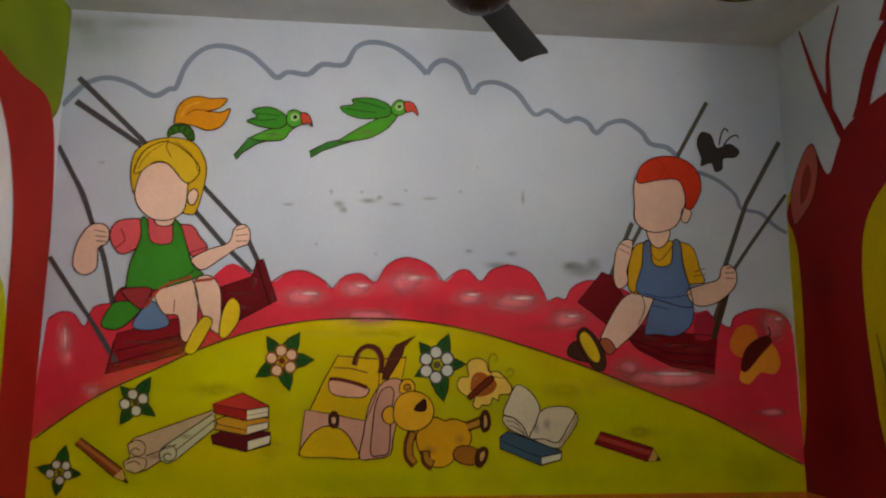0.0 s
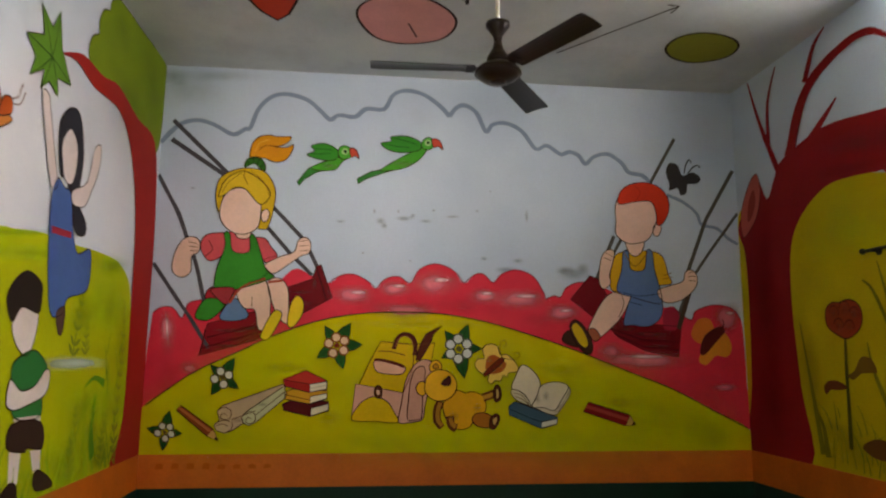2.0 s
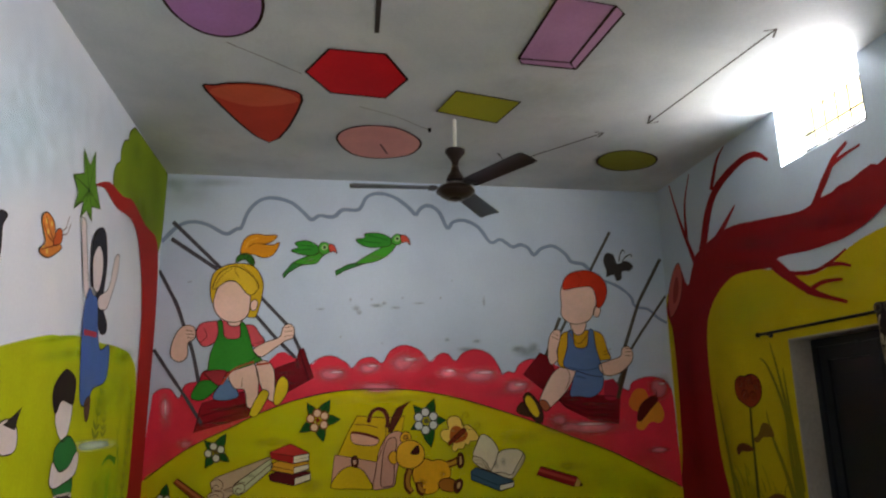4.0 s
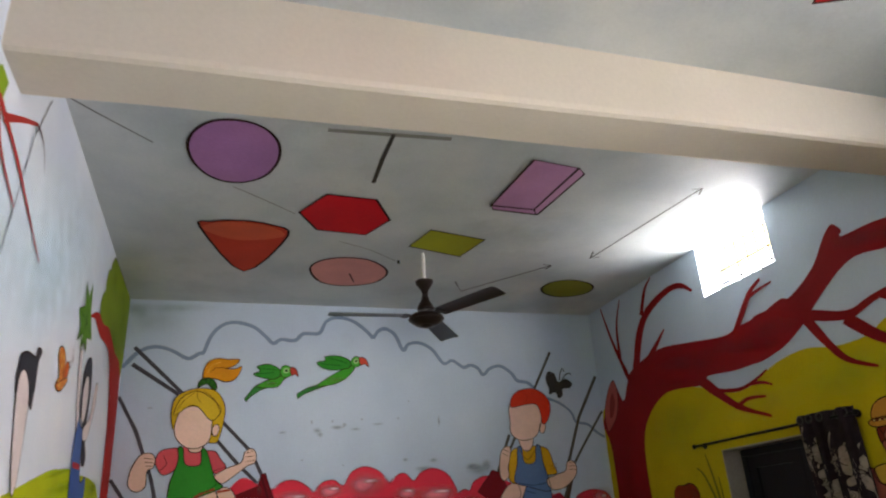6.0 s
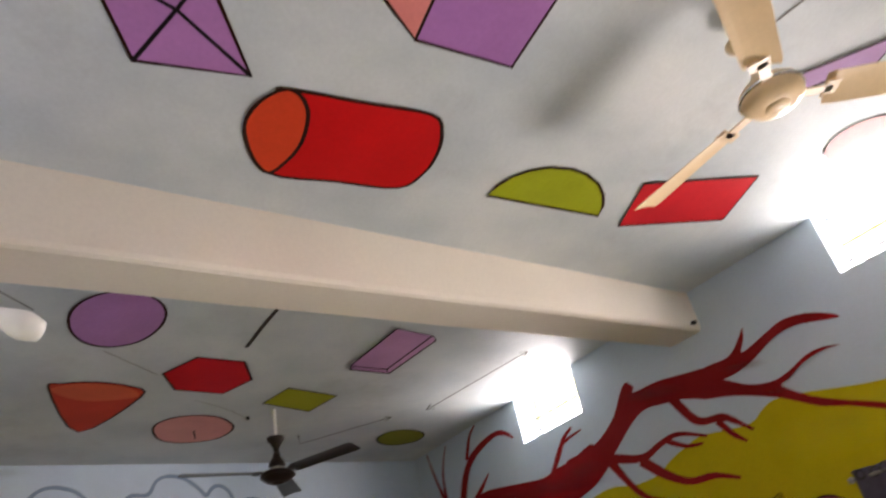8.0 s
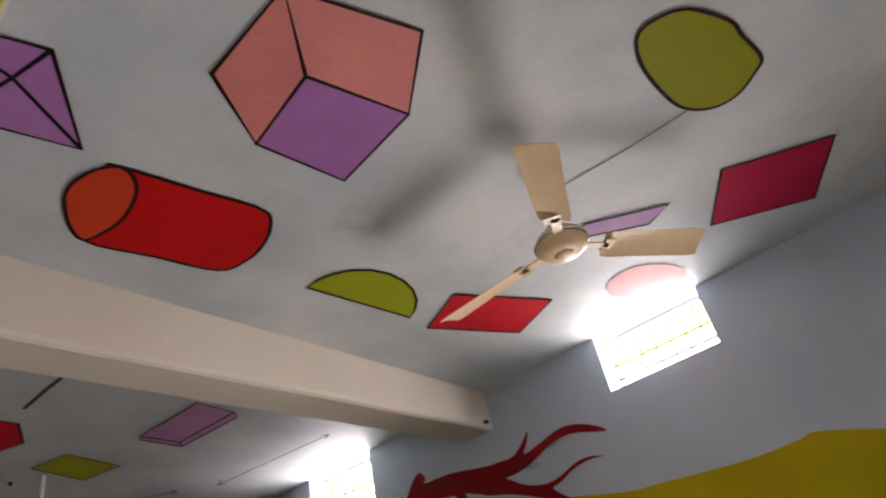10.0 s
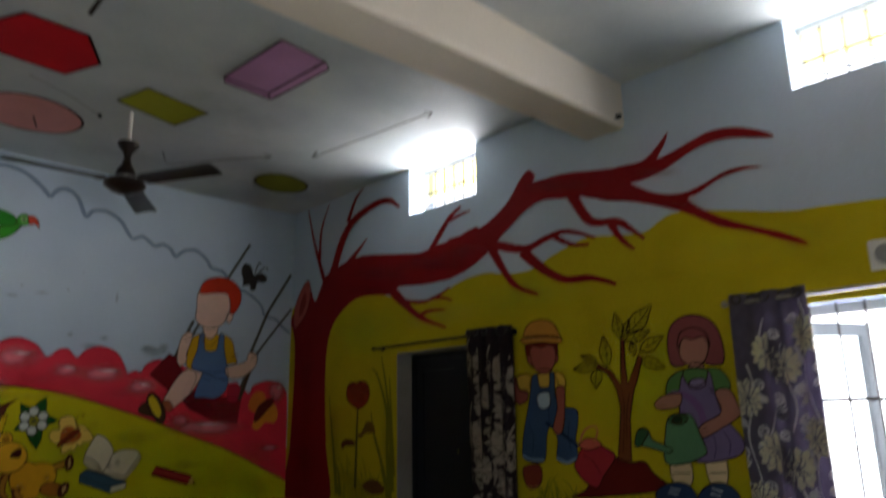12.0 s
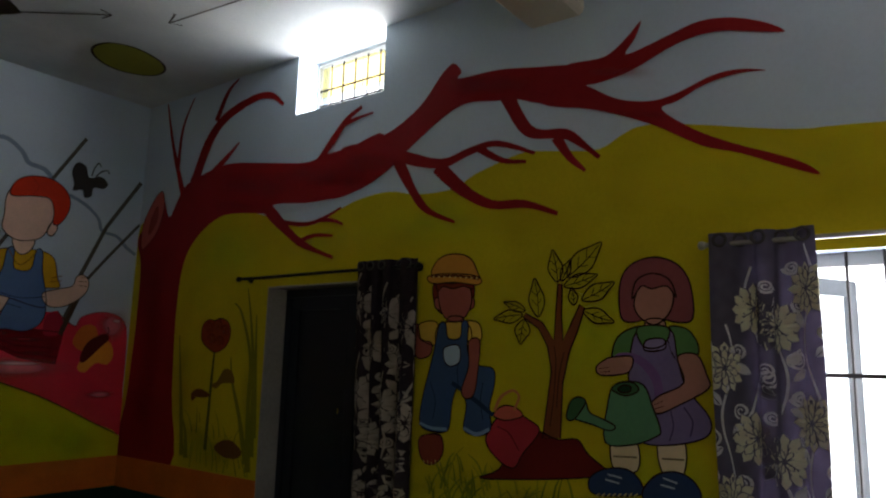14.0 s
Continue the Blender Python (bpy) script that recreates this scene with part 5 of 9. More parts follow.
shape(m, "curl", "5c3a24", 9.56, "s.005", [(.411, 1.154),(.459, 1.172),(.505, 1.161),(.504, 1.122),(.464, 1.1)])
shape(m, "curl", "5c3a24", 9.6, "s.005", [(.419, 1.142),(.456, 1.153),(.484, 1.138)])
shape(m, "curl", "5c3a24", 9.64, "s.005", [(.504, 1.176),(.635, 1.225)])
shape(m, "curl", "5c3a24", 10.28, "s.005", [(.571, 1.202),(.601, 1.221),(.632, 1.206),(.635, 1.171),(.605, 1.152),(.581, 1.168),(.595, 1.187),(.615, 1.179)])
shape(m, "curl", "5c3a24", 10.32, "s.005", [(.637, 1.202),(.796, 1.333)])
blobs(m, "fold_shade", "~8a6a48", 9.56, [(.542, 1.174, .05, .0, -.001, .019),(.671, 1.26, .043, .0, .0, .015)])
m = mural("book_stack", "N", "stack of three painted books in red and yellow", "wall painting")
shape(m, "book", "5c1418", 8.04, "po", [(.784, 1.263),(.845, 1.29),(1.051, 1.278),(1.053, 1.223),(.944, 1.192),(.794, 1.228)])
shape(m, "book", "d09a24", 9.08, "po", [(.796, 1.333),(.842, 1.349),(1.04, 1.341),(1.042, 1.294),(.941, 1.263),(.798, 1.291)])
shape(m, "spine_line", "6c3a14", 9.42, "s.005", [(.797, 1.318),(.94, 1.286)])
shape(m, "book", "a82420", 10.16, "po", [(.784, 1.404),(.915, 1.456),(1.038, 1.396),(1.04, 1.349),(.937, 1.329),(.794, 1.365)])
shape(m, "top_board", "c4362c", 10.6, "po", [(.784, 1.404),(.915, 1.456),(1.038, 1.396),(.935, 1.377)])
shape(m, "page_block", "e4dcc0", 11.24, "po", [(.939, 1.377),(1.036, 1.393),(1.036, 1.349),(.941, 1.331)])
shape(m, "page_block", "e4dcc0", 11.28, "po", [(.943, 1.306),(1.037, 1.325),(1.038, 1.294),(.945, 1.267)])
shape(m, "page_block", "e4dcc0", 11.32, "po", [(.95, 1.239),(1.049, 1.266),(1.049, 1.227),(.952, 1.196)])
shape(m, "page_block_line", "8a7a58", 11.86, "s.003", [(.944, 1.353),(1.035, 1.369)])
m = mural("school_bag", "N", "yellow and pink painted school bag with a brown strap", "wall painting")
shape(m, "body", "d8b412", 8.04, "po", [(1.181, 1.173),(1.2, 1.329),(1.241, 1.412),(1.284, 1.511),(1.347, 1.628),(1.543, 1.613),(1.67, 1.624),(1.651, 1.513),(1.558, 1.472),(1.48, 1.328),(1.454, 1.16)])
shape(m, "band", "d09a86", 9.08, "po", [(1.183, 1.173),(1.203, 1.38),(1.339, 1.356),(1.484, 1.328),(1.456, 1.156)])
shape(m, "pocket", "d8b412", 10.12, "fo", [(1.187, 1.173),(1.227, 1.258),(1.281, 1.298),(1.331, 1.303),(1.391, 1.277),(1.433, 1.218),(1.454, 1.158),(1.325, 1.163)])
shape(m, "side", "d09a86", 10.16, "fo", [(1.46, 1.16),(1.477, 1.273),(1.491, 1.372),(1.522, 1.452),(1.567, 1.508),(1.622, 1.525),(1.66, 1.5),(1.66, 1.452),(1.637, 1.352),(1.615, 1.253),(1.6, 1.175),(1.524, 1.156)])
shape(m, "side_pocket", "c8917e", 10.8, "fo", [(1.512, 1.179),(1.517, 1.293),(1.527, 1.392),(1.554, 1.464),(1.594, 1.484),(1.615, 1.456),(1.601, 1.352),(1.596, 1.194),(1.556, 1.171)])
shape(m, "flap", "e0a890", 10.24, "fo", [(1.307, 1.495),(1.334, 1.519),(1.476, 1.484),(1.497, 1.464),(1.469, 1.436),(1.397, 1.436),(1.328, 1.451)])
shape(m, "flap_edge", "6a2c1c", 11.28, "s.016", [(1.31, 1.519),(1.354, 1.519),(1.435, 1.5),(1.489, 1.48)])
shape(m, "handle", "5c2a1a", 11.32, "s.026", [(1.425, 1.584),(1.444, 1.645),(1.484, 1.674),(1.529, 1.662),(1.555, 1.613),(1.548, 1.548)])
shape(m, "handle_line", "9a5a3c", 11.96, "s.006", [(1.433, 1.596),(1.452, 1.641),(1.484, 1.662),(1.521, 1.65),(1.543, 1.609)])
shape(m, "strap", "5c2a1a", 11.8, "po", [(1.557, 1.516),(1.568, 1.573),(1.595, 1.638),(1.62, 1.679),(1.714, 1.725),(1.661, 1.671),(1.653, 1.639),(1.629, 1.593),(1.585, 1.52)])
shape(m, "piping", "6a3a20", 12.44, "s.005", [(1.332, 1.572),(1.413, 1.568),(1.491, 1.548)])
shape(m, "piping", "6a3a20", 12.48, "s.005", [(1.351, 1.628),(1.543, 1.613),(1.67, 1.622)])
shape(m, "piping", "6a3a20", 12.52, "s.005", [(1.543, 1.613),(1.538, 1.472),(1.484, 1.328)])
shape(m, "buckle", "5a2c1a", 12.56, "fo", [(1.315, 1.348),(1.327, 1.368),(1.347, 1.368),(1.359, 1.344),(1.356, 1.305),(1.333, 1.297),(1.316, 1.317)])
shape(m, "buckle_slot", "d8a890", 13.1, "f", [(1.327, 1.34),(1.343, 1.344),(1.346, 1.321),(1.332, 1.317)])
m = mural("toy_bear", "N", "orange-yellow painted toy bear lying on its back", "wall painting", True)
shape(m, "a", "6a3a14", 10.54, "s.052", [(1.708, 1.28),(1.688, 1.229),(1.689, 1.166),(1.718, 1.127)])
shape(m, "a", "b07a26", 11.08, "s.026", [(1.708, 1.272),(1.692, 1.225),(1.693, 1.17),(1.718, 1.139)])
shape(m, "a", "dca018", 11.12, "fo", [(1.724, 1.268),(1.764, 1.316),(1.809, 1.344),(1.857, 1.328),(1.898, 1.336),(1.962, 1.312),(1.983, 1.251),(1.967, 1.208),(1.917, 1.176),(1.881, 1.129),(1.828, 1.114),(1.779, 1.13),(1.746, 1.17),(1.725, 1.221)])
shape(m, "a", "6a3a14", 11.66, "s.05", [(1.766, 1.193),(1.771, 1.142),(1.803, 1.122)])
shape(m, "a", "b07a26", 12.2, "s.024", [(1.768, 1.185),(1.775, 1.15),(1.799, 1.13)])
shape(m, "a", "e8ae22", 12.24, "fo", [(1.613, 1.352),(1.624, 1.42),(1.673, 1.46),(1.734, 1.46),(1.784, 1.428),(1.805, 1.372),(1.785, 1.316),(1.732, 1.284),(1.671, 1.285),(1.63, 1.312)])
shape(m, "a", "e8ae22", 11.28, "fo", [(1.644, 1.456),(1.643, 1.496),(1.672, 1.521),(1.705, 1.508),(1.713, 1.472),(1.689, 1.456)])
shape(m, "a", "c88a20", 13.32, "fo", [(1.664, 1.472),(1.664, 1.492),(1.684, 1.497),(1.693, 1.476)])
shape(m, "a", "e8ae22", 11.36, "fo", [(1.612, 1.388),(1.584, 1.392),(1.56, 1.36),(1.573, 1.324),(1.606, 1.312),(1.621, 1.34)])
shape(m, "a", "4a1c14", 13.4, "fo", [(1.711, 1.38),(1.759, 1.428),(1.764, 1.376)])
shape(m, "a", "6a3a14", 12.04, "s.05", [(1.962, 1.3),(2.004, 1.315),(2.033, 1.327)])
shape(m, "a", "c08a2a", 12.48, "s.024", [(1.962, 1.3),(2.004, 1.313),(2.024, 1.323)])
shape(m, "a", "5c2c18", 12.92, "fo", [(2.029, 1.352),(2.045, 1.376),(2.066, 1.364),(2.075, 1.323),(2.066, 1.287),(2.041, 1.275),(2.027, 1.307)])
shape(m, "a", "c89a5c", 13.56, "fo", [(2.041, 1.348),(2.054, 1.355),(2.062, 1.327),(2.058, 1.299),(2.043, 1.295)])
shape(m, "a", "a8661e", 12.2, "fo", [(1.897, 1.18),(1.921, 1.208),(1.971, 1.212),(2.016, 1.192),(2.029, 1.152),(1.991, 1.125),(1.934, 1.133),(1.905, 1.153)])
shape(m, "a", "5c2c18", 13.04, "fo", [(2.008, 1.184),(2.041, 1.207),(2.062, 1.191),(2.057, 1.152),(2.029, 1.116),(2.004, 1.128)])
shape(m, "a", "c89a5c", 13.68, "fo", [(2.02, 1.172),(2.045, 1.191),(2.049, 1.164),(2.029, 1.136)])
blobs(m, "a", "~b87410", 12.92, [(1.786, 1.193, .045, .0, .0, .031),(1.929, 1.242, .033, .0, .0, .032)])
m = mural("open_book", "N", "open painted book resting on a blue closed book", "wall painting")
shape(m, "cover", "3c5a6c", 8.04, "po", [(2.12, 1.251),(2.158, 1.279),(2.42, 1.185),(2.417, 1.145),(2.32, 1.118),(2.12, 1.199)])
shape(m, "cover_line", "1c2c38", 8.58, "s.005", [(2.124, 1.235),(2.32, 1.158),(2.417, 1.177)])
shape(m, "page_block", "dcd8c8", 10.12, "po", [(2.32, 1.158),(2.417, 1.177),(2.412, 1.145),(2.32, 1.122)])
shape(m, "page", "cfc2a4", 10.56, "fo", [(2.142, 1.351),(2.162, 1.291),(2.262, 1.246),(2.388, 1.198),(2.435, 1.229),(2.501, 1.326),(2.477, 1.376),(2.391, 1.388),(2.315, 1.363)])
shape(m, "page", "d8ccb0", 11.2, "fo", [(2.137, 1.36),(2.163, 1.428),(2.202, 1.494),(2.257, 1.474),(2.303, 1.42),(2.315, 1.367),(2.288, 1.299),(2.262, 1.246),(2.233, 1.299),(2.188, 1.339)])
shape(m, "page", "d8ccb0", 11.64, "fo", [(2.315, 1.367),(2.37, 1.392),(2.447, 1.392),(2.489, 1.363),(2.454, 1.302),(2.401, 1.226),(2.334, 1.242),(2.262, 1.246),(2.293, 1.307)])
shape(m, "page_line", "6a5434", 12.28, "s.004", [(2.15, 1.327),(2.2, 1.315),(2.246, 1.254)])
shape(m, "page_line", "6a5434", 12.32, "s.004", [(2.158, 1.307),(2.204, 1.291),(2.254, 1.246)])
shape(m, "page_line", "6a5434", 12.36, "s.004", [(2.498, 1.347),(2.462, 1.282),(2.405, 1.213)])
shape(m, "page_line", "6a5434", 12.4, "s.004", [(2.501, 1.33),(2.47, 1.27),(2.414, 1.205)])
blobs(m, "shade", "~a8946c", 12.44, [(2.297, 1.29, .025, .0, .0, .041),(2.348, 1.311, .029, .0, .0, .036)])
m = mural("meadow", "E", "yellow-green painted meadow behind the red tree", "wall painting")
shape(m, "meadow", "c2b012", 1.04, "f", [(-.002, 2.2),(-.002, 2.405),(-.097, 2.495),(-.604, 2.415),(-.935, 2.479),(-1.35, 2.391),(-1.587, 2.314),(-1.758, 2.327),(-1.877, 2.374),(-2.032, 2.414),(-2.217, 2.426),(-2.392, 2.39),(-2.587, 2.391),(-2.709, 2.44),(-2.825, 2.473),(-2.965, 2.501),(-3.148, 2.476),(-3.295, 2.459),(-3.388, 2.5),(-3.456, 2.521),(-3.542, 2.516),(-3.705, 2.481),(-3.891, 2.434),(-4.028, 2.408),(-4.125, 2.402),(-4.604, 2.362),(-4.884, 2.365),(-4.993, 2.372),(-5.346, 2.265),(-5.527, 2.332),(-5.9, 2.62),(-6.45, 2.7),(-6.45, .98),(-4.5, .98),(-2.5, .98),(-1.0, .98),(-.002, .98)])
blobs(m, "wash", "-c2ed14", 1.6, [(-3.25, 1.75, -.55, .0, .03, .36),(-2.5, 2.25, -.5, .0, .0, .13),(-1.0, 2.2, -.4, .0, .0, .2),(-5.3, 1.9, -.6, .0, .0, .4),(-3.5, 1.25, -.35, .0, .0, .16)])
blobs(m, "ochre", "-fff020", 2.3, [(-2.65, 1.75, -.3, .0, .0, .3),(-3.9, 2.3, -.7, .0, .0, .14),(-1.8, 2.2, -.4, .0, .0, .1)])
m = mural("tree", "E", "large dark red painted tree with a long bare limb", "wall painting")
shape(m, "trunk", "8c1a1e", 3.04, "f", [(-.002, .975),(-.05, 1.36),(-.079, 1.866),(-.067, 2.202),(-.002, 2.378),(-.134, 2.518),(-.24, 2.678),(-.346, 2.496),(-.441, 2.615),(-.534, 2.695),(-.9, 2.761),(-1.269, 2.715),(-1.601, 2.664),(-1.751, 2.684),(-1.936, 2.694),(-2.165, 2.725),(-2.028, 2.479),(-1.707, 2.436),(-1.391, 2.46),(-1.299, 2.419),(-1.097, 2.441),(-.885, 2.44),(-.673, 2.338),(-.55, 2.171),(-.519, 1.858),(-.551, 1.384),(-.592, .975)])
shape(m, "limb", "8c1a1e", 3.58, "f", [(-1.856, 2.683),(-2.053, 2.704),(-2.201, 2.727),(-2.324, 2.781),(-2.415, 2.842),(-2.499, 2.936),(-2.544, 2.976),(-2.586, 2.991),(-2.629, 2.939),(-2.617, 2.909),(-2.819, 2.902),(-3.017, 2.867),(-3.2, 2.827),(-3.249, 2.738),(-3.097, 2.688),(-2.907, 2.749),(-2.821, 2.757),(-2.67, 2.78),(-2.545, 2.746),(-2.382, 2.652),(-2.297, 2.596),(-2.211, 2.539),(-2.029, 2.464),(-1.79, 2.45)])
shape(m, "limb", "8c1a1e", 4.12, "f", [(-3.149, 2.839),(-3.299, 2.834),(-3.359, 2.85),(-3.422, 2.897),(-3.476, 2.946),(-3.452, 2.882),(-3.412, 2.824),(-3.507, 2.839),(-3.594, 2.861),(-3.699, 2.881),(-3.816, 2.86),(-3.926, 2.807),(-3.977, 2.762),(-3.906, 2.779),(-3.756, 2.823),(-3.614, 2.815),(-3.438, 2.753),(-3.298, 2.732),(-3.2, 2.749)])
shape(m, "limb", "8c1a1e", 4.66, "f", [(-3.044, 2.81),(-3.225, 2.744),(-3.367, 2.653),(-3.502, 2.613),(-3.608, 2.623),(-3.731, 2.661),(-3.827, 2.663),(-3.912, 2.637),(-3.827, 2.647),(-3.71, 2.633),(-3.607, 2.591),(-3.548, 2.57),(-3.665, 2.471),(-3.798, 2.396),(-3.939, 2.332),(-4.021, 2.286),(-4.055, 2.247),(-3.971, 2.282),(-3.815, 2.358),(-3.683, 2.409),(-3.5, 2.524),(-3.272, 2.626),(-3.045, 2.697)])
shape(m, "twig", "8c1a1e", 4.2, "t.05,.012", [(-.482, 2.628),(-.324, 2.972),(-.216, 3.286)])
shape(m, "twig", "8c1a1e", 4.24, "t.04,.012", [(-.4, 2.807),(-.417, 3.071),(-.519, 3.265)])
shape(m, "twig", "8c1a1e", 4.28, "t.1,.02", [(-.595, 2.687),(-.709, 2.925),(-.863, 3.061),(-1.124, 3.129),(-1.288, 3.114),(-1.397, 3.037)])
shape(m, "twig", "8c1a1e", 4.82, "t.05,.012", [(-.778, 3.059),(-.871, 3.223),(-.973, 3.291)])
shape(m, "twig", "8c1a1e", 4.36, "t.07,.012", [(-.712, 2.689),(-.885, 2.788),(-1.021, 2.879)])
shape(m, "twig", "8c1a1e", 4.4, "t.08,.015", [(-1.295, 2.462),(-1.499, 2.297),(-1.64, 2.209),(-1.855, 2.128)])
shape(m, "twig", "8c1a1e", 4.94, "t.03,.012", [(-1.4, 2.363),(-1.63, 2.322),(-1.777, 2.343),(-1.897, 2.384)])
shape(m, "twig", "8c1a1e", 5.28, "t.025,.012", [(-1.736, 2.335),(-1.841, 2.322),(-1.915, 2.294)])
shape(m, "twig", "8c1a1e", 5.02, "t.03,.012", [(-1.573, 2.223),(-1.7, 2.255),(-1.847, 2.242)])
shape(m, "twig", "8c1a1e", 4.56, "t.06,.015", [(-2.263, 2.574),(-2.375, 2.392),(-2.462, 2.301),(-2.61, 2.236)])
shape(m, "twig", "8c1a1e", 4.6, "t.06,.015", [(-2.28, 2.591),(-2.52, 2.518),(-2.676, 2.549),(-2.824, 2.563),(-3.013, 2.488)])
shape(m, "twig", "8c1a1e", 5.14, "t.035,.015", [(-2.721, 2.562),(-2.854, 2.482),(-2.971, 2.459)])
shape(m, "twig", "8c1a1e", 4.68, "t.07,.018", [(-2.504, 2.509),(-2.65, 2.378),(-2.8, 2.294),(-2.967, 2.277),(-3.118, 2.22)])
shape(m, "twig", "8c1a1e", 4.72, "t.07,.018", [(-2.873, 2.772),(-2.95, 2.628),(-3.018, 2.571),(-3.148, 2.548),(-3.223, 2.494),(-3.299, 2.424)])
shape(m, "twig", "8c1a1e", 5.26, "t.045,.015", [(-3.11, 2.542),(-3.173, 2.444),(-3.239, 2.38)])
shape(m, "twig", "8c1a1e", 4.8, "t.05,.02", [(-1.711, 2.65),(-1.848, 2.791),(-1.917, 2.855),(-2.01, 2.897)])
shape(m, "twig", "8c1a1e", 5.34, "t.03,.012", [(-1.871, 2.818),(-1.966, 2.839),(-2.09, 2.851)])
shape(m, "cut_end", "b85a52", 6.88, "fo", [(-.061, 2.315),(-.054, 2.469),(-.162, 2.63),(-.254, 2.676),(-.285, 2.559),(-.231, 2.414),(-.126, 2.329)])
shape(m, "ring", "8c3430", 7.92, "f", [(-.126, 2.405),(-.148, 2.517),(-.209, 2.586),(-.228, 2.508),(-.177, 2.419)])
blobs(m, "light", "~b03038", 6.96, [(-1.695, 2.585, -.368, -.053, .006, .081),(-2.021, 2.597, -.261, -.04, .005, .074),(-2.76, 2.849, -.257, -.058, .001, .059),(-1.182, 2.591, -.385, -.051, .009, .085),(-3.392, 2.752, -.155, -.037, -.001, .033)])
blobs(m, "shade", "-7c1418", 7.0, [(-.258, 1.863, -.158, -.003, .075, .443),(-.257, 1.301, -.186, .011, .054, .312),(-1.947, 2.519, -.303, -.042, .002, .042),(-1.04, 2.491, -.304, -.035, .006, .048),(-3.522, 2.553, -.125, -.025, .0, .022)])
m = mural("painted_boy_digging", "E", "painted child in a straw hat and blue dungarees", "wall painting", True)
shape(m, "a", "7a2c1c", 7.04, "fo", [(-2.5, 1.954),(-2.543, 1.964),(-2.568, 1.843),(-2.54, 1.838),(-2.51, 1.879)])
shape(m, "a", "7a2c1c", 7.08, "fo", [(-2.682, 1.957),(-2.722, 1.944),(-2.717, 1.873),(-2.691, 1.84),(-2.671, 1.841)])
shape(m, "a", "a05648", 7.52, "fo", [(-2.531, 1.901),(-2.51, 1.89),(-2.518, 1.856),(-2.547, 1.849)])
shape(m, "a", "a05648", 7.56, "fo", [(-2.703, 1.895),(-2.723, 1.889),(-2.724, 1.856),(-2.698, 1.846)])
shape(m, "a", "a05648", 8.2, "fo", [(-2.536, 1.952),(-2.613, 1.972),(-2.695, 1.945),(-2.71, 1.873),(-2.678, 1.813),(-2.625, 1.792),(-2.569, 1.815),(-2.539, 1.872)])
shape(m, "a", "a05648", 7.84, "fo", [(-2.59, 1.815),(-2.665, 1.813),(-2.666, 1.769),(-2.591, 1.77)])
shape(m, "a", "7a2c1c", 8.88, "fo", [(-2.521, 1.976),(-2.599, 1.961),(-2.715, 1.967),(-2.716, 1.933),(-2.668, 1.947),(-2.614, 1.938),(-2.557, 1.951),(-2.53, 1.93)])
shape(m, "a", "c88a34", 9.32, "fo", [(-2.498, 2.001),(-2.511, 2.058),(-2.567, 2.089),(-2.644, 2.089),(-2.706, 2.062),(-2.741, 1.999),(-2.748, 1.965),(-2.626, 1.982)])
shape(m, "a", "c88a34", 9.96, "fo", [(-2.469, 1.996),(-2.545, 2.007),(-2.701, 1.995),(-2.761, 1.97),(-2.735, 1.949),(-2.62, 1.966),(-2.5, 1.966)])
shape(m, "a", "5c2c14", 10.4, "s.012", [(-2.491, 1.998),(-2.619, 1.994),(-2.748, 1.976)])
shape(m, "a", "dcc070", 11.04, "d.006", [(-2.499, 1.998),(-2.509, 1.997)])
shape(m, "a", "dcc070", 11.08, "d.006", [(-2.529, 1.995),(-2.54, 1.995)])
shape(m, "a", "dcc070", 11.12, "d.006", [(-2.559, 1.993),(-2.569, 1.992)])
shape(m, "a", "dcc070", 11.16, "d.006", [(-2.589, 1.99),(-2.599, 1.99)])
shape(m, "a", "dcc070", 11.2, "d.006", [(-2.618, 1.988),(-2.628, 1.987)])
shape(m, "a", "dcc070", 11.24, "d.006", [(-2.647, 1.986),(-2.657, 1.985)])
shape(m, "a", "dcc070", 11.28, "d.006", [(-2.676, 1.983),(-2.686, 1.983)])
shape(m, "a", "dcc070", 11.32, "d.006", [(-2.704, 1.981),(-2.714, 1.98)])
shape(m, "a", "dcc070", 11.36, "d.006", [(-2.732, 1.979),(-2.742, 1.978)])
shape(m, "a", "d0a840", 8.6, "fo", [(-2.426, 1.783),(-2.513, 1.799),(-2.55, 1.753),(-2.538, 1.692),(-2.436, 1.72)])
shape(m, "a", "d0a840", 8.64, "fo", [(-2.672, 1.791),(-2.751, 1.785),(-2.763, 1.715),(-2.701, 1.704)])
shape(m, "a", "d0a840", 8.48, "fo", [(-2.542, 1.782),(-2.692, 1.785),(-2.701, 1.69),(-2.538, 1.689)])
shape(m, "a", "a05648", 8.92, "fo", [(-2.375, 1.754),(-2.419, 1.789),(-2.443, 1.72),(-2.502, 1.703),(-2.497, 1.652),(-2.432, 1.634),(-2.386, 1.685)])
shape(m, "a", "3a5274", 9.36, "fo", [(-2.542, 1.782),(-2.577, 1.787),(-2.592, 1.725),(-2.654, 1.725),(-2.665, 1.791),(-2.696, 1.785),(-2.695, 1.666),(-2.749, 1.613),(-2.825, 1.599),(-2.832, 1.537),(-2.809, 1.443),(-2.817, 1.356),(-2.755, 1.326),(-2.683, 1.346),(-2.694, 1.447),(-2.652, 1.519),(-2.621, 1.453),(-2.604, 1.34),(-2.529, 1.324),(-2.451, 1.351),(-2.461, 1.467),(-2.492, 1.579),(-2.517, 1.669)])
shape(m, "a", "a8bcc8", 10.0, "fo", [(-2.573, 1.681),(-2.648, 1.692),(-2.656, 1.627),(-2.61, 1.604),(-2.575, 1.626)])
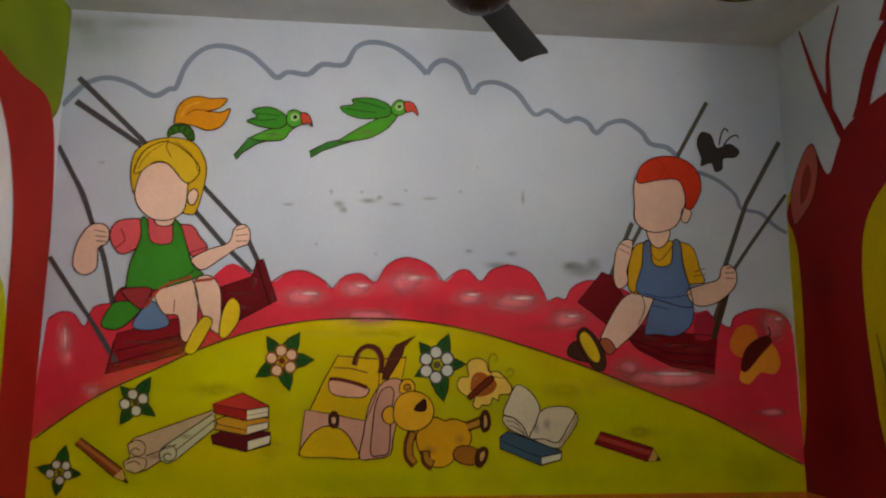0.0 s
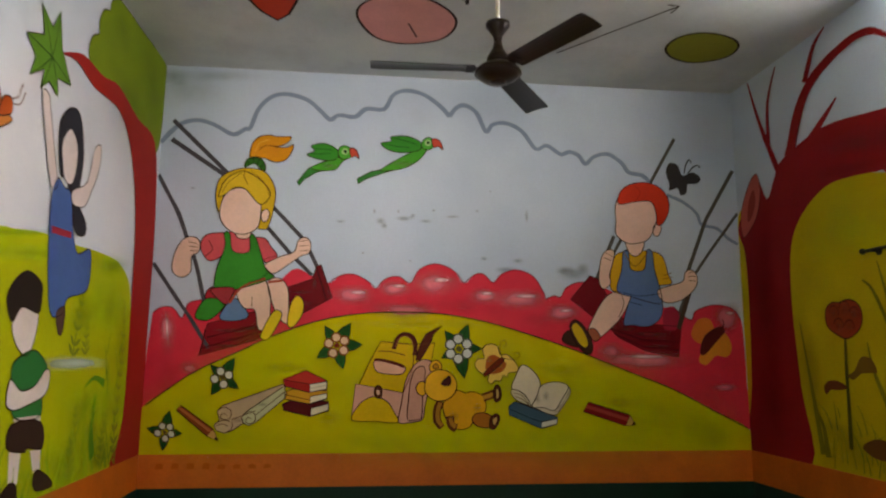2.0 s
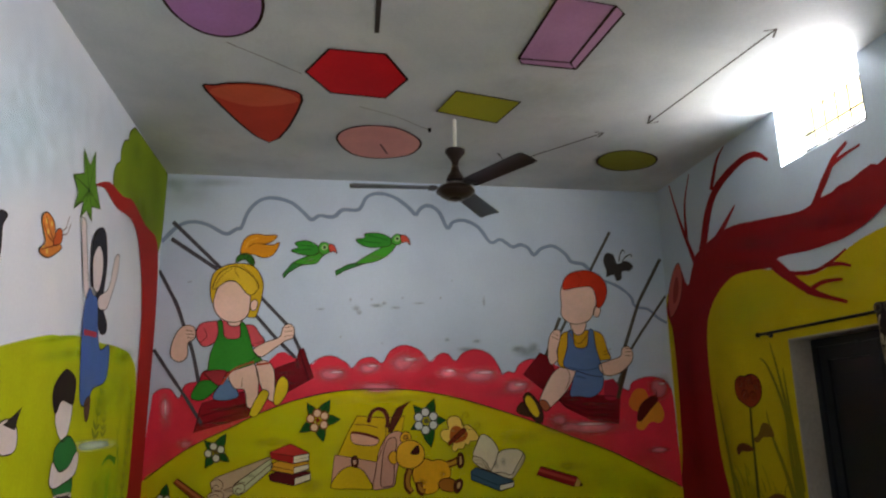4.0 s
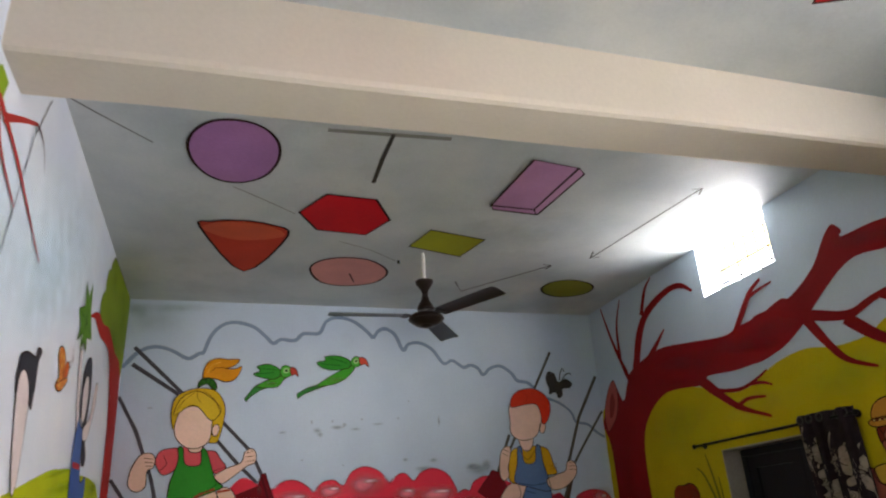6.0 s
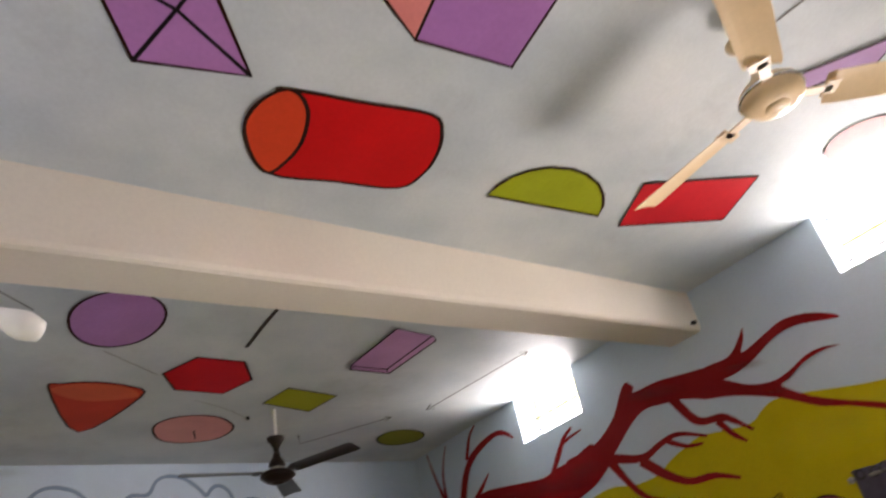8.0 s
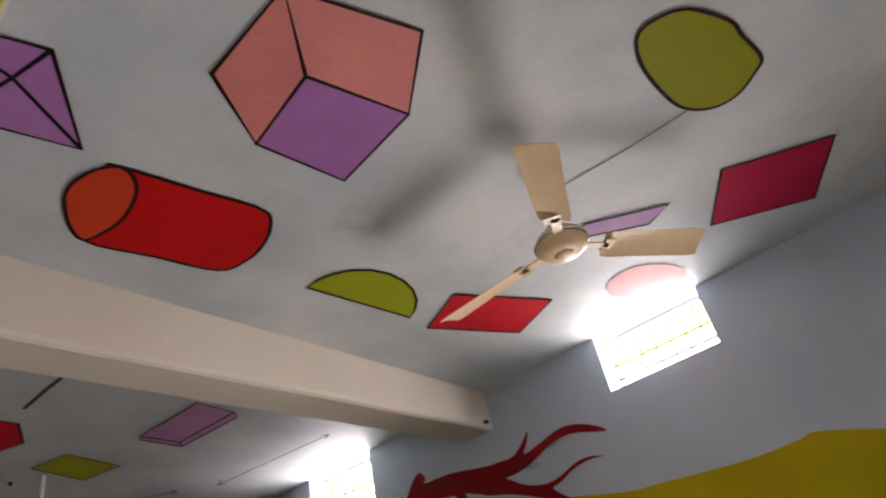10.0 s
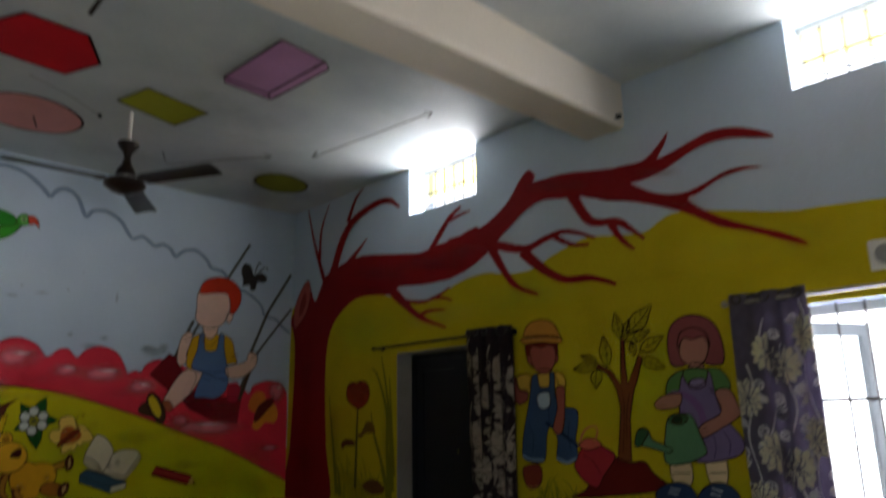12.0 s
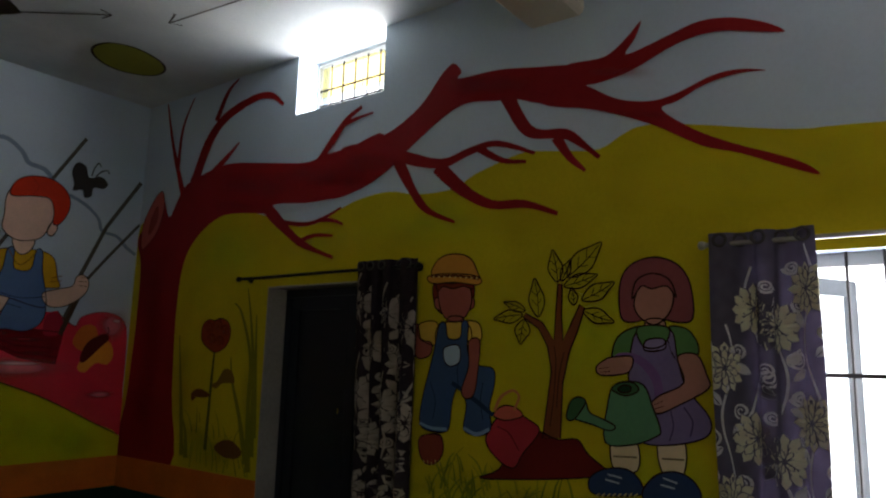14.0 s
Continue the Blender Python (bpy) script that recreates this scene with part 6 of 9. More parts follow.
shape(m, "a", "a05648", 10.44, "fo", [(-2.701, 1.709),(-2.756, 1.715),(-2.752, 1.603),(-2.732, 1.491),(-2.687, 1.473),(-2.669, 1.509),(-2.703, 1.607)])
shape(m, "a", "20304c", 10.08, "d.018", [(-2.618, 1.534),(-2.686, 1.499),(-2.828, 1.413)])
shape(m, "a", "7a94b0", 10.52, "s.014", [(-2.451, 1.356),(-2.515, 1.339),(-2.597, 1.34)])
shape(m, "a", "7a94b0", 10.56, "s.014", [(-2.683, 1.352),(-2.748, 1.331),(-2.81, 1.356)])
shape(m, "a", "1c2c48", 10.4, "s.004", [(-2.652, 1.519),(-2.644, 1.594),(-2.656, 1.622)])
shape(m, "a", "1c2c48", 10.44, "s.004", [(-2.501, 1.535),(-2.532, 1.454),(-2.52, 1.377)])
shape(m, "a", "1c2c48", 10.48, "s.004", [(-2.776, 1.54),(-2.765, 1.466),(-2.779, 1.389)])
shape(m, "a", "8a3c2c", 9.32, "fo", [(-2.446, 1.285),(-2.488, 1.31),(-2.564, 1.311),(-2.58, 1.248),(-2.547, 1.198),(-2.492, 1.187),(-2.456, 1.221)])
shape(m, "a", "d0b060", 10.36, "d.004", [(-2.478, 1.201),(-2.482, 1.183)])
shape(m, "a", "d0b060", 10.4, "d.004", [(-2.499, 1.201),(-2.503, 1.182)])
shape(m, "a", "d0b060", 10.44, "d.004", [(-2.52, 1.2),(-2.524, 1.182)])
shape(m, "a", "d0b060", 10.48, "d.004", [(-2.54, 1.208),(-2.544, 1.189)])
shape(m, "a", "d0b060", 10.52, "d.004", [(-2.561, 1.207),(-2.565, 1.189)])
m = mural("earth_mound", "E", "dark red painted mound of earth with a tipped red bucket", "wall painting")
shape(m, "mound", "6a1c18", 7.04, "fo", [(-2.768, 1.16),(-2.859, 1.205),(-2.932, 1.32),(-3.018, 1.367),(-3.115, 1.341),(-3.198, 1.348),(-3.244, 1.296),(-3.324, 1.241),(-3.284, 1.223),(-3.047, 1.187)])
shape(m, "bucket", "a83038", 8.08, "fo", [(-2.793, 1.309),(-2.841, 1.399),(-2.907, 1.448),(-2.978, 1.413),(-3.041, 1.368),(-2.967, 1.275),(-2.927, 1.217),(-2.861, 1.235)])
shape(m, "rim", "c8604c", 8.72, "fo", [(-2.828, 1.413),(-2.87, 1.452),(-2.93, 1.45),(-2.966, 1.422),(-2.931, 1.405),(-2.877, 1.396)])
shape(m, "handle", "c07a44", 9.16, "s.014", [(-2.834, 1.429),(-2.864, 1.487),(-2.918, 1.515),(-2.948, 1.491),(-2.925, 1.439)])
shape(m, "fold", "6a1820", 8.8, "s.005", [(-2.847, 1.369),(-2.902, 1.348),(-2.95, 1.283)])
m = mural("sapling", "E", "painted sapling with outlined leaves on bare branches", "wall painting")
shape(m, "trunk", "7c4426", 7.04, "po", [(-3.052, 1.34),(-3.074, 1.483),(-3.091, 1.596),(-3.074, 1.69),(-3.034, 1.761),(-2.963, 1.808),(-2.975, 1.823),(-3.051, 1.786),(-3.102, 1.715),(-3.11, 1.831),(-3.119, 1.937),(-3.138, 1.936),(-3.135, 1.805),(-3.141, 1.715),(-3.174, 1.775),(-3.212, 1.853),(-3.233, 1.838),(-3.201, 1.745),(-3.168, 1.671),(-3.14, 1.554),(-3.129, 1.347)])
shape(m, "bark_line", "4a2414", 7.68, "s.004", [(-3.085, 1.386),(-3.102, 1.508),(-3.11, 1.631),(-3.102, 1.693)])
shape(m, "bark_line", "4a2414", 7.72, "s.004", [(-3.113, 1.46),(-3.124, 1.582),(-3.146, 1.671)])
shape(m, "leaf", "aea216", 8.16, "fo", [(-3.033, 1.807),(-3.057, 1.847),(-3.059, 1.886),(-3.037, 1.929),(-3.015, 1.963),(-3.002, 1.927),(-2.989, 1.882),(-3.001, 1.844)])
shape(m, "vein", "3a3010", 8.8, "s.004", [(-3.033, 1.807),(-3.03, 1.885),(-3.017, 1.95)])
shape(m, "vein", "3a3010", 8.84, "d.003", [(-3.028, 1.853),(-3.046, 1.879)])
shape(m, "vein", "3a3010", 8.88, "d.003", [(-3.028, 1.853),(-3.004, 1.877)])
shape(m, "vein", "3a3010", 8.92, "d.003", [(-3.024, 1.892),(-3.042, 1.918)])
shape(m, "vein", "3a3010", 8.96, "d.003", [(-3.024, 1.892),(-2.999, 1.916)])
shape(m, "leaf", "aea216", 8.4, "fo", [(-2.963, 1.818),(-2.924, 1.836),(-2.888, 1.837),(-2.851, 1.82),(-2.822, 1.802),(-2.856, 1.793),(-2.898, 1.784),(-2.932, 1.793)])
shape(m, "vein", "3a3010", 9.04, "s.004", [(-2.963, 1.818),(-2.893, 1.814),(-2.833, 1.804)])
shape(m, "vein", "3a3010", 9.08, "d.003", [(-2.921, 1.814),(-2.896, 1.827)])
shape(m, "vein", "3a3010", 9.12, "d.003", [(-2.921, 1.814),(-2.902, 1.795)])
shape(m, "vein", "3a3010", 9.16, "d.003", [(-2.886, 1.81),(-2.86, 1.823)])
shape(m, "vein", "3a3010", 9.2, "d.003", [(-2.886, 1.81),(-2.867, 1.791)])
shape(m, "leaf", "aea216", 8.64, "fo", [(-2.974, 1.834),(-2.956, 1.858),(-2.932, 1.871),(-2.898, 1.873),(-2.871, 1.873),(-2.89, 1.856),(-2.915, 1.836),(-2.942, 1.829)])
shape(m, "vein", "3a3010", 9.28, "s.004", [(-2.974, 1.834),(-2.925, 1.856),(-2.879, 1.87)])
shape(m, "vein", "3a3010", 9.32, "d.003", [(-2.944, 1.846),(-2.933, 1.862)])
shape(m, "vein", "3a3010", 9.36, "d.003", [(-2.944, 1.846),(-2.922, 1.841)])
shape(m, "vein", "3a3010", 9.4, "d.003", [(-2.918, 1.855),(-2.906, 1.873)])
shape(m, "vein", "3a3010", 9.44, "d.003", [(-2.918, 1.855),(-2.896, 1.851)])
shape(m, "leaf", "aea216", 8.88, "fo", [(-2.969, 1.798),(-2.937, 1.777),(-2.926, 1.753),(-2.939, 1.723),(-2.952, 1.699),(-2.972, 1.719),(-2.994, 1.744),(-2.992, 1.769)])
shape(m, "vein", "3a3010", 9.52, "s.004", [(-2.969, 1.798),(-2.957, 1.749),(-2.953, 1.707)])
shape(m, "vein", "3a3010", 9.56, "d.003", [(-2.964, 1.768),(-2.941, 1.755)])
shape(m, "vein", "3a3010", 9.6, "d.003", [(-2.964, 1.768),(-2.981, 1.749)])
shape(m, "vein", "3a3010", 9.64, "d.003", [(-2.96, 1.744),(-2.936, 1.731)])
shape(m, "vein", "3a3010", 9.68, "d.003", [(-2.96, 1.744),(-2.977, 1.725)])
shape(m, "leaf", "aea216", 9.12, "fo", [(-3.119, 1.942),(-3.138, 1.977),(-3.139, 2.009),(-3.117, 2.045),(-3.096, 2.073),(-3.086, 2.042),(-3.076, 2.004),(-3.088, 1.972)])
shape(m, "vein", "3a3010", 9.76, "s.004", [(-3.119, 1.942),(-3.112, 2.007),(-3.098, 2.062)])
shape(m, "vein", "3a3010", 9.8, "d.003", [(-3.112, 1.981),(-3.127, 2.003)])
shape(m, "vein", "3a3010", 9.84, "d.003", [(-3.112, 1.981),(-3.09, 2.0)])
shape(m, "vein", "3a3010", 9.88, "d.003", [(-3.106, 2.013),(-3.122, 2.036)])
shape(m, "vein", "3a3010", 9.92, "d.003", [(-3.106, 2.013),(-3.084, 2.033)])
shape(m, "leaf", "aea216", 9.36, "fo", [(-3.136, 1.946),(-3.16, 1.961),(-3.174, 1.98),(-3.176, 2.008),(-3.175, 2.031),(-3.157, 2.016),(-3.136, 1.997),(-3.13, 1.974)])
shape(m, "vein", "3a3010", 10.0, "s.004", [(-3.136, 1.946),(-3.158, 1.987),(-3.172, 2.024)])
shape(m, "vein", "3a3010", 10.04, "d.003", [(-3.147, 1.972),(-3.165, 1.98)])
shape(m, "vein", "3a3010", 10.08, "d.003", [(-3.147, 1.972),(-3.142, 1.99)])
shape(m, "vein", "3a3010", 10.12, "d.003", [(-3.157, 1.993),(-3.175, 2.001)])
shape(m, "vein", "3a3010", 10.16, "d.003", [(-3.157, 1.993),(-3.152, 2.011)])
shape(m, "leaf", "aea216", 9.6, "fo", [(-3.163, 1.96),(-3.225, 1.968),(-3.266, 1.994),(-3.29, 2.044),(-3.304, 2.087),(-3.258, 2.075),(-3.203, 2.055),(-3.173, 2.017)])
shape(m, "vein", "3a3010", 10.24, "s.004", [(-3.163, 1.96),(-3.239, 2.02),(-3.293, 2.077)])
shape(m, "vein", "3a3010", 10.28, "d.003", [(-3.206, 1.999),(-3.248, 2.001)])
shape(m, "vein", "3a3010", 10.32, "d.003", [(-3.206, 1.999),(-3.21, 2.038)])
shape(m, "vein", "3a3010", 10.36, "d.003", [(-3.242, 2.031),(-3.283, 2.032)])
shape(m, "vein", "3a3010", 10.4, "d.003", [(-3.242, 2.031),(-3.245, 2.069)])
shape(m, "leaf", "aea216", 9.84, "fo", [(-3.147, 1.925),(-3.19, 1.914),(-3.227, 1.919),(-3.262, 1.942),(-3.287, 1.964),(-3.252, 1.969),(-3.208, 1.971),(-3.175, 1.957)])
shape(m, "vein", "3a3010", 10.48, "s.004", [(-3.147, 1.925),(-3.219, 1.941),(-3.276, 1.961)])
shape(m, "vein", "3a3010", 10.52, "d.003", [(-3.19, 1.937),(-3.218, 1.928)])
shape(m, "vein", "3a3010", 10.56, "d.003", [(-3.19, 1.937),(-3.207, 1.959)])
shape(m, "vein", "3a3010", 10.6, "d.003", [(-3.225, 1.947),(-3.253, 1.937)])
shape(m, "vein", "3a3010", 10.64, "d.003", [(-3.225, 1.947),(-3.242, 1.969)])
shape(m, "leaf", "aea216", 10.08, "fo", [(-3.19, 1.849),(-3.203, 1.868),(-3.205, 1.886),(-3.192, 1.904),(-3.18, 1.919),(-3.172, 1.903),(-3.165, 1.882),(-3.172, 1.865)])
shape(m, "vein", "3a3010", 10.72, "s.004", [(-3.19, 1.849),(-3.187, 1.884),(-3.181, 1.913)])
shape(m, "vein", "3a3010", 10.76, "d.003", [(-3.187, 1.87),(-3.197, 1.882)])
shape(m, "vein", "3a3010", 10.8, "d.003", [(-3.187, 1.87),(-3.174, 1.88)])
shape(m, "vein", "3a3010", 10.84, "d.003", [(-3.185, 1.887),(-3.195, 1.9)])
shape(m, "vein", "3a3010", 10.88, "d.003", [(-3.185, 1.887),(-3.171, 1.897)])
shape(m, "leaf", "aea216", 10.32, "fo", [(-3.223, 1.868),(-3.269, 1.862),(-3.305, 1.872),(-3.333, 1.904),(-3.354, 1.931),(-3.318, 1.931),(-3.273, 1.927),(-3.243, 1.906)])
shape(m, "vein", "3a3010", 10.96, "s.004", [(-3.223, 1.868),(-3.291, 1.896),(-3.343, 1.926)])
shape(m, "vein", "3a3010", 11.0, "d.003", [(-3.263, 1.887),(-3.293, 1.881)])
shape(m, "vein", "3a3010", 11.04, "d.003", [(-3.263, 1.887),(-3.274, 1.914)])
shape(m, "vein", "3a3010", 11.08, "d.003", [(-3.296, 1.903),(-3.326, 1.896)])
shape(m, "vein", "3a3010", 11.12, "d.003", [(-3.296, 1.903),(-3.307, 1.929)])
shape(m, "leaf", "aea216", 10.56, "fo", [(-3.228, 1.828),(-3.251, 1.796),(-3.28, 1.779),(-3.32, 1.779),(-3.352, 1.782),(-3.33, 1.804),(-3.301, 1.83),(-3.268, 1.837)])
shape(m, "vein", "3a3010", 11.2, "s.004", [(-3.228, 1.828),(-3.289, 1.801),(-3.342, 1.786)])
shape(m, "vein", "3a3010", 11.24, "d.003", [(-3.266, 1.814),(-3.279, 1.791)])
shape(m, "vein", "3a3010", 11.28, "d.003", [(-3.266, 1.814),(-3.292, 1.822)])
shape(m, "vein", "3a3010", 11.32, "d.003", [(-3.297, 1.802),(-3.31, 1.78)])
shape(m, "vein", "3a3010", 11.36, "d.003", [(-3.297, 1.802),(-3.323, 1.81)])
m = mural("painted_girl_gardening", "E", "painted child in green and mauve with bobbed hair", "wall painting", True)
shape(m, "a", "8c4a4c", 7.04, "fo", [(-3.377, 1.801),(-3.374, 1.92),(-3.415, 1.991),(-3.503, 2.016),(-3.59, 1.984),(-3.633, 1.909),(-3.638, 1.792),(-3.58, 1.779),(-3.502, 1.799),(-3.426, 1.781)])
shape(m, "a", "b07a68", 8.08, "fo", [(-3.432, 1.87),(-3.457, 1.917),(-3.505, 1.928),(-3.561, 1.903),(-3.573, 1.861),(-3.553, 1.807),(-3.506, 1.771),(-3.459, 1.79),(-3.431, 1.828)])
shape(m, "a", "b07a68", 7.72, "fo", [(-3.474, 1.79),(-3.535, 1.789),(-3.534, 1.748),(-3.473, 1.748)])
shape(m, "a", "8c4a4c", 9.16, "fo", [(-3.422, 1.866),(-3.438, 1.932),(-3.497, 1.957),(-3.561, 1.93),(-3.582, 1.865),(-3.552, 1.908),(-3.495, 1.901),(-3.457, 1.912)])
shape(m, "a", "58824a", 8.0, "fo", [(-3.34, 1.65),(-3.361, 1.725),(-3.425, 1.762),(-3.468, 1.757),(-3.452, 1.675),(-3.374, 1.641)])
shape(m, "a", "58824a", 8.04, "fo", [(-3.548, 1.757),(-3.615, 1.756),(-3.653, 1.703),(-3.643, 1.659),(-3.572, 1.654)])
shape(m, "a", "dcc49c", 7.28, "fo", [(-3.335, 1.355),(-3.427, 1.358),(-3.43, 1.261),(-3.344, 1.252)])
shape(m, "a", "dcc49c", 7.32, "fo", [(-3.506, 1.365),(-3.595, 1.376),(-3.591, 1.266),(-3.521, 1.258)])
shape(m, "a", "6a5a3c", 7.96, "d.006", [(-3.339, 1.301),(-3.428, 1.305)])
shape(m, "a", "6a5a3c", 8.0, "d.006", [(-3.518, 1.31),(-3.593, 1.313)])
shape(m, "a", "7a6a92", 8.44, "fo", [(-3.439, 1.753),(-3.557, 1.757),(-3.581, 1.654),(-3.609, 1.554),(-3.683, 1.459),(-3.672, 1.396),(-3.568, 1.361),(-3.455, 1.356),(-3.414, 1.41),(-3.403, 1.591)])
shape(m, "a", "58824a", 9.08, "fo", [(-3.44, 1.762),(-3.552, 1.761),(-3.532, 1.698),(-3.462, 1.693)])
shape(m, "a", "8a7aa0", 9.42, "fo", [(-3.472, 1.716),(-3.533, 1.721),(-3.536, 1.685),(-3.467, 1.679)])
shape(m, "a", "7c5a8c", 9.56, "s.03", [(-3.314, 1.602),(-3.37, 1.655),(-3.442, 1.647),(-3.502, 1.585),(-3.514, 1.505)])
shape(m, "a", "b07a68", 9.8, "fo", [(-3.581, 1.658),(-3.647, 1.668),(-3.679, 1.6),(-3.682, 1.553),(-3.576, 1.491),(-3.508, 1.461),(-3.481, 1.486),(-3.514, 1.523),(-3.601, 1.571)])
shape(m, "a", "b07a68", 9.84, "fo", [(-3.35, 1.655),(-3.418, 1.656),(-3.408, 1.605),(-3.359, 1.59),(-3.293, 1.588),(-3.278, 1.616),(-3.314, 1.645)])
shape(m, "a", "6c3a2c", 10.48, "d.003", [(-3.289, 1.611),(-3.329, 1.617)])
shape(m, "a", "6c3a2c", 10.52, "d.003", [(-3.293, 1.597),(-3.334, 1.603)])
shape(m, "a", "6c3a2c", 10.56, "d.003", [(-3.495, 1.491),(-3.527, 1.506)])
shape(m, "a", "6c3a2c", 10.6, "d.003", [(-3.495, 1.476),(-3.531, 1.489)])
shape(m, "a", "5c8a64", 10.84, "fo", [(-3.31, 1.348),(-3.322, 1.482),(-3.343, 1.547),(-3.392, 1.568),(-3.459, 1.557),(-3.49, 1.482),(-3.516, 1.405),(-3.497, 1.381),(-3.417, 1.348)])
shape(m, "a", "3c6440", 11.48, "fo", [(-3.338, 1.538),(-3.368, 1.562),(-3.421, 1.564),(-3.44, 1.538),(-3.392, 1.517)])
shape(m, "a", "1e3c28", 11.92, "fo", [(-3.363, 1.539),(-3.383, 1.554),(-3.411, 1.55),(-3.406, 1.532),(-3.377, 1.528)])
shape(m, "a", "5c8a64", 11.96, "fo", [(-3.172, 1.431),(-3.199, 1.484),(-3.236, 1.486),(-3.251, 1.45),(-3.311, 1.426),(-3.351, 1.406),(-3.326, 1.39),(-3.256, 1.408)])
shape(m, "a", "3c6440", 12.6, "fo", [(-3.156, 1.425),(-3.172, 1.483),(-3.204, 1.504),(-3.236, 1.491),(-3.215, 1.452),(-3.183, 1.417)])
shape(m, "a", "4a3c60", 10.64, "s.005", [(-3.458, 1.48),(-3.484, 1.415),(-3.474, 1.366)])
shape(m, "a", "4a3c60", 10.68, "s.005", [(-3.598, 1.488),(-3.627, 1.443),(-3.617, 1.391)])
shape(m, "a", "4a3c60", 10.72, "s.004", [(-3.553, 1.473),(-3.561, 1.421),(-3.546, 1.372)])
shape(m, "a", "2c3e60", 9.56, "fo", [(-3.244, 1.205),(-3.289, 1.246),(-3.363, 1.263),(-3.415, 1.251),(-3.447, 1.211),(-3.442, 1.18),(-3.273, 1.159)])
shape(m, "a", "2c3e60", 10.0, "fo", [(-3.447, 1.194),(-3.494, 1.251),(-3.557, 1.271),(-3.613, 1.256),(-3.645, 1.215),(-3.627, 1.184),(-3.473, 1.155)])
shape(m, "a", "a8b0c0", 10.64, "d.006", [(-3.319, 1.236),(-3.372, 1.229)])
shape(m, "a", "a8b0c0", 10.68, "d.006", [(-3.309, 1.217),(-3.362, 1.21)])
shape(m, "a", "a8b0c0", 10.72, "d.006", [(-3.521, 1.246),(-3.569, 1.234)])
shape(m, "a", "a8b0c0", 10.76, "d.006", [(-3.511, 1.223),(-3.56, 1.216)])
shape(m, "a", "c8b070", 10.8, "d.005", [(-3.273, 1.155),(-3.286, 1.165)])
shape(m, "a", "c8b070", 10.84, "d.005", [(-3.295, 1.157),(-3.307, 1.168)])
shape(m, "a", "c8b070", 10.88, "d.005", [(-3.316, 1.16),(-3.328, 1.17)])
shape(m, "a", "c8b070", 10.92, "d.005", [(-3.336, 1.163),(-3.348, 1.173)])
shape(m, "a", "c8b070", 10.96, "d.005", [(-3.357, 1.165),(-3.369, 1.175)])
shape(m, "a", "c8b070", 11.0, "d.005", [(-3.377, 1.168),(-3.389, 1.178)])
shape(m, "a", "c8b070", 11.04, "d.005", [(-3.397, 1.17),(-3.409, 1.181)])
shape(m, "a", "c8b070", 11.08, "d.005", [(-3.417, 1.173),(-3.429, 1.183)])
shape(m, "a", "c8b070", 11.12, "d.005", [(-3.478, 1.155),(-3.489, 1.165)])
shape(m, "a", "c8b070", 11.16, "d.005", [(-3.497, 1.158),(-3.509, 1.168)])
shape(m, "a", "c8b070", 11.2, "d.005", [(-3.516, 1.16),(-3.528, 1.17)])
shape(m, "a", "c8b070", 11.24, "d.005", [(-3.535, 1.163),(-3.546, 1.173)])
shape(m, "a", "c8b070", 11.28, "d.005", [(-3.554, 1.165),(-3.565, 1.175)])
shape(m, "a", "c8b070", 11.32, "d.005", [(-3.572, 1.168),(-3.583, 1.178)])
shape(m, "a", "c8b070", 11.36, "d.005", [(-3.591, 1.17),(-3.602, 1.18)])
shape(m, "a", "c8b070", 11.4, "d.005", [(-3.609, 1.173),(-3.62, 1.183)])
m = mural("tulip", "E", "painted dark red bloom on a thick olive stem with curled leaves", "wall painting")
shape(m, "bloom", "983c20", 6.04, "fo", [(-.800, 1.745),(-.812, 1.802),(-.862, 1.83),(-.918, 1.826),(-.975, 1.836),(-1.038, 1.818),(-1.072, 1.768),(-1.062, 1.705),(-1.015, 1.662),(-.945, 1.642),(-.872, 1.668),(-.82, 1.70)])
for k, (c, r) in enumerate((((-.87, 1.775), .038), ((-.95, 1.79), .04), ((-1.02, 1.76), .036), ((-.90, 1.71), .036), ((-.98, 1.70), .034))):
    blobs(m, "petal_light", "~b8523a", 6.7 + 0.12 * k, [(c[0], c[1], r, 0, 0, r)])
    shape(m, "petal_line", "4a140e", 7.5 + 0.08 * k, "s.006", [(c[0] + r * math.cos(a), c[1] + r * math.sin(a)) for a in (0.2, 1.0, 1.9, 2.8, 3.6)])
shape(m, "stem", "5c5c1a", 5.16, "t.018,.034", [(-.938, 1.65),(-.930, 1.50),(-.925, 1.32),(-.918, 1.10)])
shape(m, "leaf", "785a1c", 5.2, "f", [(-.934, 1.46),(-.985, 1.485),(-1.04, 1.55),(-1.11, 1.54),(-1.14, 1.48),(-1.09, 1.475),(-1.03, 1.47),(-.975, 1.44)])
shape(m, "leaf", "6c3c1e", 5.24, "f", [(-.93, 1.40),(-.86, 1.43),(-.79, 1.43),(-.745, 1.40),(-.76, 1.36),(-.80, 1.385),(-.86, 1.385)])
shape(m, "leaf", "6c4420", 5.28, "f", [(-1.0, 1.12),(-1.06, 1.16),(-1.15, 1.17),(-1.24, 1.12),(-1.20, 1.08),(-1.08, 1.08)])
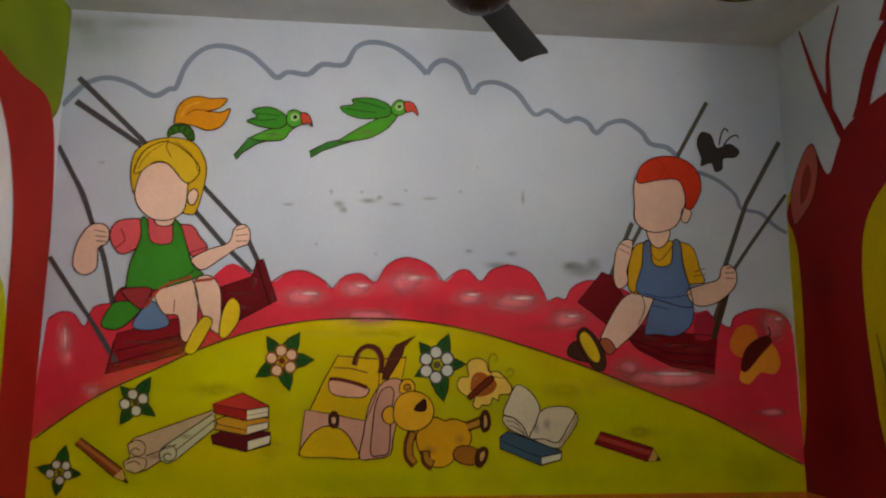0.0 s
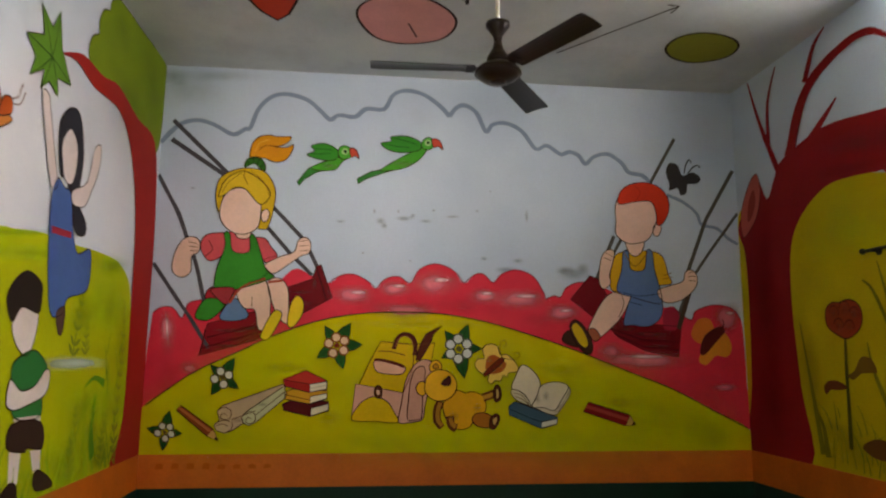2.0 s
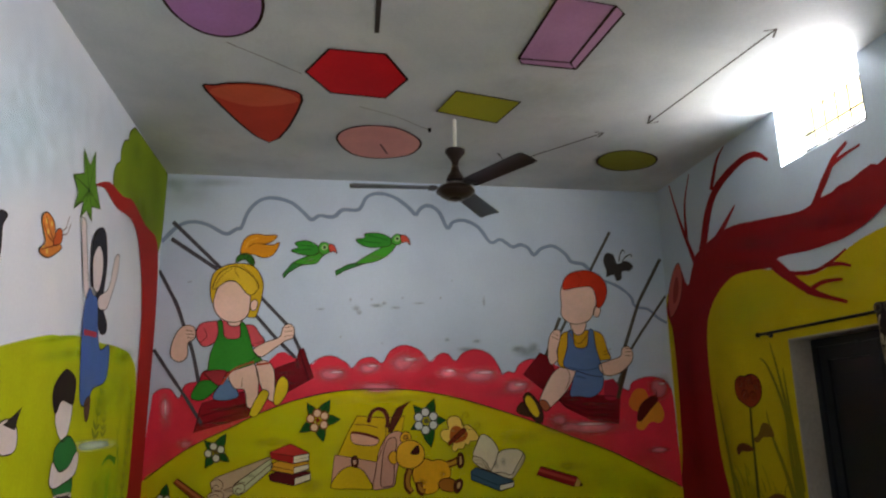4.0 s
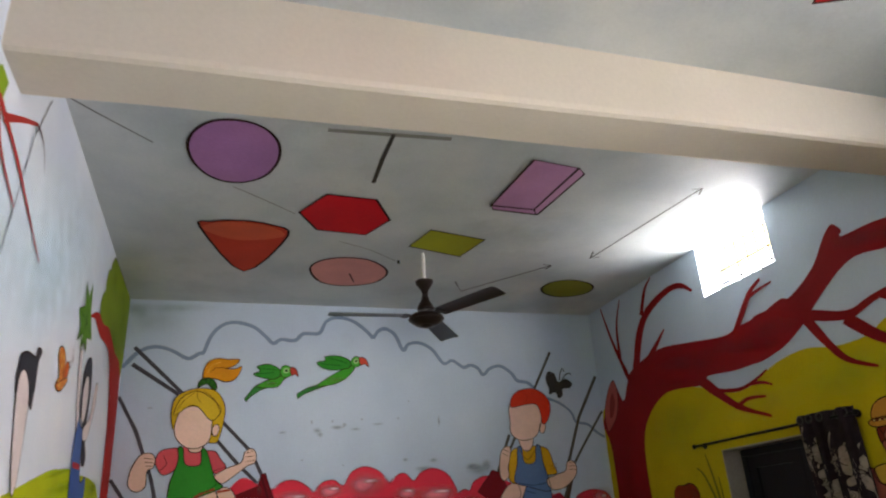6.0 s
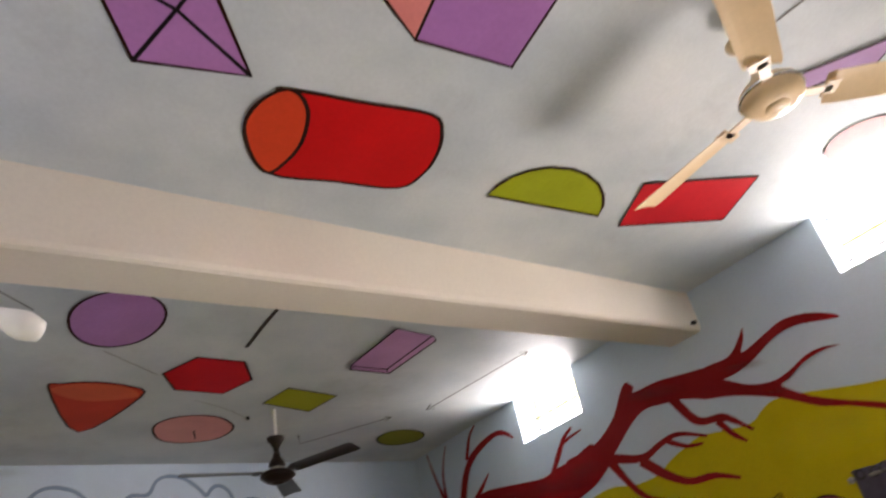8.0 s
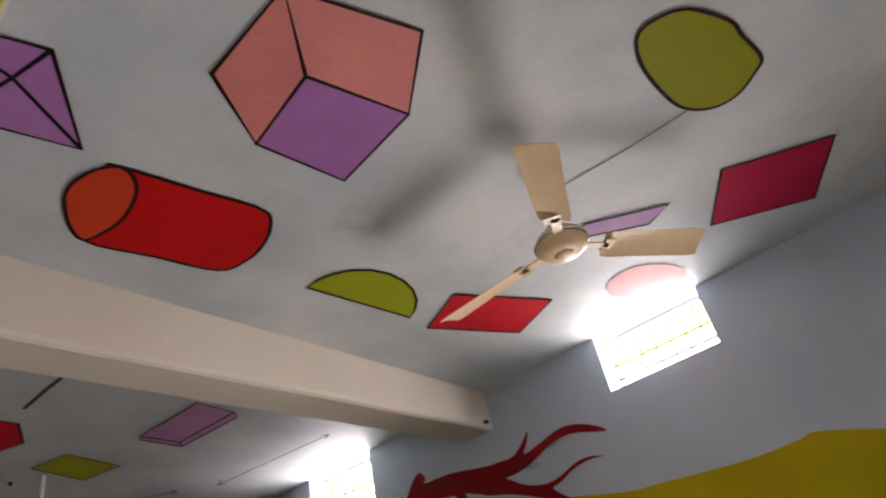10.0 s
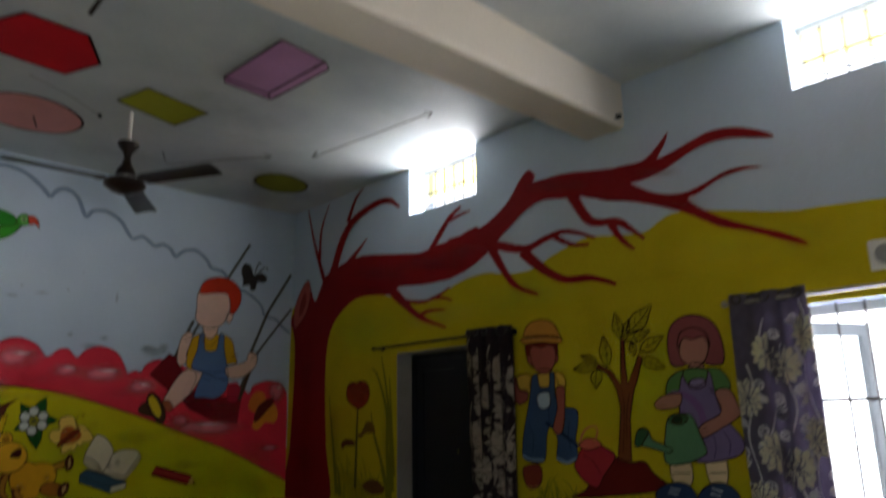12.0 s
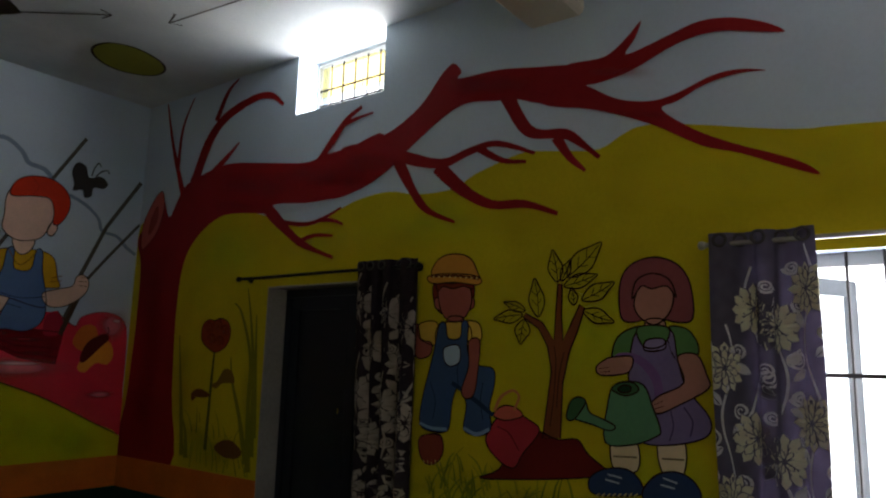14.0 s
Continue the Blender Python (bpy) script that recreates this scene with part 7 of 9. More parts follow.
for k, P in enumerate(([(-1.30, 1.02), (-1.27, 1.35), (-1.26, 1.62), (-1.16, 1.86), (-1.09, 1.92)], [(-1.32, 1.10), (-1.30, 1.50), (-1.25, 1.80), (-1.20, 2.0)],
          [(-1.33, 1.2), (-1.31, 1.55), (-1.29, 1.85)], [(-1.28, 1.06), (-1.20, 1.30), (-1.12, 1.48), (-1.09, 1.62)], [(-.70, 1.05), (-.66, 1.30), (-.62, 1.52), (-.58, 1.74)],
          [(-.74, 1.04), (-.72, 1.18), (-.68, 1.26)])):
    shape(m, "leaf", "7c7a18", 4.1 + 0.13 * k, "t.045,.008", P)
blobs(m, "shade", "-7c7a14", 3.4, [(-.95, 1.10, -.36, .01, .02, .13),(-1.25, 1.40, -.07, .0, .02, .36),(-.65, 1.45, -.10, .0, .03, .36),(-.80, 1.19, -.14, .0, .02, .08)])
m = mural("grass_tufts", "E", "dark green painted grass tufts along the meadow foot", "wall painting")
blobs(m, "tuft", "-6a8218", 5.04, [(-2.445, 1.091, -.18, .022, .003, .07),(-2.682, 1.142, -.11, .013, .003, .09),(-2.95, 1.11, -.218, .028, .0, .053),(-3.144, 1.094, -.2, .028, -.001, .061),(-3.365, 1.087, -.161, .023, -.001, .047),(-3.564, 1.098, -.165, .025, -.002, .055)])
m = mural("field", "W", "bright yellow-green painted field with a rounded edge", "wall painting")
shape(m, "field", "b4bc12", 1.04, "f", [(-5.1, .98),(-5.1, 1.75),(-4.0, 1.78),(-3.0, 1.72),(-1.83, 1.948),(-1.615, 1.976),(-1.402, 2.0),(-1.172, 1.999),(-.77, 2.012),(-.496, 1.984),(-.333, 1.837),(-.282, 1.356),(-.345, .975),(-.3, .98),(-1.5, .98),(-3.0, .98)])
blobs(m, "shade", "-b4dd14", 2.08, [(-.918, 1.151, .308, -.033, -.034, .154),(-.71, 1.209, .211, -.018, -.05, .219),(-.394, 1.54, .119, .001, -.076, .331),(-.97, 1.704, .185, .011, -.029, .129),(-1.443, 1.4, .219, -.008, -.032, .153),(-1.08, 1.003, .431, -.028, -.013, .06)])
blobs(m, "pale", "^cfe6d8", 2.62, [(-.994, 1.497, .471, -.002, -.008, .035)])
blobs(m, "wash", "~b9e820", 2.36, [(-.735, 1.319, .55, -.03, -.037, .163),(-.672, 1.765, .37, .027, -.039, .169),(-1.396, 1.921, .586, .085, -.008, .037),(-.965, 1.058, .655, -.083, -.028, .126)])
def fern(mural_of, col, P, size, n, lift):
    """A frond: a thin stem with paired leaflets that shrink towards the tip."""
    Q = curve(P, False, 8)
    shape(mural_of, "frond", col, lift, "t.012,.004", P)
    for i in range(n):
        k = int((len(Q) - 2) * (i + 0.5) / n)
        (u, v), (a, b) = Q[k], Q[k + 1]
        d = Vector((a - u, b - v)).normalized()
        r = size * (1 - 0.6 * i / n)
        for side in (1, -1):
            e = Vector((d.x * 0.6 - side * d.y * 0.8, d.y * 0.6 + side * d.x * 0.8))
            shape(mural_of, "leaflet", col, lift + 0.03 + 0.012 * i + 0.005 * side, "f", [(u, v), (u + r * (0.5 * e.x - 0.16 * e.y), v + r * (0.5 * e.y + 0.16 * e.x)), (u + r * e.x, v + r * e.y), (u + r * (0.5 * e.x + 0.16 * e.y), v + r * (0.5 * e.y - 0.16 * e.x))])


fern(m, "7e8c24", [(-1.02, 1.52), (-1.00, 1.64), (-.97, 1.78), (-.95, 1.86)], 0.075, 7, 3.2)
fern(m, "8a9426", [(-.88, 1.53), (-.89, 1.62), (-.87, 1.72)], 0.06, 5, 3.4)
fern(m, "84862a", [(-.42, 1.05), (-.43, 1.3), (-.40, 1.55), (-.42, 1.82)], 0.07, 12, 3.6)
fern(m, "7c8c20", [(-.95, 1.0), (-.96, 1.12), (-.93, 1.24), (-.94, 1.32)], 0.075, 8, 3.8)
fern(m, "82901e", [(-.58, 1.0), (-.60, 1.14), (-.56, 1.28)], 0.07, 7, 4.0)
shape(m, "leaf", "4c861c", 3.2, "t.07,.01", [(-.70, 1.06),(-.74, 1.2),(-.72, 1.36)])
shape(m, "leaf", "4c841c", 3.24, "t.04,.008", [(-.62, 1.40),(-.75, 1.43),(-.86, 1.39)])
blobs(m, "rim", "~61c114", 2.88, [(-1.565, 1.972, .384, .067, -.004, .017),(-.632, 1.973, .28, .036, -.014, .057)])
m = mural("tree", "W", "red-brown painted tree in the corner with green crown", "wall painting")
shape(m, "crown", "78901a", 2.04, "fo", [(-.80, 3.285),(-.87, 3.262),(-.93, 3.21),(-.94, 3.165),(-1.01, 3.13),(-1.05, 3.05),(-1.04, 3.0),(-1.11, 2.95),(-1.135, 2.88),(-1.10, 2.82),(-.95, 2.775),(-.789, 2.79),(-.55, 2.70),(-.40, 2.58),(-.25, 2.58),(-.158, 2.65),(-.03, 2.8),(-.006, 3.1),(-.006, 3.29),(-.4, 3.292)])
blobs(m, "shade", "-5c7414", 2.6, [(-.28, 3.0, .30, .0, .0, .34),(-.60, 2.86, .30, -.05, .02, .12),(-.75, 3.15, .16, .0, .0, .12)])
shape(m, "trunk", "a8261f", 3.08, "f", [(-1.398, 2.737),(-1.185, 2.828),(-.955, 2.827),(-.745, 2.861),(-.437, 2.80),(-.12, 2.76),(-.012, 2.347),(-.004, 1.676),(-.002, .975),(-.002, .975),(-.458, .975),(-.317, 1.206),(-.322, 1.79),(-.353, 2.234),(-.481, 2.561),(-.699, 2.741),(-1.038, 2.736),(-1.242, 2.771)])
shape(m, "leaf_star", "5c8c28", 4.12, "po", [(-1.588, 2.856),(-1.485, 2.807),(-1.434, 2.901),(-1.39, 2.76),(-1.282, 2.648),(-1.404, 2.626),(-1.389, 2.556),(-1.473, 2.587),(-1.539, 2.53),(-1.519, 2.618),(-1.628, 2.55),(-1.594, 2.635),(-1.679, 2.692),(-1.547, 2.746)])
for u, v in ((-1.588, 2.856), (-1.434, 2.901), (-1.282, 2.648), (-1.389, 2.556), (-1.539, 2.53), (-1.628, 2.55), (-1.679, 2.692)):
    shape(m, "vein", "24460e", 5.2, "t.006,.003", [(-1.468, 2.69), ((u - 1.468) / 2 + 0.008, (v + 2.69) / 2), (u, v)])
m = mural("painted_girl_reaching", "W", "painted dark-haired child in a long blue dress", "wall painting", True)
shape(m, "a", "2c2c34", 3.04, "fo", [(-1.331, 2.348),(-1.34, 2.472),(-1.262, 2.556),(-1.16, 2.559),(-1.093, 2.417),(-1.099, 2.28),(-1.115, 2.197),(-1.004, 2.113),(-1.013, 2.057),(-1.12, 2.065),(-1.227, 2.249),(-1.293, 2.258)])
shape(m, "a", "e6d8d4", 5.08, "fo", [(-1.291, 2.309),(-1.31, 2.392),(-1.244, 2.472),(-1.165, 2.423),(-1.156, 2.319),(-1.193, 2.244),(-1.26, 2.253)])
shape(m, "a", "e6d8d4", 4.12, "fo", [(-1.515, 2.522),(-1.461, 2.535),(-1.429, 2.467),(-1.35, 2.293),(-1.314, 2.215),(-1.369, 2.19),(-1.437, 2.318)])
shape(m, "a", "e6d8d4", 4.16, "fo", [(-1.169, 2.224),(-1.03, 2.297),(-.977, 2.465),(-.904, 2.495),(-.911, 2.383),(-.983, 2.253),(-1.041, 2.181),(-1.156, 2.167)])
shape(m, "a", "4a6aa8", 4.2, "fo", [(-1.346, 1.952),(-1.359, 2.143),(-1.319, 2.239),(-1.252, 2.217),(-1.185, 2.207),(-1.133, 2.062),(-1.065, 1.969),(-.927, 2.003),(-.925, 1.827),(-1.122, 1.77),(-1.159, 1.705),(-1.28, 1.702)])
shape(m, "a", "a83040", 6.24, "d.03", [(-1.333, 2.027),(-1.147, 2.034)])
shape(m, "a", "5c4438", 4.28, "fo", [(-1.22, 1.701),(-1.145, 1.731),(-1.143, 1.632),(-1.184, 1.618)])
m = mural("painted_boy_in_shorts", "W", "painted dark-haired child in a green shirt and brown shorts", "wall painting", True)
shape(m, "a", "2a221e", 5.04, "fo", [(-1.623, 1.728),(-1.577, 1.797),(-1.486, 1.84),(-1.372, 1.807),(-1.359, 1.75),(-1.374, 1.691),(-1.508, 1.705),(-1.569, 1.647)])
shape(m, "a", "e8dcd6", 4.08, "fo", [(-1.566, 1.636),(-1.532, 1.703),(-1.442, 1.755),(-1.377, 1.703),(-1.376, 1.622),(-1.412, 1.543),(-1.461, 1.531),(-1.529, 1.573)])
shape(m, "a", "2a7a3c", 4.12, "fo", [(-1.535, 1.488),(-1.471, 1.531),(-1.371, 1.55),(-1.279, 1.509),(-1.254, 1.474),(-1.303, 1.44),(-1.273, 1.302),(-1.482, 1.306),(-1.517, 1.403)])
shape(m, "a", "e8dcd6", 6.16, "fo", [(-1.555, 1.363),(-1.54, 1.446),(-1.453, 1.401),(-1.343, 1.419),(-1.271, 1.474),(-1.228, 1.462),(-1.251, 1.381),(-1.405, 1.344),(-1.502, 1.335)])
shape(m, "a", "e8dcd6", 4.2, "p", [(-1.487, 1.306),(-1.273, 1.302),(-1.266, 1.268),(-1.476, 1.278)])
shape(m, "a", "3c2a22", 5.24, "fo", [(-1.517, 1.205),(-1.492, 1.286),(-1.267, 1.274),(-1.234, 1.174),(-1.356, 1.187),(-1.384, 1.175)])
shape(m, "a", "e8dcd6", 3.28, "p", [(-1.496, 1.192),(-1.405, 1.178),(-1.411, 1.066),(-1.48, 1.077)])
shape(m, "a", "e8dcd6", 3.32, "p", [(-1.332, 1.174),(-1.244, 1.168),(-1.236, 1.077),(-1.292, 1.085)])
shape(m, "a", "33241e", 5.36, "fo", [(-1.292, 1.058),(-1.262, 1.094),(-1.15, 1.048),(-1.117, 1.009),(-1.256, 1.015)])
shape(m, "a", "33241e", 5.4, "fo", [(-1.531, 1.035),(-1.48, 1.077),(-1.42, 1.061),(-1.417, 1.004)])
m = mural("butterfly", "W", "orange painted butterfly on the white cloud", "wall painting")
shape(m, "wing", "d8843c", 3.04, "fo", [(-1.941, 2.401),(-1.909, 2.448),(-1.822, 2.433),(-1.78, 2.366),(-1.71, 2.344),(-1.838, 2.272),(-1.933, 2.28),(-1.882, 2.329)])
shape(m, "body", "c85a24", 4.08, "fo", [(-1.805, 2.335),(-1.783, 2.405),(-1.73, 2.418),(-1.722, 2.367)])
for P in ([(-1.735, 2.415), (-1.69, 2.44), (-1.665, 2.50)], [(-1.73, 2.40), (-1.67, 2.42), (-1.64, 2.475)]):
    shape(m, "feeler", "6c3a24", 4.6, "s.005", P)
for P in ([(-1.80, 2.35), (-1.86, 2.39), (-1.905, 2.43)], [(-1.80, 2.345), (-1.87, 2.36), (-1.925, 2.395)], [(-1.80, 2.33), (-1.86, 2.31), (-1.915, 2.288)]):
    shape(m, "wing_line", "8a3c14", 4.4, "s.006", P)
for u, v in ((-1.895, 2.415), (-1.87, 2.375), (-1.845, 2.415), (-1.90, 2.30), (-1.86, 2.295)):
    blobs(m, "spot", "e8c05c", 4.3, [(u, v, .012, 0, 0, .012)])
m = mural("painted_girl_with_bun", "W", "painted child with dark tied-up hair", "wall painting", True)
shape(m, "a", "33333a", 3.04, "fo", [(-2.493, 2.134),(-2.507, 2.25),(-2.426, 2.292),(-2.309, 2.303),(-2.292, 2.34),(-2.232, 2.341),(-2.258, 2.294),(-2.248, 2.209),(-2.263, 2.12),(-2.341, 2.167),(-2.423, 2.231)])
shape(m, "a", "e4d4d0", 4.08, "fo", [(-2.48, 2.137),(-2.446, 2.225),(-2.358, 2.205),(-2.308, 2.133),(-2.295, 2.011),(-2.299, 1.851),(-2.36, 1.846)])
m = mural("painted_child_low", "W", "painted small child with spiky dark hair", "wall painting", True)
shape(m, "a", "e4d4d0", 3.04, "fo", [(-2.107, 1.584),(-2.03, 1.624),(-1.943, 1.603),(-1.913, 1.54),(-1.942, 1.5),(-2.059, 1.504)])
shape(m, "a", "33302e", 4.08, "po", [(-2.049, 1.604),(-1.976, 1.634),(-1.911, 1.667),(-1.938, 1.62),(-1.947, 1.586)])
m = mural("branch", "W", "thin red-brown painted branches hanging with a green leaf clump", "wall painting")
shape(m, "clump", "7f9c1c", 3.04, "p", [(-3.518, 2.746),(-3.491, 2.842),(-3.424, 2.86),(-3.38, 2.786),(-3.25, 2.697),(-3.278, 2.616),(-3.362, 2.619),(-3.461, 2.661),(-3.46, 2.733)])
shape(m, "clump", "7f9c1c", 3.08, "p", [(-3.3, 2.844),(-3.205, 2.934),(-3.128, 2.924),(-3.155, 2.842),(-3.238, 2.782)])
shape(m, "bough", "a8342c", 4.12, "t.05,.02", [(-3.658, 3.032),(-3.524, 2.985),(-3.37, 2.977),(-3.244, 2.87),(-3.181, 2.812)])
shape(m, "bough", "a8342c", 4.16, "t.03,.008", [(-3.181, 2.812),(-3.07, 2.717),(-2.873, 2.636)])
shape(m, "bough", "a8342c", 4.2, "t.03,.008", [(-3.212, 2.851),(-2.947, 2.785),(-2.706, 2.691),(-2.485, 2.605)])
shape(m, "bough", "a8342c", 4.74, "t.03,.012", [(-3.113, 2.814),(-2.947, 2.91),(-2.787, 2.993)])
shape(m, "twig", "5a2c2c", 4.28, "t.012,.005", [(-2.787, 2.993),(-2.683, 2.978),(-2.611, 2.897)])
m = mural("rope_lines", "W", "thin dark painted rope lines in a zigzag", "wall painting")
shape(m, "line", "55505c", 3.04, "d.008", [(-3.537, 2.416),(-3.336, 2.438),(-2.917, 2.46)])
shape(m, "line", "55505c", 3.08, "d.008", [(-2.917, 2.46),(-2.798, 2.935),(-2.675, 3.169)])
m = mural("painted_oval", "C", "mauve painted oval with a dark outline on the ceiling", "ceiling painting")
shape(m, "face", "b07cb2", 1.04, "fo", [(.447, -2.216),(.476, -2.354),(.554, -2.452),(.668, -2.481),(.768, -2.442),(.838, -2.333),(.851, -2.17),(.797, -2.003),(.686, -1.917),(.569, -1.935),(.481, -2.052)])
m = mural("letter_line", "C", "dark painted line crossing a pale one on the ceiling", "ceiling painting")
shape(m, "line", "8c8c86", 1.04, "d.03", [(1.04, -2.48),(1.601, -2.518)])
shape(m, "line", "3c3632", 2.08, "d.022", [(1.332, -2.504),(1.329, -2.282),(1.336, -2.034)])
m = mural("painted_hexagon", "C", "bright red painted hexagon on the ceiling", "ceiling painting")
shape(m, "face", "d01822", 1.04, "po", [(1.008, -1.628),(1.125, -1.867),(1.391, -1.853),(1.52, -1.613),(1.424, -1.385),(1.132, -1.412)])
m = mural("painted_cone", "C", "orange-red painted cone with a curved top on the ceiling", "ceiling painting")
shape(m, "face", "c8402c", 1.04, "fo", [(.489, -1.345),(.548, -1.428),(.685, -1.466),(.866, -1.44),(.978, -1.299),(.752, -.676)])
shape(m, "lip", "d86040", 2.08, "f", [(.5, -1.339),(.561, -1.409),(.684, -1.445),(.866, -1.418),(.959, -1.288),(.733, -1.193),(.578, -1.246)])
m = mural("painted_oval", "C", "salmon pink painted clock face on the ceiling", "ceiling painting")
shape(m, "face", "e09a94", 1.04, "fo", [(1.172, -.767),(1.208, -.921),(1.343, -1.01),(1.524, -.994),(1.669, -.851),(1.693, -.697),(1.619, -.551),(1.429, -.484),(1.267, -.549)])
shape(m, "mark", "5c3430", 2.08, "d.012", [(1.443, -.73),(1.498, -.576)])
m = mural("painted_parallelogram", "C", "olive green painted parallelogram on the ceiling", "ceiling painting")
shape(m, "face", "a8a828", 1.04, "po", [(1.725, -1.255),(1.792, -1.519),(2.168, -1.433),(2.098, -1.139)])
m = mural("painted_slab", "C", "mauve painted flat box with dark edges on the ceiling", "ceiling painting")
shape(m, "top", "c08cb6", 1.04, "po", [(2.032, -1.896),(2.063, -2.415),(2.327, -2.382),(2.296, -1.889)])
shape(m, "side", "c894bc", 2.08, "po", [(2.296, -1.889),(2.327, -2.382),(2.385, -2.329),(2.344, -1.829)])
shape(m, "base", "c08cb6", 1.62, "po", [(2.032, -1.896),(2.296, -1.889),(2.344, -1.829),(2.061, -1.848)])
m = mural("painted_oval", "C", "olive green painted oval on the ceiling", "ceiling painting")
shape(m, "face", "84862a", 1.04, "fo", [(2.926, -.612),(2.941, -.758),(3.061, -.824),(3.231, -.782),(3.329, -.678),(3.324, -.538),(3.182, -.449),(3.029, -.49)])
m = mural("arrow_line", "C", "thin dark double-headed arrow painted on the ceiling", "ceiling painting")
shape(m, "line", "4a4440", 1.04, "d.012", [(3.0, -1.244),(3.122, -2.309)])
shape(m, "head", "4a4440", 2.08, "d.012", [(3.052, -1.282),(3.0, -1.244),(2.961, -1.36)])
shape(m, "head", "4a4440", 2.12, "d.012", [(3.075, -2.282),(3.122, -2.309),(3.154, -2.236)])
m = mural("angle_line", "C", "thin dark painted angle on the ceiling", "ceiling painting")
shape(m, "line", "4a4440", 1.04, "d.012", [(2.219, -.673),(2.325, -.476),(2.788, -1.08)])
shape(m, "head", "4a4440", 2.08, "d.012", [(2.725, -1.089),(2.788, -1.08),(2.778, -1.006)])
m = mural("pencil_line", "C", "thin grey line scratched across the ceiling plaster", "ceiling painting")
shape(m, "line", "7c7c78", 1.04, "s.009", [(.01, -2.518),(.121, -2.403),(.304, -2.226)])
shape(m, "line", "84847e", 1.08, "s.007", [(.656, -1.866),(.815, -1.744),(.987, -1.604)])
shape(m, "line", "84847e", 1.12, "s.006", [(1.287, -1.264),(1.503, -1.155),(1.726, -.98)])
m = mural("painted_bipyramid", "C", "mauve painted double pyramid with dark edges on the ceiling", "ceiling painting")
shape(m, "face", "b078b0", 1.04, "po", [(.159, -4.112),(.441, -4.202),(.676, -3.897),(.347, -3.823)])
shape(m, "edge", "1c1418", 2.08, "d.014", [(.159, -4.112),(.408, -4.051),(.676, -3.897)])
shape(m, "edge", "1c1418", 2.12, "d.014", [(.441, -4.202),(.408, -4.051),(.347, -3.823)])
m = mural("painted_cube", "C", "pink and mauve painted cube with dark edges on the ceiling", "ceiling painting")
shape(m, "face", "d8827a", 1.04, "po", [(.773, -4.752),(1.015, -4.557),(1.077, -4.235),(.8, -4.393)])
shape(m, "face", "dc8a82", 1.08, "po", [(.773, -4.752),(1.164, -4.903),(1.382, -4.647),(1.015, -4.557)])
shape(m, "face", "a870ac", 1.12, "po", [(1.015, -4.557),(1.382, -4.647),(1.44, -4.27),(1.077, -4.235)])
m = mural("painted_cylinder", "C", "bright red painted cylinder with an orange end on the ceiling", "ceiling painting")
shape(m, "side", "cc1414", 1.04, "fo", [(.777, -3.854),(.797, -3.889),(1.064, -3.931),(1.309, -3.97),(1.394, -3.905),(1.446, -3.791),(1.458, -3.671),(1.407, -3.554),(1.155, -3.508),(.897, -3.471),(.805, -3.654)])
shape(m, "end", "d84424", 2.08, "fo", [(.746, -3.644),(.727, -3.737),(.748, -3.828),(.797, -3.889),(.857, -3.874),(.911, -3.8),(.944, -3.663),(.932, -3.545),(.897, -3.471),(.823, -3.524)])
m = mural("painted_half_disc", "C", "olive green painted half disc on the ceiling", "ceiling painting")
shape(m, "face", "9ca41c", 1.04, "po", [(1.803, -3.639),(1.803, -3.714),(1.827, -3.784),(1.874, -3.845),(1.947, -3.894),(2.045, -3.918),(2.143, -3.913),(2.24, -3.882),(2.326, -3.827),(2.391, -3.759),(2.43, -3.689)])
m = mural("painted_parallelogram", "C", "red painted parallelogram on the ceiling", "ceiling painting")
shape(m, "face", "d0222a", 1.04, "po", [(2.602, -3.659),(2.455, -3.96),(2.979, -4.209),(3.133, -3.889)])
m = mural("painted_parallelogram", "C", "faded mauve painted parallelogram on the ceiling", "ceiling painting")
shape(m, "face", "b08ab4", 1.04, "po", [(2.725, -5.011),(2.791, -4.875),(2.58, -4.595),(2.512, -4.681)])
m = mural("painted_parallelogram", "C", "crimson painted parallelogram on the ceiling", "ceiling painting")
shape(m, "face", "b01c40", 1.04, "po", [(2.697, -5.271),(2.91, -5.702),(3.346, -5.502),(3.092, -5.068)])
m = mural("painted_oval", "C", "faded pink painted oval on the ceiling", "ceiling painting")
shape(m, "face", "e0a8a4", 1.04, "f", [(3.131, -4.462),(3.08, -4.584),(3.15, -4.708),(3.32, -4.795),(3.452, -4.785),(3.474, -4.662),(3.403, -4.513),(3.278, -4.423)])
m = mural("painted_barrel", "C", "olive green painted barrel shape on the ceiling", "ceiling painting")
shape(m, "face", "8c8c1c", 1.04, "fo", [(1.71, -5.358),(1.801, -5.312),(1.962, -5.295),(2.161, -5.311),(2.27, -5.388),(2.289, -5.484),(2.226, -5.579),(2.17, -5.62),(2.011, -5.605),(1.911, -5.597),(1.755, -5.52),(1.704, -5.435)])
m = mural("pencil_line", "C", "thin dark line across the ceiling near the cream fan", "ceiling painting")
shape(m, "line", "6c6862", 1.04, "s.009", [(2.182, -4.779),(2.202, -5.049),(2.202, -5.319)])
m = mural("sky_wash", "W", "soft blue sky wash over white clouds", "wall painting")
blobs(m, "wash", "-ccf4ff", .34, [(-2.122, 2.845, 1.562, .453, -.186, .375),(-2.378, 2.546, .791, .296, -.125, .264),(-3.23, 2.348, .602, .27, -.109, .256)])
m = mural("painted_woman", "W", "painted figure with dark hair and a blue scarf", "wall painting", True)
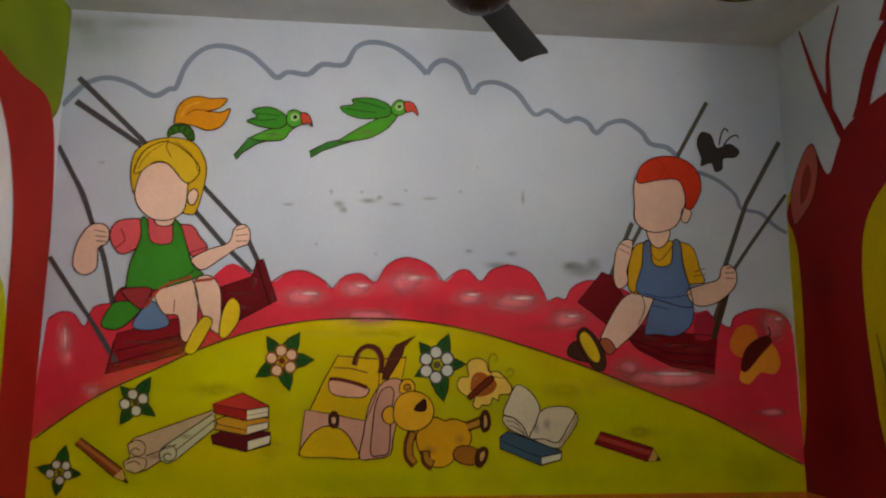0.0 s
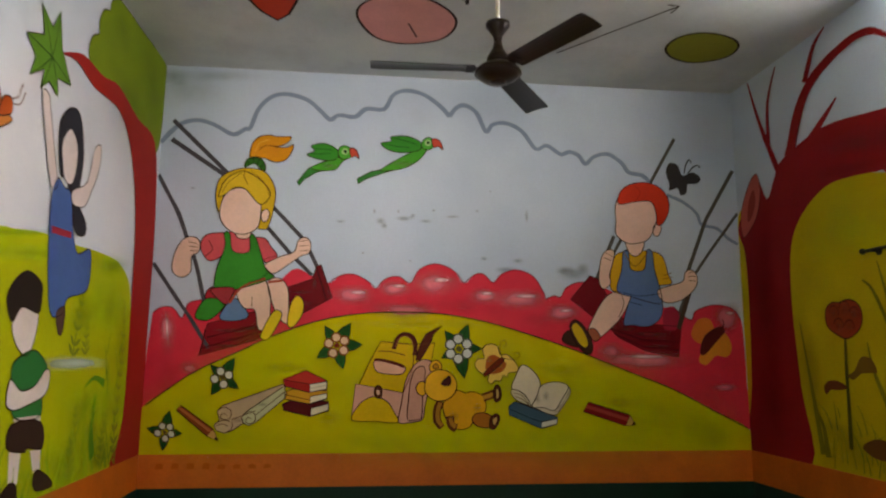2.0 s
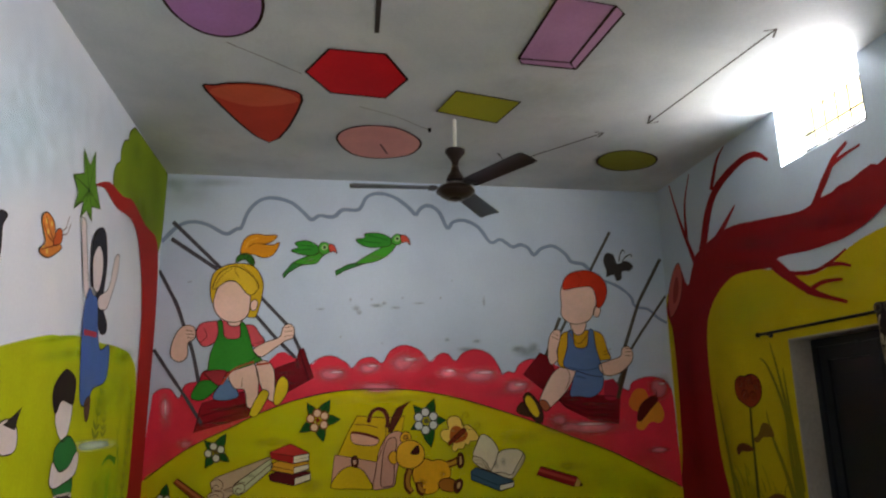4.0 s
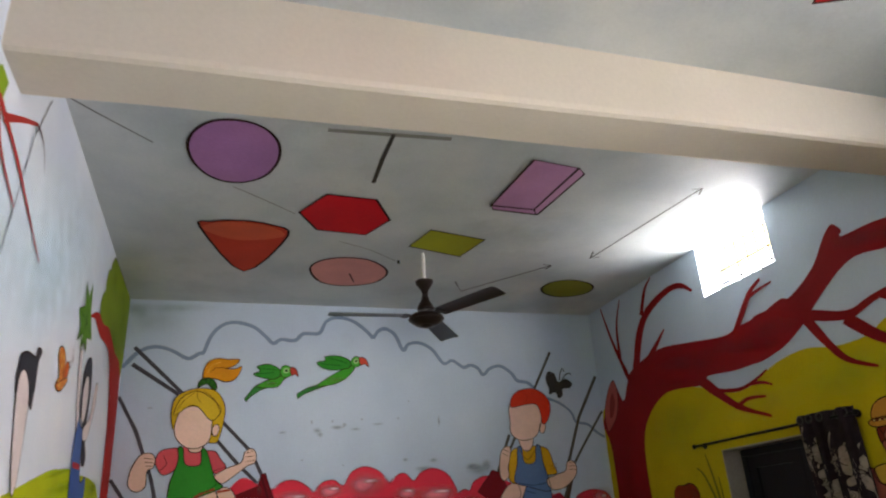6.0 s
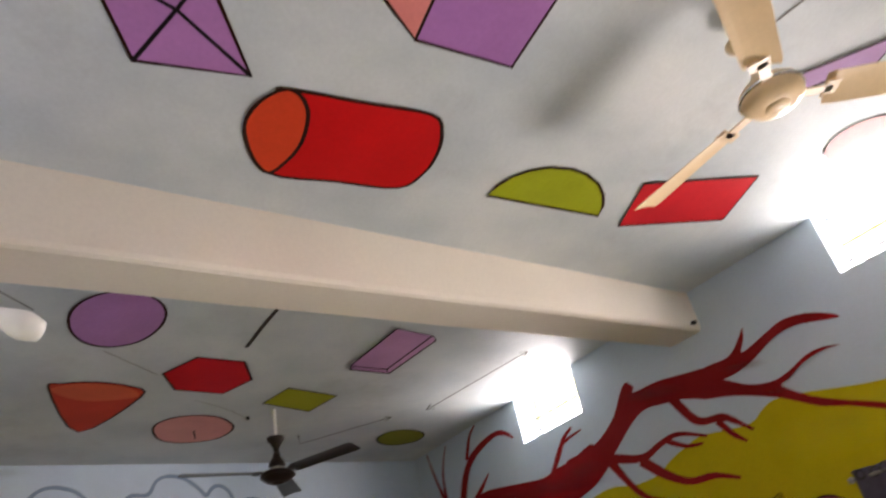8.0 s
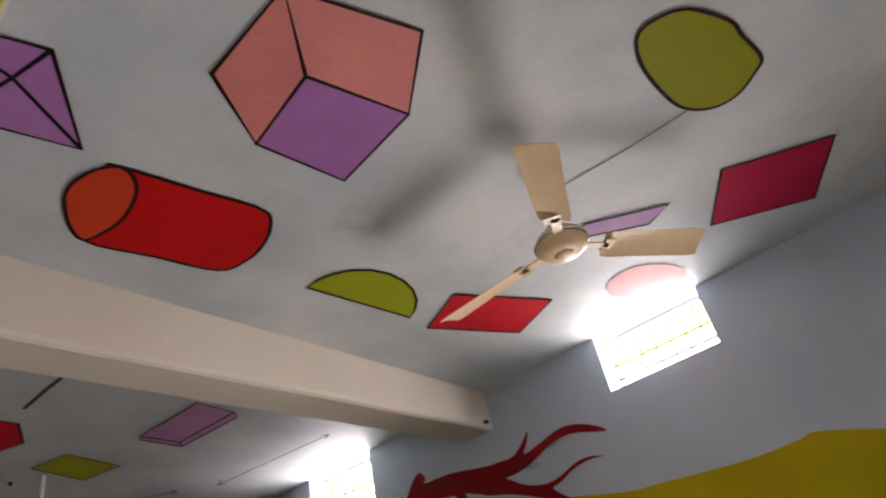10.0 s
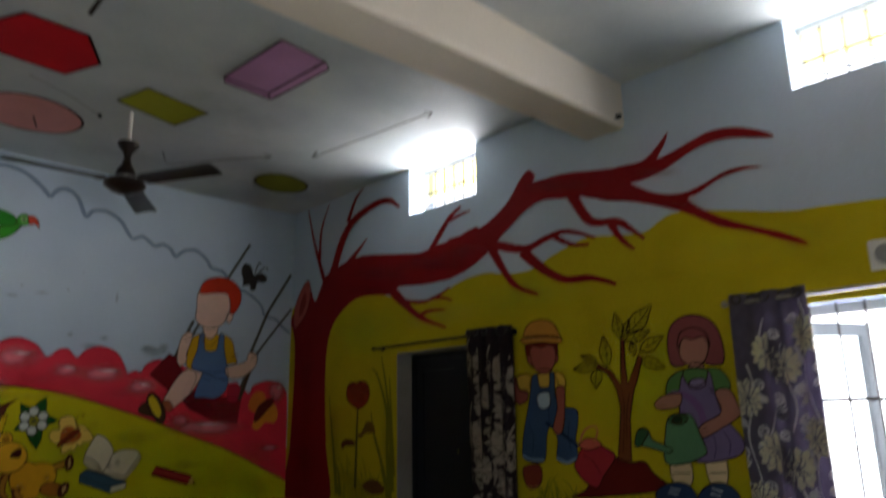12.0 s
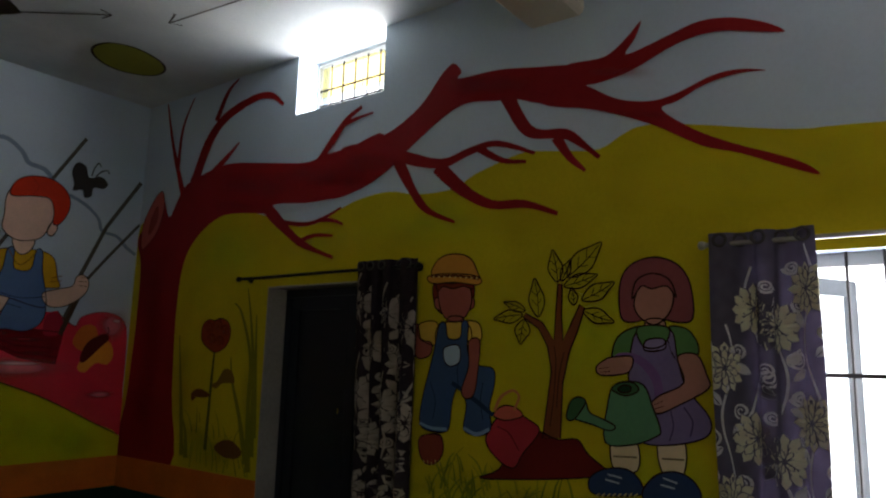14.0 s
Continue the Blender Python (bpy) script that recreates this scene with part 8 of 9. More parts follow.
shape(m, "a", "e2aea4", 3.04, "f", [(-3.827, 2.679),(-3.773, 2.742),(-3.707, 2.764),(-3.632, 2.741),(-3.596, 2.659),(-3.692, 2.592)])
shape(m, "a", "3c3634", 4.08, "f", [(-3.765, 2.736),(-3.753, 2.823),(-3.639, 2.881),(-3.568, 2.885),(-3.568, 2.773),(-3.659, 2.774),(-3.73, 2.752)])
shape(m, "a", "5068a4", 4.12, "f", [(-3.585, 2.567),(-3.571, 2.671),(-3.518, 2.82),(-3.404, 2.959),(-3.402, 2.903),(-3.498, 2.759),(-3.545, 2.624)])
paint_mat("bar_iron", "4c4846", var=0.2, rough=0.5, scale=20, metal=0.3)


def painted_grass(wall, label, spans, n, seed, colours):
    """Loose brush strokes of grass in clumps."""
    rnd = random.Random(seed)
    m = mural("painted_grass", wall, label, "wall painting")
    for k in range(n):
        u0, u1, v0, v1 = spans[k % len(spans)]
        u, v = rnd.uniform(u0, u1), v0 + (v1 - v0) * rnd.random() ** 2
        a, r = rnd.uniform(-0.9, 0.9), rnd.uniform(0.05, 0.15)
        P = [(u, v), (u + 0.4 * r * math.sin(a), v + 0.6 * r), (u + r * math.sin(a), v + r * (0.7 + 0.3 * math.cos(a)))]
        ribbon(m, "blade", rnd.choice(colours), 2.2 + 0.02 * k, curve(P, False), 0.012, 0.003)


painted_grass("E", "olive green painted grass along the foot of the wall", [(-2.75, -2.5, 0.99, 1.2), (-3.3, -2.9, 0.99, 1.12), (-3.65, -3.3, 0.99, 1.1), (-1.3, -0.75, 0.99, 1.4), (-2.9, -2.6, 0.99, 1.15)], 150, 5, ("9a961a", "868a1a", "747c1a"))
painted_grass("W", "dark green painted grass strokes in the field", [(-0.62, -0.40, 0.99, 1.6), (-0.9, -0.5, 0.99, 1.3), (-1.6, -0.9, 0.99, 1.25)], 110, 6, ("86a01c", "6c901c", "94a81c"))
OPENINGS = [(*WIN1, WZ0, WZ1), (*WIN2, WZ0, WZ1), (*V1, VZ, H), (*V2, VZ, H)]
for m in MURALS:
    if m.wall != "E":
        continue
    for name, bm, mats in m.parts.values():
        for y0, y1, z0, z1 in OPENINGS:
            for co, no in (((0, y0, 0), (0, 1, 0)), ((0, y1, 0), (0, 1, 0)), ((0, 0, z0), (0, 0, 1)), ((0, 0, z1), (0, 0, 1))):
                near = [f for f in bm.faces if any(y0 - 0.01 < v.co.y < y1 + 0.01 for v in f.verts) or (min(v.co.y for v in f.verts) < y0 and max(v.co.y for v in f.verts) > y1)]
                geom = list({v for f in near for v in f.verts}) + list({e for f in near for e in f.edges}) + near
                if geom:
                    bmesh.ops.bisect_plane(bm, geom=geom, plane_co=co, plane_no=no)
            gone = [f for f in bm.faces if y0 < f.calc_center_median().y < y1 and z0 < f.calc_center_median().z < z1]
            bmesh.ops.delete(bm, geom=gone, context="FACES")
# faint, worn lettering on the orange band
rnd = random.Random(12)
m = mural("band_writing", lambda u, v, lift: (u, -0.0064 - 0.0004 * lift, v), "faint worn dark red lettering on the orange band", "writing")
for k in range(8):
    u = 0.10 + 0.085 * k
    h = 0.028 if k < 4 else 0.02
    shape(m, "mark", "bc5e1a", 1.0, "p", [(u, .905), (u + .04, .905 + rnd.uniform(-.004, .004)), (u + .042, .905 + h), (u + .02, .905 + h + .006), (u + .002, .905 + h)])
    m.serial += 1
finish_murals()

# ---- orange band and dark green dado round the room ----
Z0, Z1 = 0.80, 0.985
paint_mat("band_paint", "c8661a", var=0.12, rough=0.5, scale=5, dirt=0.12)
tagged(part("band_north", boxes((0.006, W - 0.006, -0.006, 0, Z0, Z1)), "band_paint", north), kind="structure")
tagged(part("dado_north", boxes((0.004, W - 0.004, -0.004, 0, 0.001, Z0)), "dado_paint", north), kind="structure")
tagged(part("band_south", boxes((0.006, 0.65, -L, -L + 0.006, Z0, Z1), (1.85, W - 0.006, -L, -L + 0.006, Z0, Z1)), "band_paint"), "orange painted band on the wall", "trim", kind="structure")
tagged(part("dado_south", boxes((0.004, W - 0.004, -L, -L + 0.004, 0.001, Z0)), "dado_paint"), "dark green painted dado", "trim", kind="structure")
tagged(part("band_west", boxes((0, 0.006, DOOR[1] + 0.03, -0.006, Z0, Z1)), "band_paint", west), kind="structure")
tagged(part("dado_west", boxes((0, 0.004, DOOR[1] + 0.03, -0.004, 0.001, Z0)), "dado_paint", west), kind="structure")
tagged(part("band_east", boxes((W - 0.006, W, WIN1[1], -0.006, Z0, Z1), (W - 0.006, W, WIN2[1], WIN1[0], Z0, Z1), (W - 0.006, W, -L + 0.006, WIN2[0], Z0, Z1)), "band_paint", east), kind="structure")
tagged(part("dado_east", boxes((W - 0.004, W, WIN1[1], -0.004, 0.001, Z0), (W - 0.004, W, WIN1[0], WIN1[1], 0.001, WZ0), (W - 0.004, W, WIN2[1], WIN1[0], 0.001, Z0), (W - 0.004, W, WIN2[0], WIN2[1], 0.001, WZ0), (W - 0.004, W, -L + 0.004, WIN2[0], 0.001, Z0)), "dado_paint", east), kind="structure")
# yellow painted edge along the corner of the doorway
bm = bmesh.new()
prev = None
for k in range(91):
    z = 1.825 + 0.725 * k / 90
    w = 0.010 * noise.noise((1.3, 2.2, z * 5)) + 0.006 * noise.noise((3, 1, z * 23))
    x = 0.011 + w * 0.4 + max(0.0, 0.14 * (z - 1.82))
    a = bm.verts.new((x + 0.0018, DOOR[1] + w * 0.5 + 0.001, z))
    b = bm.verts.new((x + 0.0005, DOOR[1] + w * 0.5 - 0.004, z))
    c = bm.verts.new((x - 0.0016 - 0.0012 * noise.noise((7, 3, z * 30)), DOOR[1] + w * 0.4 - 0.0045, z))
    if prev:
        bm.faces.new((prev[0], a, b, prev[1]))
        bm.faces.new((prev[1], b, c, prev[2]))
    prev = (a, b, c)
part("painted_edge", bm, "c8c814", west, "yellow painted line on the corner")

# ---- windows, vents ----


def vent(name, y0, y1):
    v = tagged(thing(name, "deep ceiling-height vent with iron bars and yellow panes, blown out by daylight", "window", (W + T / 2, (y0 + y1) / 2, VZ)), kind="structure")
    x = W + 0.17
    f = 0.008
    part("frame", boxes((x - 0.02, x + 0.02, y0, y1, VZ, VZ + f), (x - 0.02, x + 0.02, y0, y1, H - f, H - 0.002), (x - 0.02, x + 0.02, y0, y0 + f, VZ + f, H - f), (x - 0.02, x + 0.02, y1 - f, y1, VZ + f, H - f)), "white_wood", v)
    n = 7
    for i in range(1, n):
        y = y0 + (y1 - y0) * i / n
        part("bar", cyl(bmesh.new(), (x, y, VZ + f), (x, y, H - f), 0.004, n=8), "iron", v)
    for z in (VZ + 0.10, VZ + 0.19):
        part("bar", boxes((x - 0.004, x + 0.004, y0 + f, y1 - f, z - 0.004, z + 0.004)), "iron", v)
    zz = VZ + (H - VZ) * 0.45
    for a, b, m in ((VZ + f, zz, "clear_pane"), (zz, H - f, "yellow_pane")):
        for i in range(4):
            ya = y0 + f + (y1 - y0 - 2 * f) * i / 4
            p = part("pane", boxes((x + 0.012, x + 0.016, ya + 0.002, ya + (y1 - y0 - 2 * f) / 4 - 0.002, a, b - 0.002)), m, v)
            p.visible_shadow = False
    return v


vent("window_1", *V1)
vent("window_2", *V2)
# barred window with white frame
w = tagged(thing("window_3", "white framed window with iron bars, open to bright daylight", "window", (W + T / 2, sum(WIN2) / 2, WZ0)), kind="structure")
x = W + 0.10
f = 0.045
y0, y1 = WIN2
part("frame", boxes((x - 0.03, x + 0.03, y0, y1, WZ0, WZ0 + f), (x - 0.03, x + 0.03, y0, y1, WZ1 - f, WZ1), (x - 0.03, x + 0.03, y0, y0 + f, WZ0 + f, WZ1 - f), (x - 0.03, x + 0.03, y1 - f, y1, WZ0 + f, WZ1 - f), bevel=0.004), "white_wood", w)
for i in range(1, 8):
    y = y0 + f + (y1 - y0 - 2 * f) * i / 8
    part("bar", cyl(bmesh.new(), (x - 0.045, y, WZ0), (x - 0.045, y, WZ1), 0.005, n=8), "bar_iron", w)
for z in (1.09, 1.61):
    part("bar", boxes((x - 0.052, x - 0.04, y0, y1, z - 0.007, z + 0.007)), "bar_iron", w)
SWING = Matrix.Translation((W + T, y1 - 0.02, 0)) @ Matrix.Rotation(radians(-29), 4, "Z")
bm = boxes((0, 0.38, -0.03, 0, WZ0 + 0.03, WZ0 + 0.09), (0, 0.38, -0.03, 0, WZ1 - 0.10, WZ1 - 0.04), (0, 0.05, -0.03, 0, WZ0 + 0.09, WZ1 - 0.10), (0.33, 0.38, -0.03, 0, WZ0 + 0.09, WZ1 - 0.10), bevel=0.004)
bmesh.ops.transform(bm, matrix=SWING, verts=bm.verts)
# darker than the white frame: the leaf's backlit shade is put into its colour
paint_mat("casement_paint", "74777a", var=0.1, rough=0.5, scale=6, dirt=0.1)
leaf = part("casement", bm, "casement_paint", w, "casement leaf swung outwards, its paint greyed to look backlit")
bm = boxes((0.05, 0.33, -0.018, -0.014, WZ0 + 0.09, WZ1 - 0.10))
bmesh.ops.transform(bm, matrix=SWING, verts=bm.verts)
pane = part("pane", bm, "clear_pane", leaf)
pane.visible_shadow = False
part("sill", boxes((W - 0.02, W + T, y0 + 0.002, y1 - 0.002, WZ0 - 0.02, WZ0 + 0.006), bevel=0.003), "white_wood", w)
s = tagged(thing("window_5", "white framed window standing open to daylight", "window", (1.25, -L - T / 2, 0.85)), kind="structure")
part("frame", boxes((0.65, 1.85, -L - 0.14, -L - 0.08, 0.85, 0.9), (0.65, 1.85, -L - 0.14, -L - 0.08, 2.0, 2.05), (0.65, 0.7, -L - 0.14, -L - 0.08, 0.9, 2.0), (1.8, 1.85, -L - 0.14, -L - 0.08, 0.9, 2.0)), "white_wood", s)
# closed window with dark shutters in a deep white reveal, coloured grey for its shade
w = tagged(thing("window_4", "recessed window closed with dark blue-black shutters, white reveal greyed to look shaded", "window", (W + T / 2, sum(WIN1) / 2, WZ0)), kind="structure")
y0, y1 = WIN1
x = W + 0.15
part("reveal", boxes((W - 0.004, W + T, y1 - 0.006, y1 + 0.001, WZ0, WZ1), (W - 0.004, W + T, y0 - 0.001, y0 + 0.006, WZ0, WZ1), (W - 0.003, W + T, y0, y1, WZ1 - 0.006, WZ1 + 0.001), (W - 0.012, W + T, y0, y1, WZ0 - 0.012, WZ0 + 0.006)), "concrete", w)
f = 0.05
part("frame", boxes((x - 0.03, x + 0.03, y0 + 0.006, y1 - 0.006, WZ0 + 0.006, WZ0 + f), (x - 0.03, x + 0.03, y0 + 0.006, y1 - 0.006, WZ1 - f, WZ1 - 0.006), (x - 0.03, x + 0.03, y0 + 0.006, y0 + f, WZ0 + f, WZ1 - f), (x - 0.03, x + 0.03, y1 - f, y1 - 0.006, WZ0 + f, WZ1 - f), bevel=0.004), "shutter_paint", w)
ym = (y0 + y1) / 2
for a, b in ((y0 + f, ym - 0.002), (ym + 0.002, y1 - f)):
    s = part("shutter", boxes((x - 0.005, x + 0.02, a, b, WZ0 + f, WZ1 - f), (x - 0.018, x - 0.005, a, b, WZ0 + f, WZ0 + f + 0.07), (x - 0.018, x - 0.005, a, b, WZ1 - f - 0.07, WZ1 - f), (x - 0.018, x - 0.005, a, a + 0.06, WZ0 + f + 0.07, WZ1 - f - 0.07), (x - 0.018, x - 0.005, b - 0.06, b, WZ0 + f + 0.07, WZ1 - f - 0.07)), "shutter_paint", w)
part("handle", cyl(bmesh.new(), (x - 0.03, ym + 0.03, 1.35), (x - 0.03, ym + 0.03, 1.375), 0.005, n=8), "chrome", w)


def rod(y0, y1, z, mat):
    r = thing("curtain_rod", "thin metal curtain rod on wall brackets", "curtain rod", (W - 0.06, (y0 + y1) / 2, z))
    part("rod", cyl(bmesh.new(), (W - 0.06, y0, z), (W - 0.06, y1, z), 0.008, n=10), mat, r)
    for y in (y0 + 0.03, y1 - 0.03):
        bm = cyl(bmesh.new(), (W - 0.06, y, z), (W, y, z), 0.006, n=8)
        cyl(bm, (W - 0.008, y, z), (W, y, z), 0.02, n=12)
        part("bracket", bm, mat, r)
    for y, s in ((y0, -1), (y1, 1)):
        part("finial", lathe_y(y, s, z), mat, r)


def lathe_y(y, s, z):
    bm = bmesh.new()
    bmesh.ops.create_uvsphere(bm, u_segments=12, v_segments=8, radius=0.015, matrix=Matrix.Translation((W - 0.06, y + s * 0.008, z)))
    return bm


paint_mat("rod_steel", "9a958a", var=0.1, rough=0.35, scale=20, metal=0.5)
rod(-2.45, -1.19, 2.045, "iron")
rod(-4.98, -3.70, 2.035, "rod_steel")


def curtain(y0, y1, ztop, zbot, folds, seed, cloth_mat, petal_mat, leaf_mat, label, vines=(), depth=0.022):
    """A gathered curtain: deep folds, eyelet heading, printed flowers that follow the cloth."""
    wid = y1 - y0

    def cloth(u, v, lift):
        u, v = min(max(u, 0.0), wid), min(max(v, zbot), ztop - 0.004)
        t = u / wid
        drop = (ztop - v) / (ztop - zbot)
        ph = 2 * math.pi * folds * (t + 0.03 * math.sin(9 * t + seed))
        amp = depth + 0.010 * drop
        spread = 1 + 0.10 * drop * math.sin(3 * drop + seed)
        y = y1 - wid * (0.5 + (t - 0.5) * spread) + 0.006 * math.sin(ph * 2 + 4 * drop)
        return (W - 0.06 - amp * math.sin(ph + 0.5 * math.sin(2.5 * drop + seed)) - 0.001 - 0.003 * lift, y, v)

    c = thing("curtain", label, "curtain", (W - 0.06, (y0 + y1) / 2, zbot), "window curtains")
    bm = bmesh.new()
    nu, nv = 90, 40
    grid = [[bm.verts.new(cloth(wid * i / nu, zbot + (ztop - zbot) * j / nv, 0)) for i in range(nu + 1)] for j in range(nv + 1)]
    for j in range(nv):
        for i in range(nu):
            bm.faces.new((grid[j][i], grid[j][i + 1], grid[j + 1][i + 1], grid[j + 1][i]))
    o = part("cloth", bm, cloth_mat, c, smooth=True)
    o.modifiers.new("thick", "SOLIDIFY").thickness = 0.0015
    rnd = random.Random(seed)
    m = Mural()
    m.one, m.parts, m.serial = False, {}, 0
    m.wall = cloth

    def flush():
        for name, bm, mats in m.parts.values():
            part(name, bm, mats, c)
        m.parts = {}

    def flower(u, v, r):
        for k, (ring, n) in enumerate(((1.0, 12), (0.72, 10), (0.42, 7))):
            for i in range(n):
                a = 2 * math.pi * (i + 0.5 * k) / n
                ca, sa = math.cos(a), math.sin(a)
                pts = [(0.15, 0), (0.45, 0.16), (0.78, 0.19), (1.0, 0.0), (0.78, -0.19), (0.45, -0.16)]
                shape(m, "flower", petal_mat, 1 + 0.5 * k + 0.02 * i, "p", [(u + r * ring * 0.8 * (p * ca - q * sa), v + r * ring * 1.1 * (p * sa + q * ca)) for p, q in pts])
                ribbon(m, "petal_edge", cloth_mat, 1.26 + 0.5 * k + 0.015 * i, [(u + r * ring * 0.8 * (p * ca - q * sa), v + r * ring * 1.1 * (p * sa + q * ca)) for p, q in pts], 0.0028, 0.0028)
        flush()

    def scroll(u, v, r, s):
        P = []
        for i in range(26):
            a = 0.5 * i
            rr = r * (0.12 + i / 27)
            P.append((u + s * rr * math.cos(a) * 0.85, v + rr * math.sin(a)))
        ribbon(m, "scroll", leaf_mat, 1, P, 0.004, 0.009)
        flush()

    def leaf(u, v, r, a):
        ca, sa = math.cos(a), math.sin(a)
        shape(m, "leaf", leaf_mat, 1, "f", [(u + r * (p * ca - q * sa), v + r * (p * sa + q * ca)) for p, q in ((0, 0), (0.35, 0.27), (0.7, 0.2), (1, 0.05), (0.65, -0.2), (0.3, -0.22))])
        ribbon(m, "vein", cloth_mat, 1.5, [(u + r * p * ca, v + r * p * sa) for p in (0.05, 0.5, 0.9)], 0.003, 0.002)
        flush()

    for u0, phase, s in vines:
        # a climbing stem with blooms, paired leaves and curled tendrils
        v = ztop - 0.06 - phase
        stem = []
        k = 0
        while v > zbot + 0.05:
            stem.append((u0 + 0.018 * s * math.sin(5.2 * k), v))
            v -= 0.07
            k += 1
        ribbon(m, "stem", leaf_mat, 0.8, curve(stem, False), 0.006, 0.006)
        flush()
        v = ztop - 0.10 - phase
        while v > zbot + 0.22:
            flower(u0 + rnd.uniform(-0.008, 0.008), v - 0.1, 0.078)
            leaf(u0 + 0.02 * s, v - 0.22, 0.062, 1.0 if s > 0 else 2.1)
            scroll(u0 - 0.042 * s, v - 0.235, 0.027, -s)
            leaf(u0 - 0.015 * s, v - 0.31, 0.058, 2.3 if s > 0 else 0.8)
            scroll(u0 + 0.045 * s, v - 0.32, 0.03, s)
            leaf(u0 + 0.02 * s, v - 0.35, 0.055, -0.7 if s > 0 else 3.8)
            scroll(u0 + 0.05 * s, v - 0.03, 0.022, s)
            v -= 0.41
    for i in range(5):
        t = (i + 0.5) / 5
        p = cloth(wid * t, ztop - 0.03, 4)
        bm = bmesh.new()
        ring = []
        for a in range(16):
            th = 2 * math.pi * a / 16
            ring.append([bm.verts.new((p[0] - 0.003 - 0.003 * math.sin(b), p[1] + (0.02 + 0.005 * math.cos(b)) * math.cos(th), p[2] + (0.02 + 0.005 * math.cos(b)) * math.sin(th))) for b in (0, 1.57, 3.14, 4.71)])
        for a in range(16):
            for b in range(4):
                bm.faces.new((ring[a][b], ring[a][(b + 1) % 4], ring[(a + 1) % 16][(b + 1) % 4], ring[(a + 1) % 16][b]))
        part("eyelet", bm, "bar_iron", c)
    return c


curtain(-2.44, -2.10, 2.085, 0.42, 4.0, 3, "curtain_brown", "curtain_dull", "curtain_dull", "dark brown curtain printed with beige flowers, bunched beside the shutters",
        ((0.03, 0.0, 1), (0.11, 0.2, -1), (0.19, 0.05, 1), (0.26, 0.28, -1), (0.32, 0.12, 1)))
curtain(-4.04, -3.725, 2.075, 0.40, 2.3, 8, "curtain_cloth", "curtain_print", "curtain_leaf", "navy curtain printed with cream flowers, drawn beside a bright window",
        ((0.035, 0.25, -1), (0.115, 0.06, 1), (0.195, 0.12, 1), (0.285, 0.0, -1)), 0.018)


# ---- ceiling fans ----
def fan(c, label, base, body, blade_mat, rod_mat, form, reach, lift, pitch):
    """c: the hub's underside; base: the first blade's direction in degrees; form: the turned profiles of its body."""
    cx, cy, cz = c
    top, bell, motor = form
    o = thing("ceiling_fan", label, "ceiling fan", (cx, cy, cz), "ceiling fans")
    part("rod", cyl(bmesh.new(), (cx, cy, cz + bell[-1][1] - 0.01), (cx, cy, H - 0.001), 0.011), rod_mat, o)
    part("upper_canopy", lathe(bmesh.new(), top, c), body, o, smooth=True)
    part("lower_canopy", lathe(bmesh.new(), bell, c), body, o, smooth=True)
    part("motor", lathe(bmesh.new(), motor, c, 40), body, o, smooth=True)
    part("neck", cyl(bmesh.new(), (cx, cy, cz + motor[-1][1] - 0.004), (cx, cy, cz + bell[0][1] + 0.004), 0.03, n=20), "chrome", o)
    wide, at = max(motor)
    part("trim_ring", lathe(bmesh.new(), [(wide - 0.003, at - 0.006), (wide + 0.003, at - 0.004), (wide + 0.003, at + 0.004), (wide - 0.003, at + 0.006)], c, 40), "chrome" if body == "fan_cream" else body, o, smooth=True)
    part("cap", lathe(bmesh.new(), [(0.005, -0.008), (0.03, -0.005), (0.04, 0.002), (0.04, 0.006)], c, 24), body, o, smooth=True)
    for k in range(3):
        a = radians(base + 120 * k)
        R = Matrix.Translation((cx, cy, cz + lift)) @ Matrix.Rotation(a, 4, "Z")
        bm = bmesh.new()
        box(bm, 0.085, reach[0] + 0.025, -0.018, 0.018, -0.006, 0.0, 0.002)
        box(bm, reach[0] - 0.005, reach[0] + 0.04, -0.04, 0.04, -0.006, 0.0, 0.002)
        bmesh.ops.transform(bm, matrix=R, verts=bm.verts)
        part("bracket", bm, body, o)
        bm = bmesh.new()
        n = 16
        top, bot = [], []
        for i in range(n + 1):
            t = i / n
            r = reach[0] + (reach[1] - reach[0]) * t
            hw = 0.054 + 0.012 * t
            hw *= 1 if 0.04 < t < 0.96 else 0.9
            ra, rb = [], []
            for j in range(6):
                s = -1 + 2 * j / 5
                z = pitch * s + 0.006 * (1 - s * s)
                ra.append(bm.verts.new((r, s * hw, z)))
                rb.append(bm.verts.new((r, s * hw, z - 0.0025)))
            top.append(ra)
            bot.append(rb)
        for i in range(n):
            for j in range(5):
                bm.faces.new((top[i][j], top[i + 1][j], top[i + 1][j + 1], top[i][j + 1]))
                bm.faces.new((bot[i][j], bot[i][j + 1], bot[i + 1][j + 1], bot[i + 1][j]))
            bm.faces.new((top[i][0], bot[i][0], bot[i + 1][0], top[i + 1][0]))
            bm.faces.new((top[i][5], top[i + 1][5], bot[i + 1][5], bot[i][5]))
        for e in (0, n):
            for j in range(5):
                bm.faces.new((top[e][j], top[e][j + 1], bot[e][j + 1], bot[e][j]))
        bmesh.ops.transform(bm, matrix=R, verts=bm.verts)
        part("blade", bm, blade_mat, o)
    return o


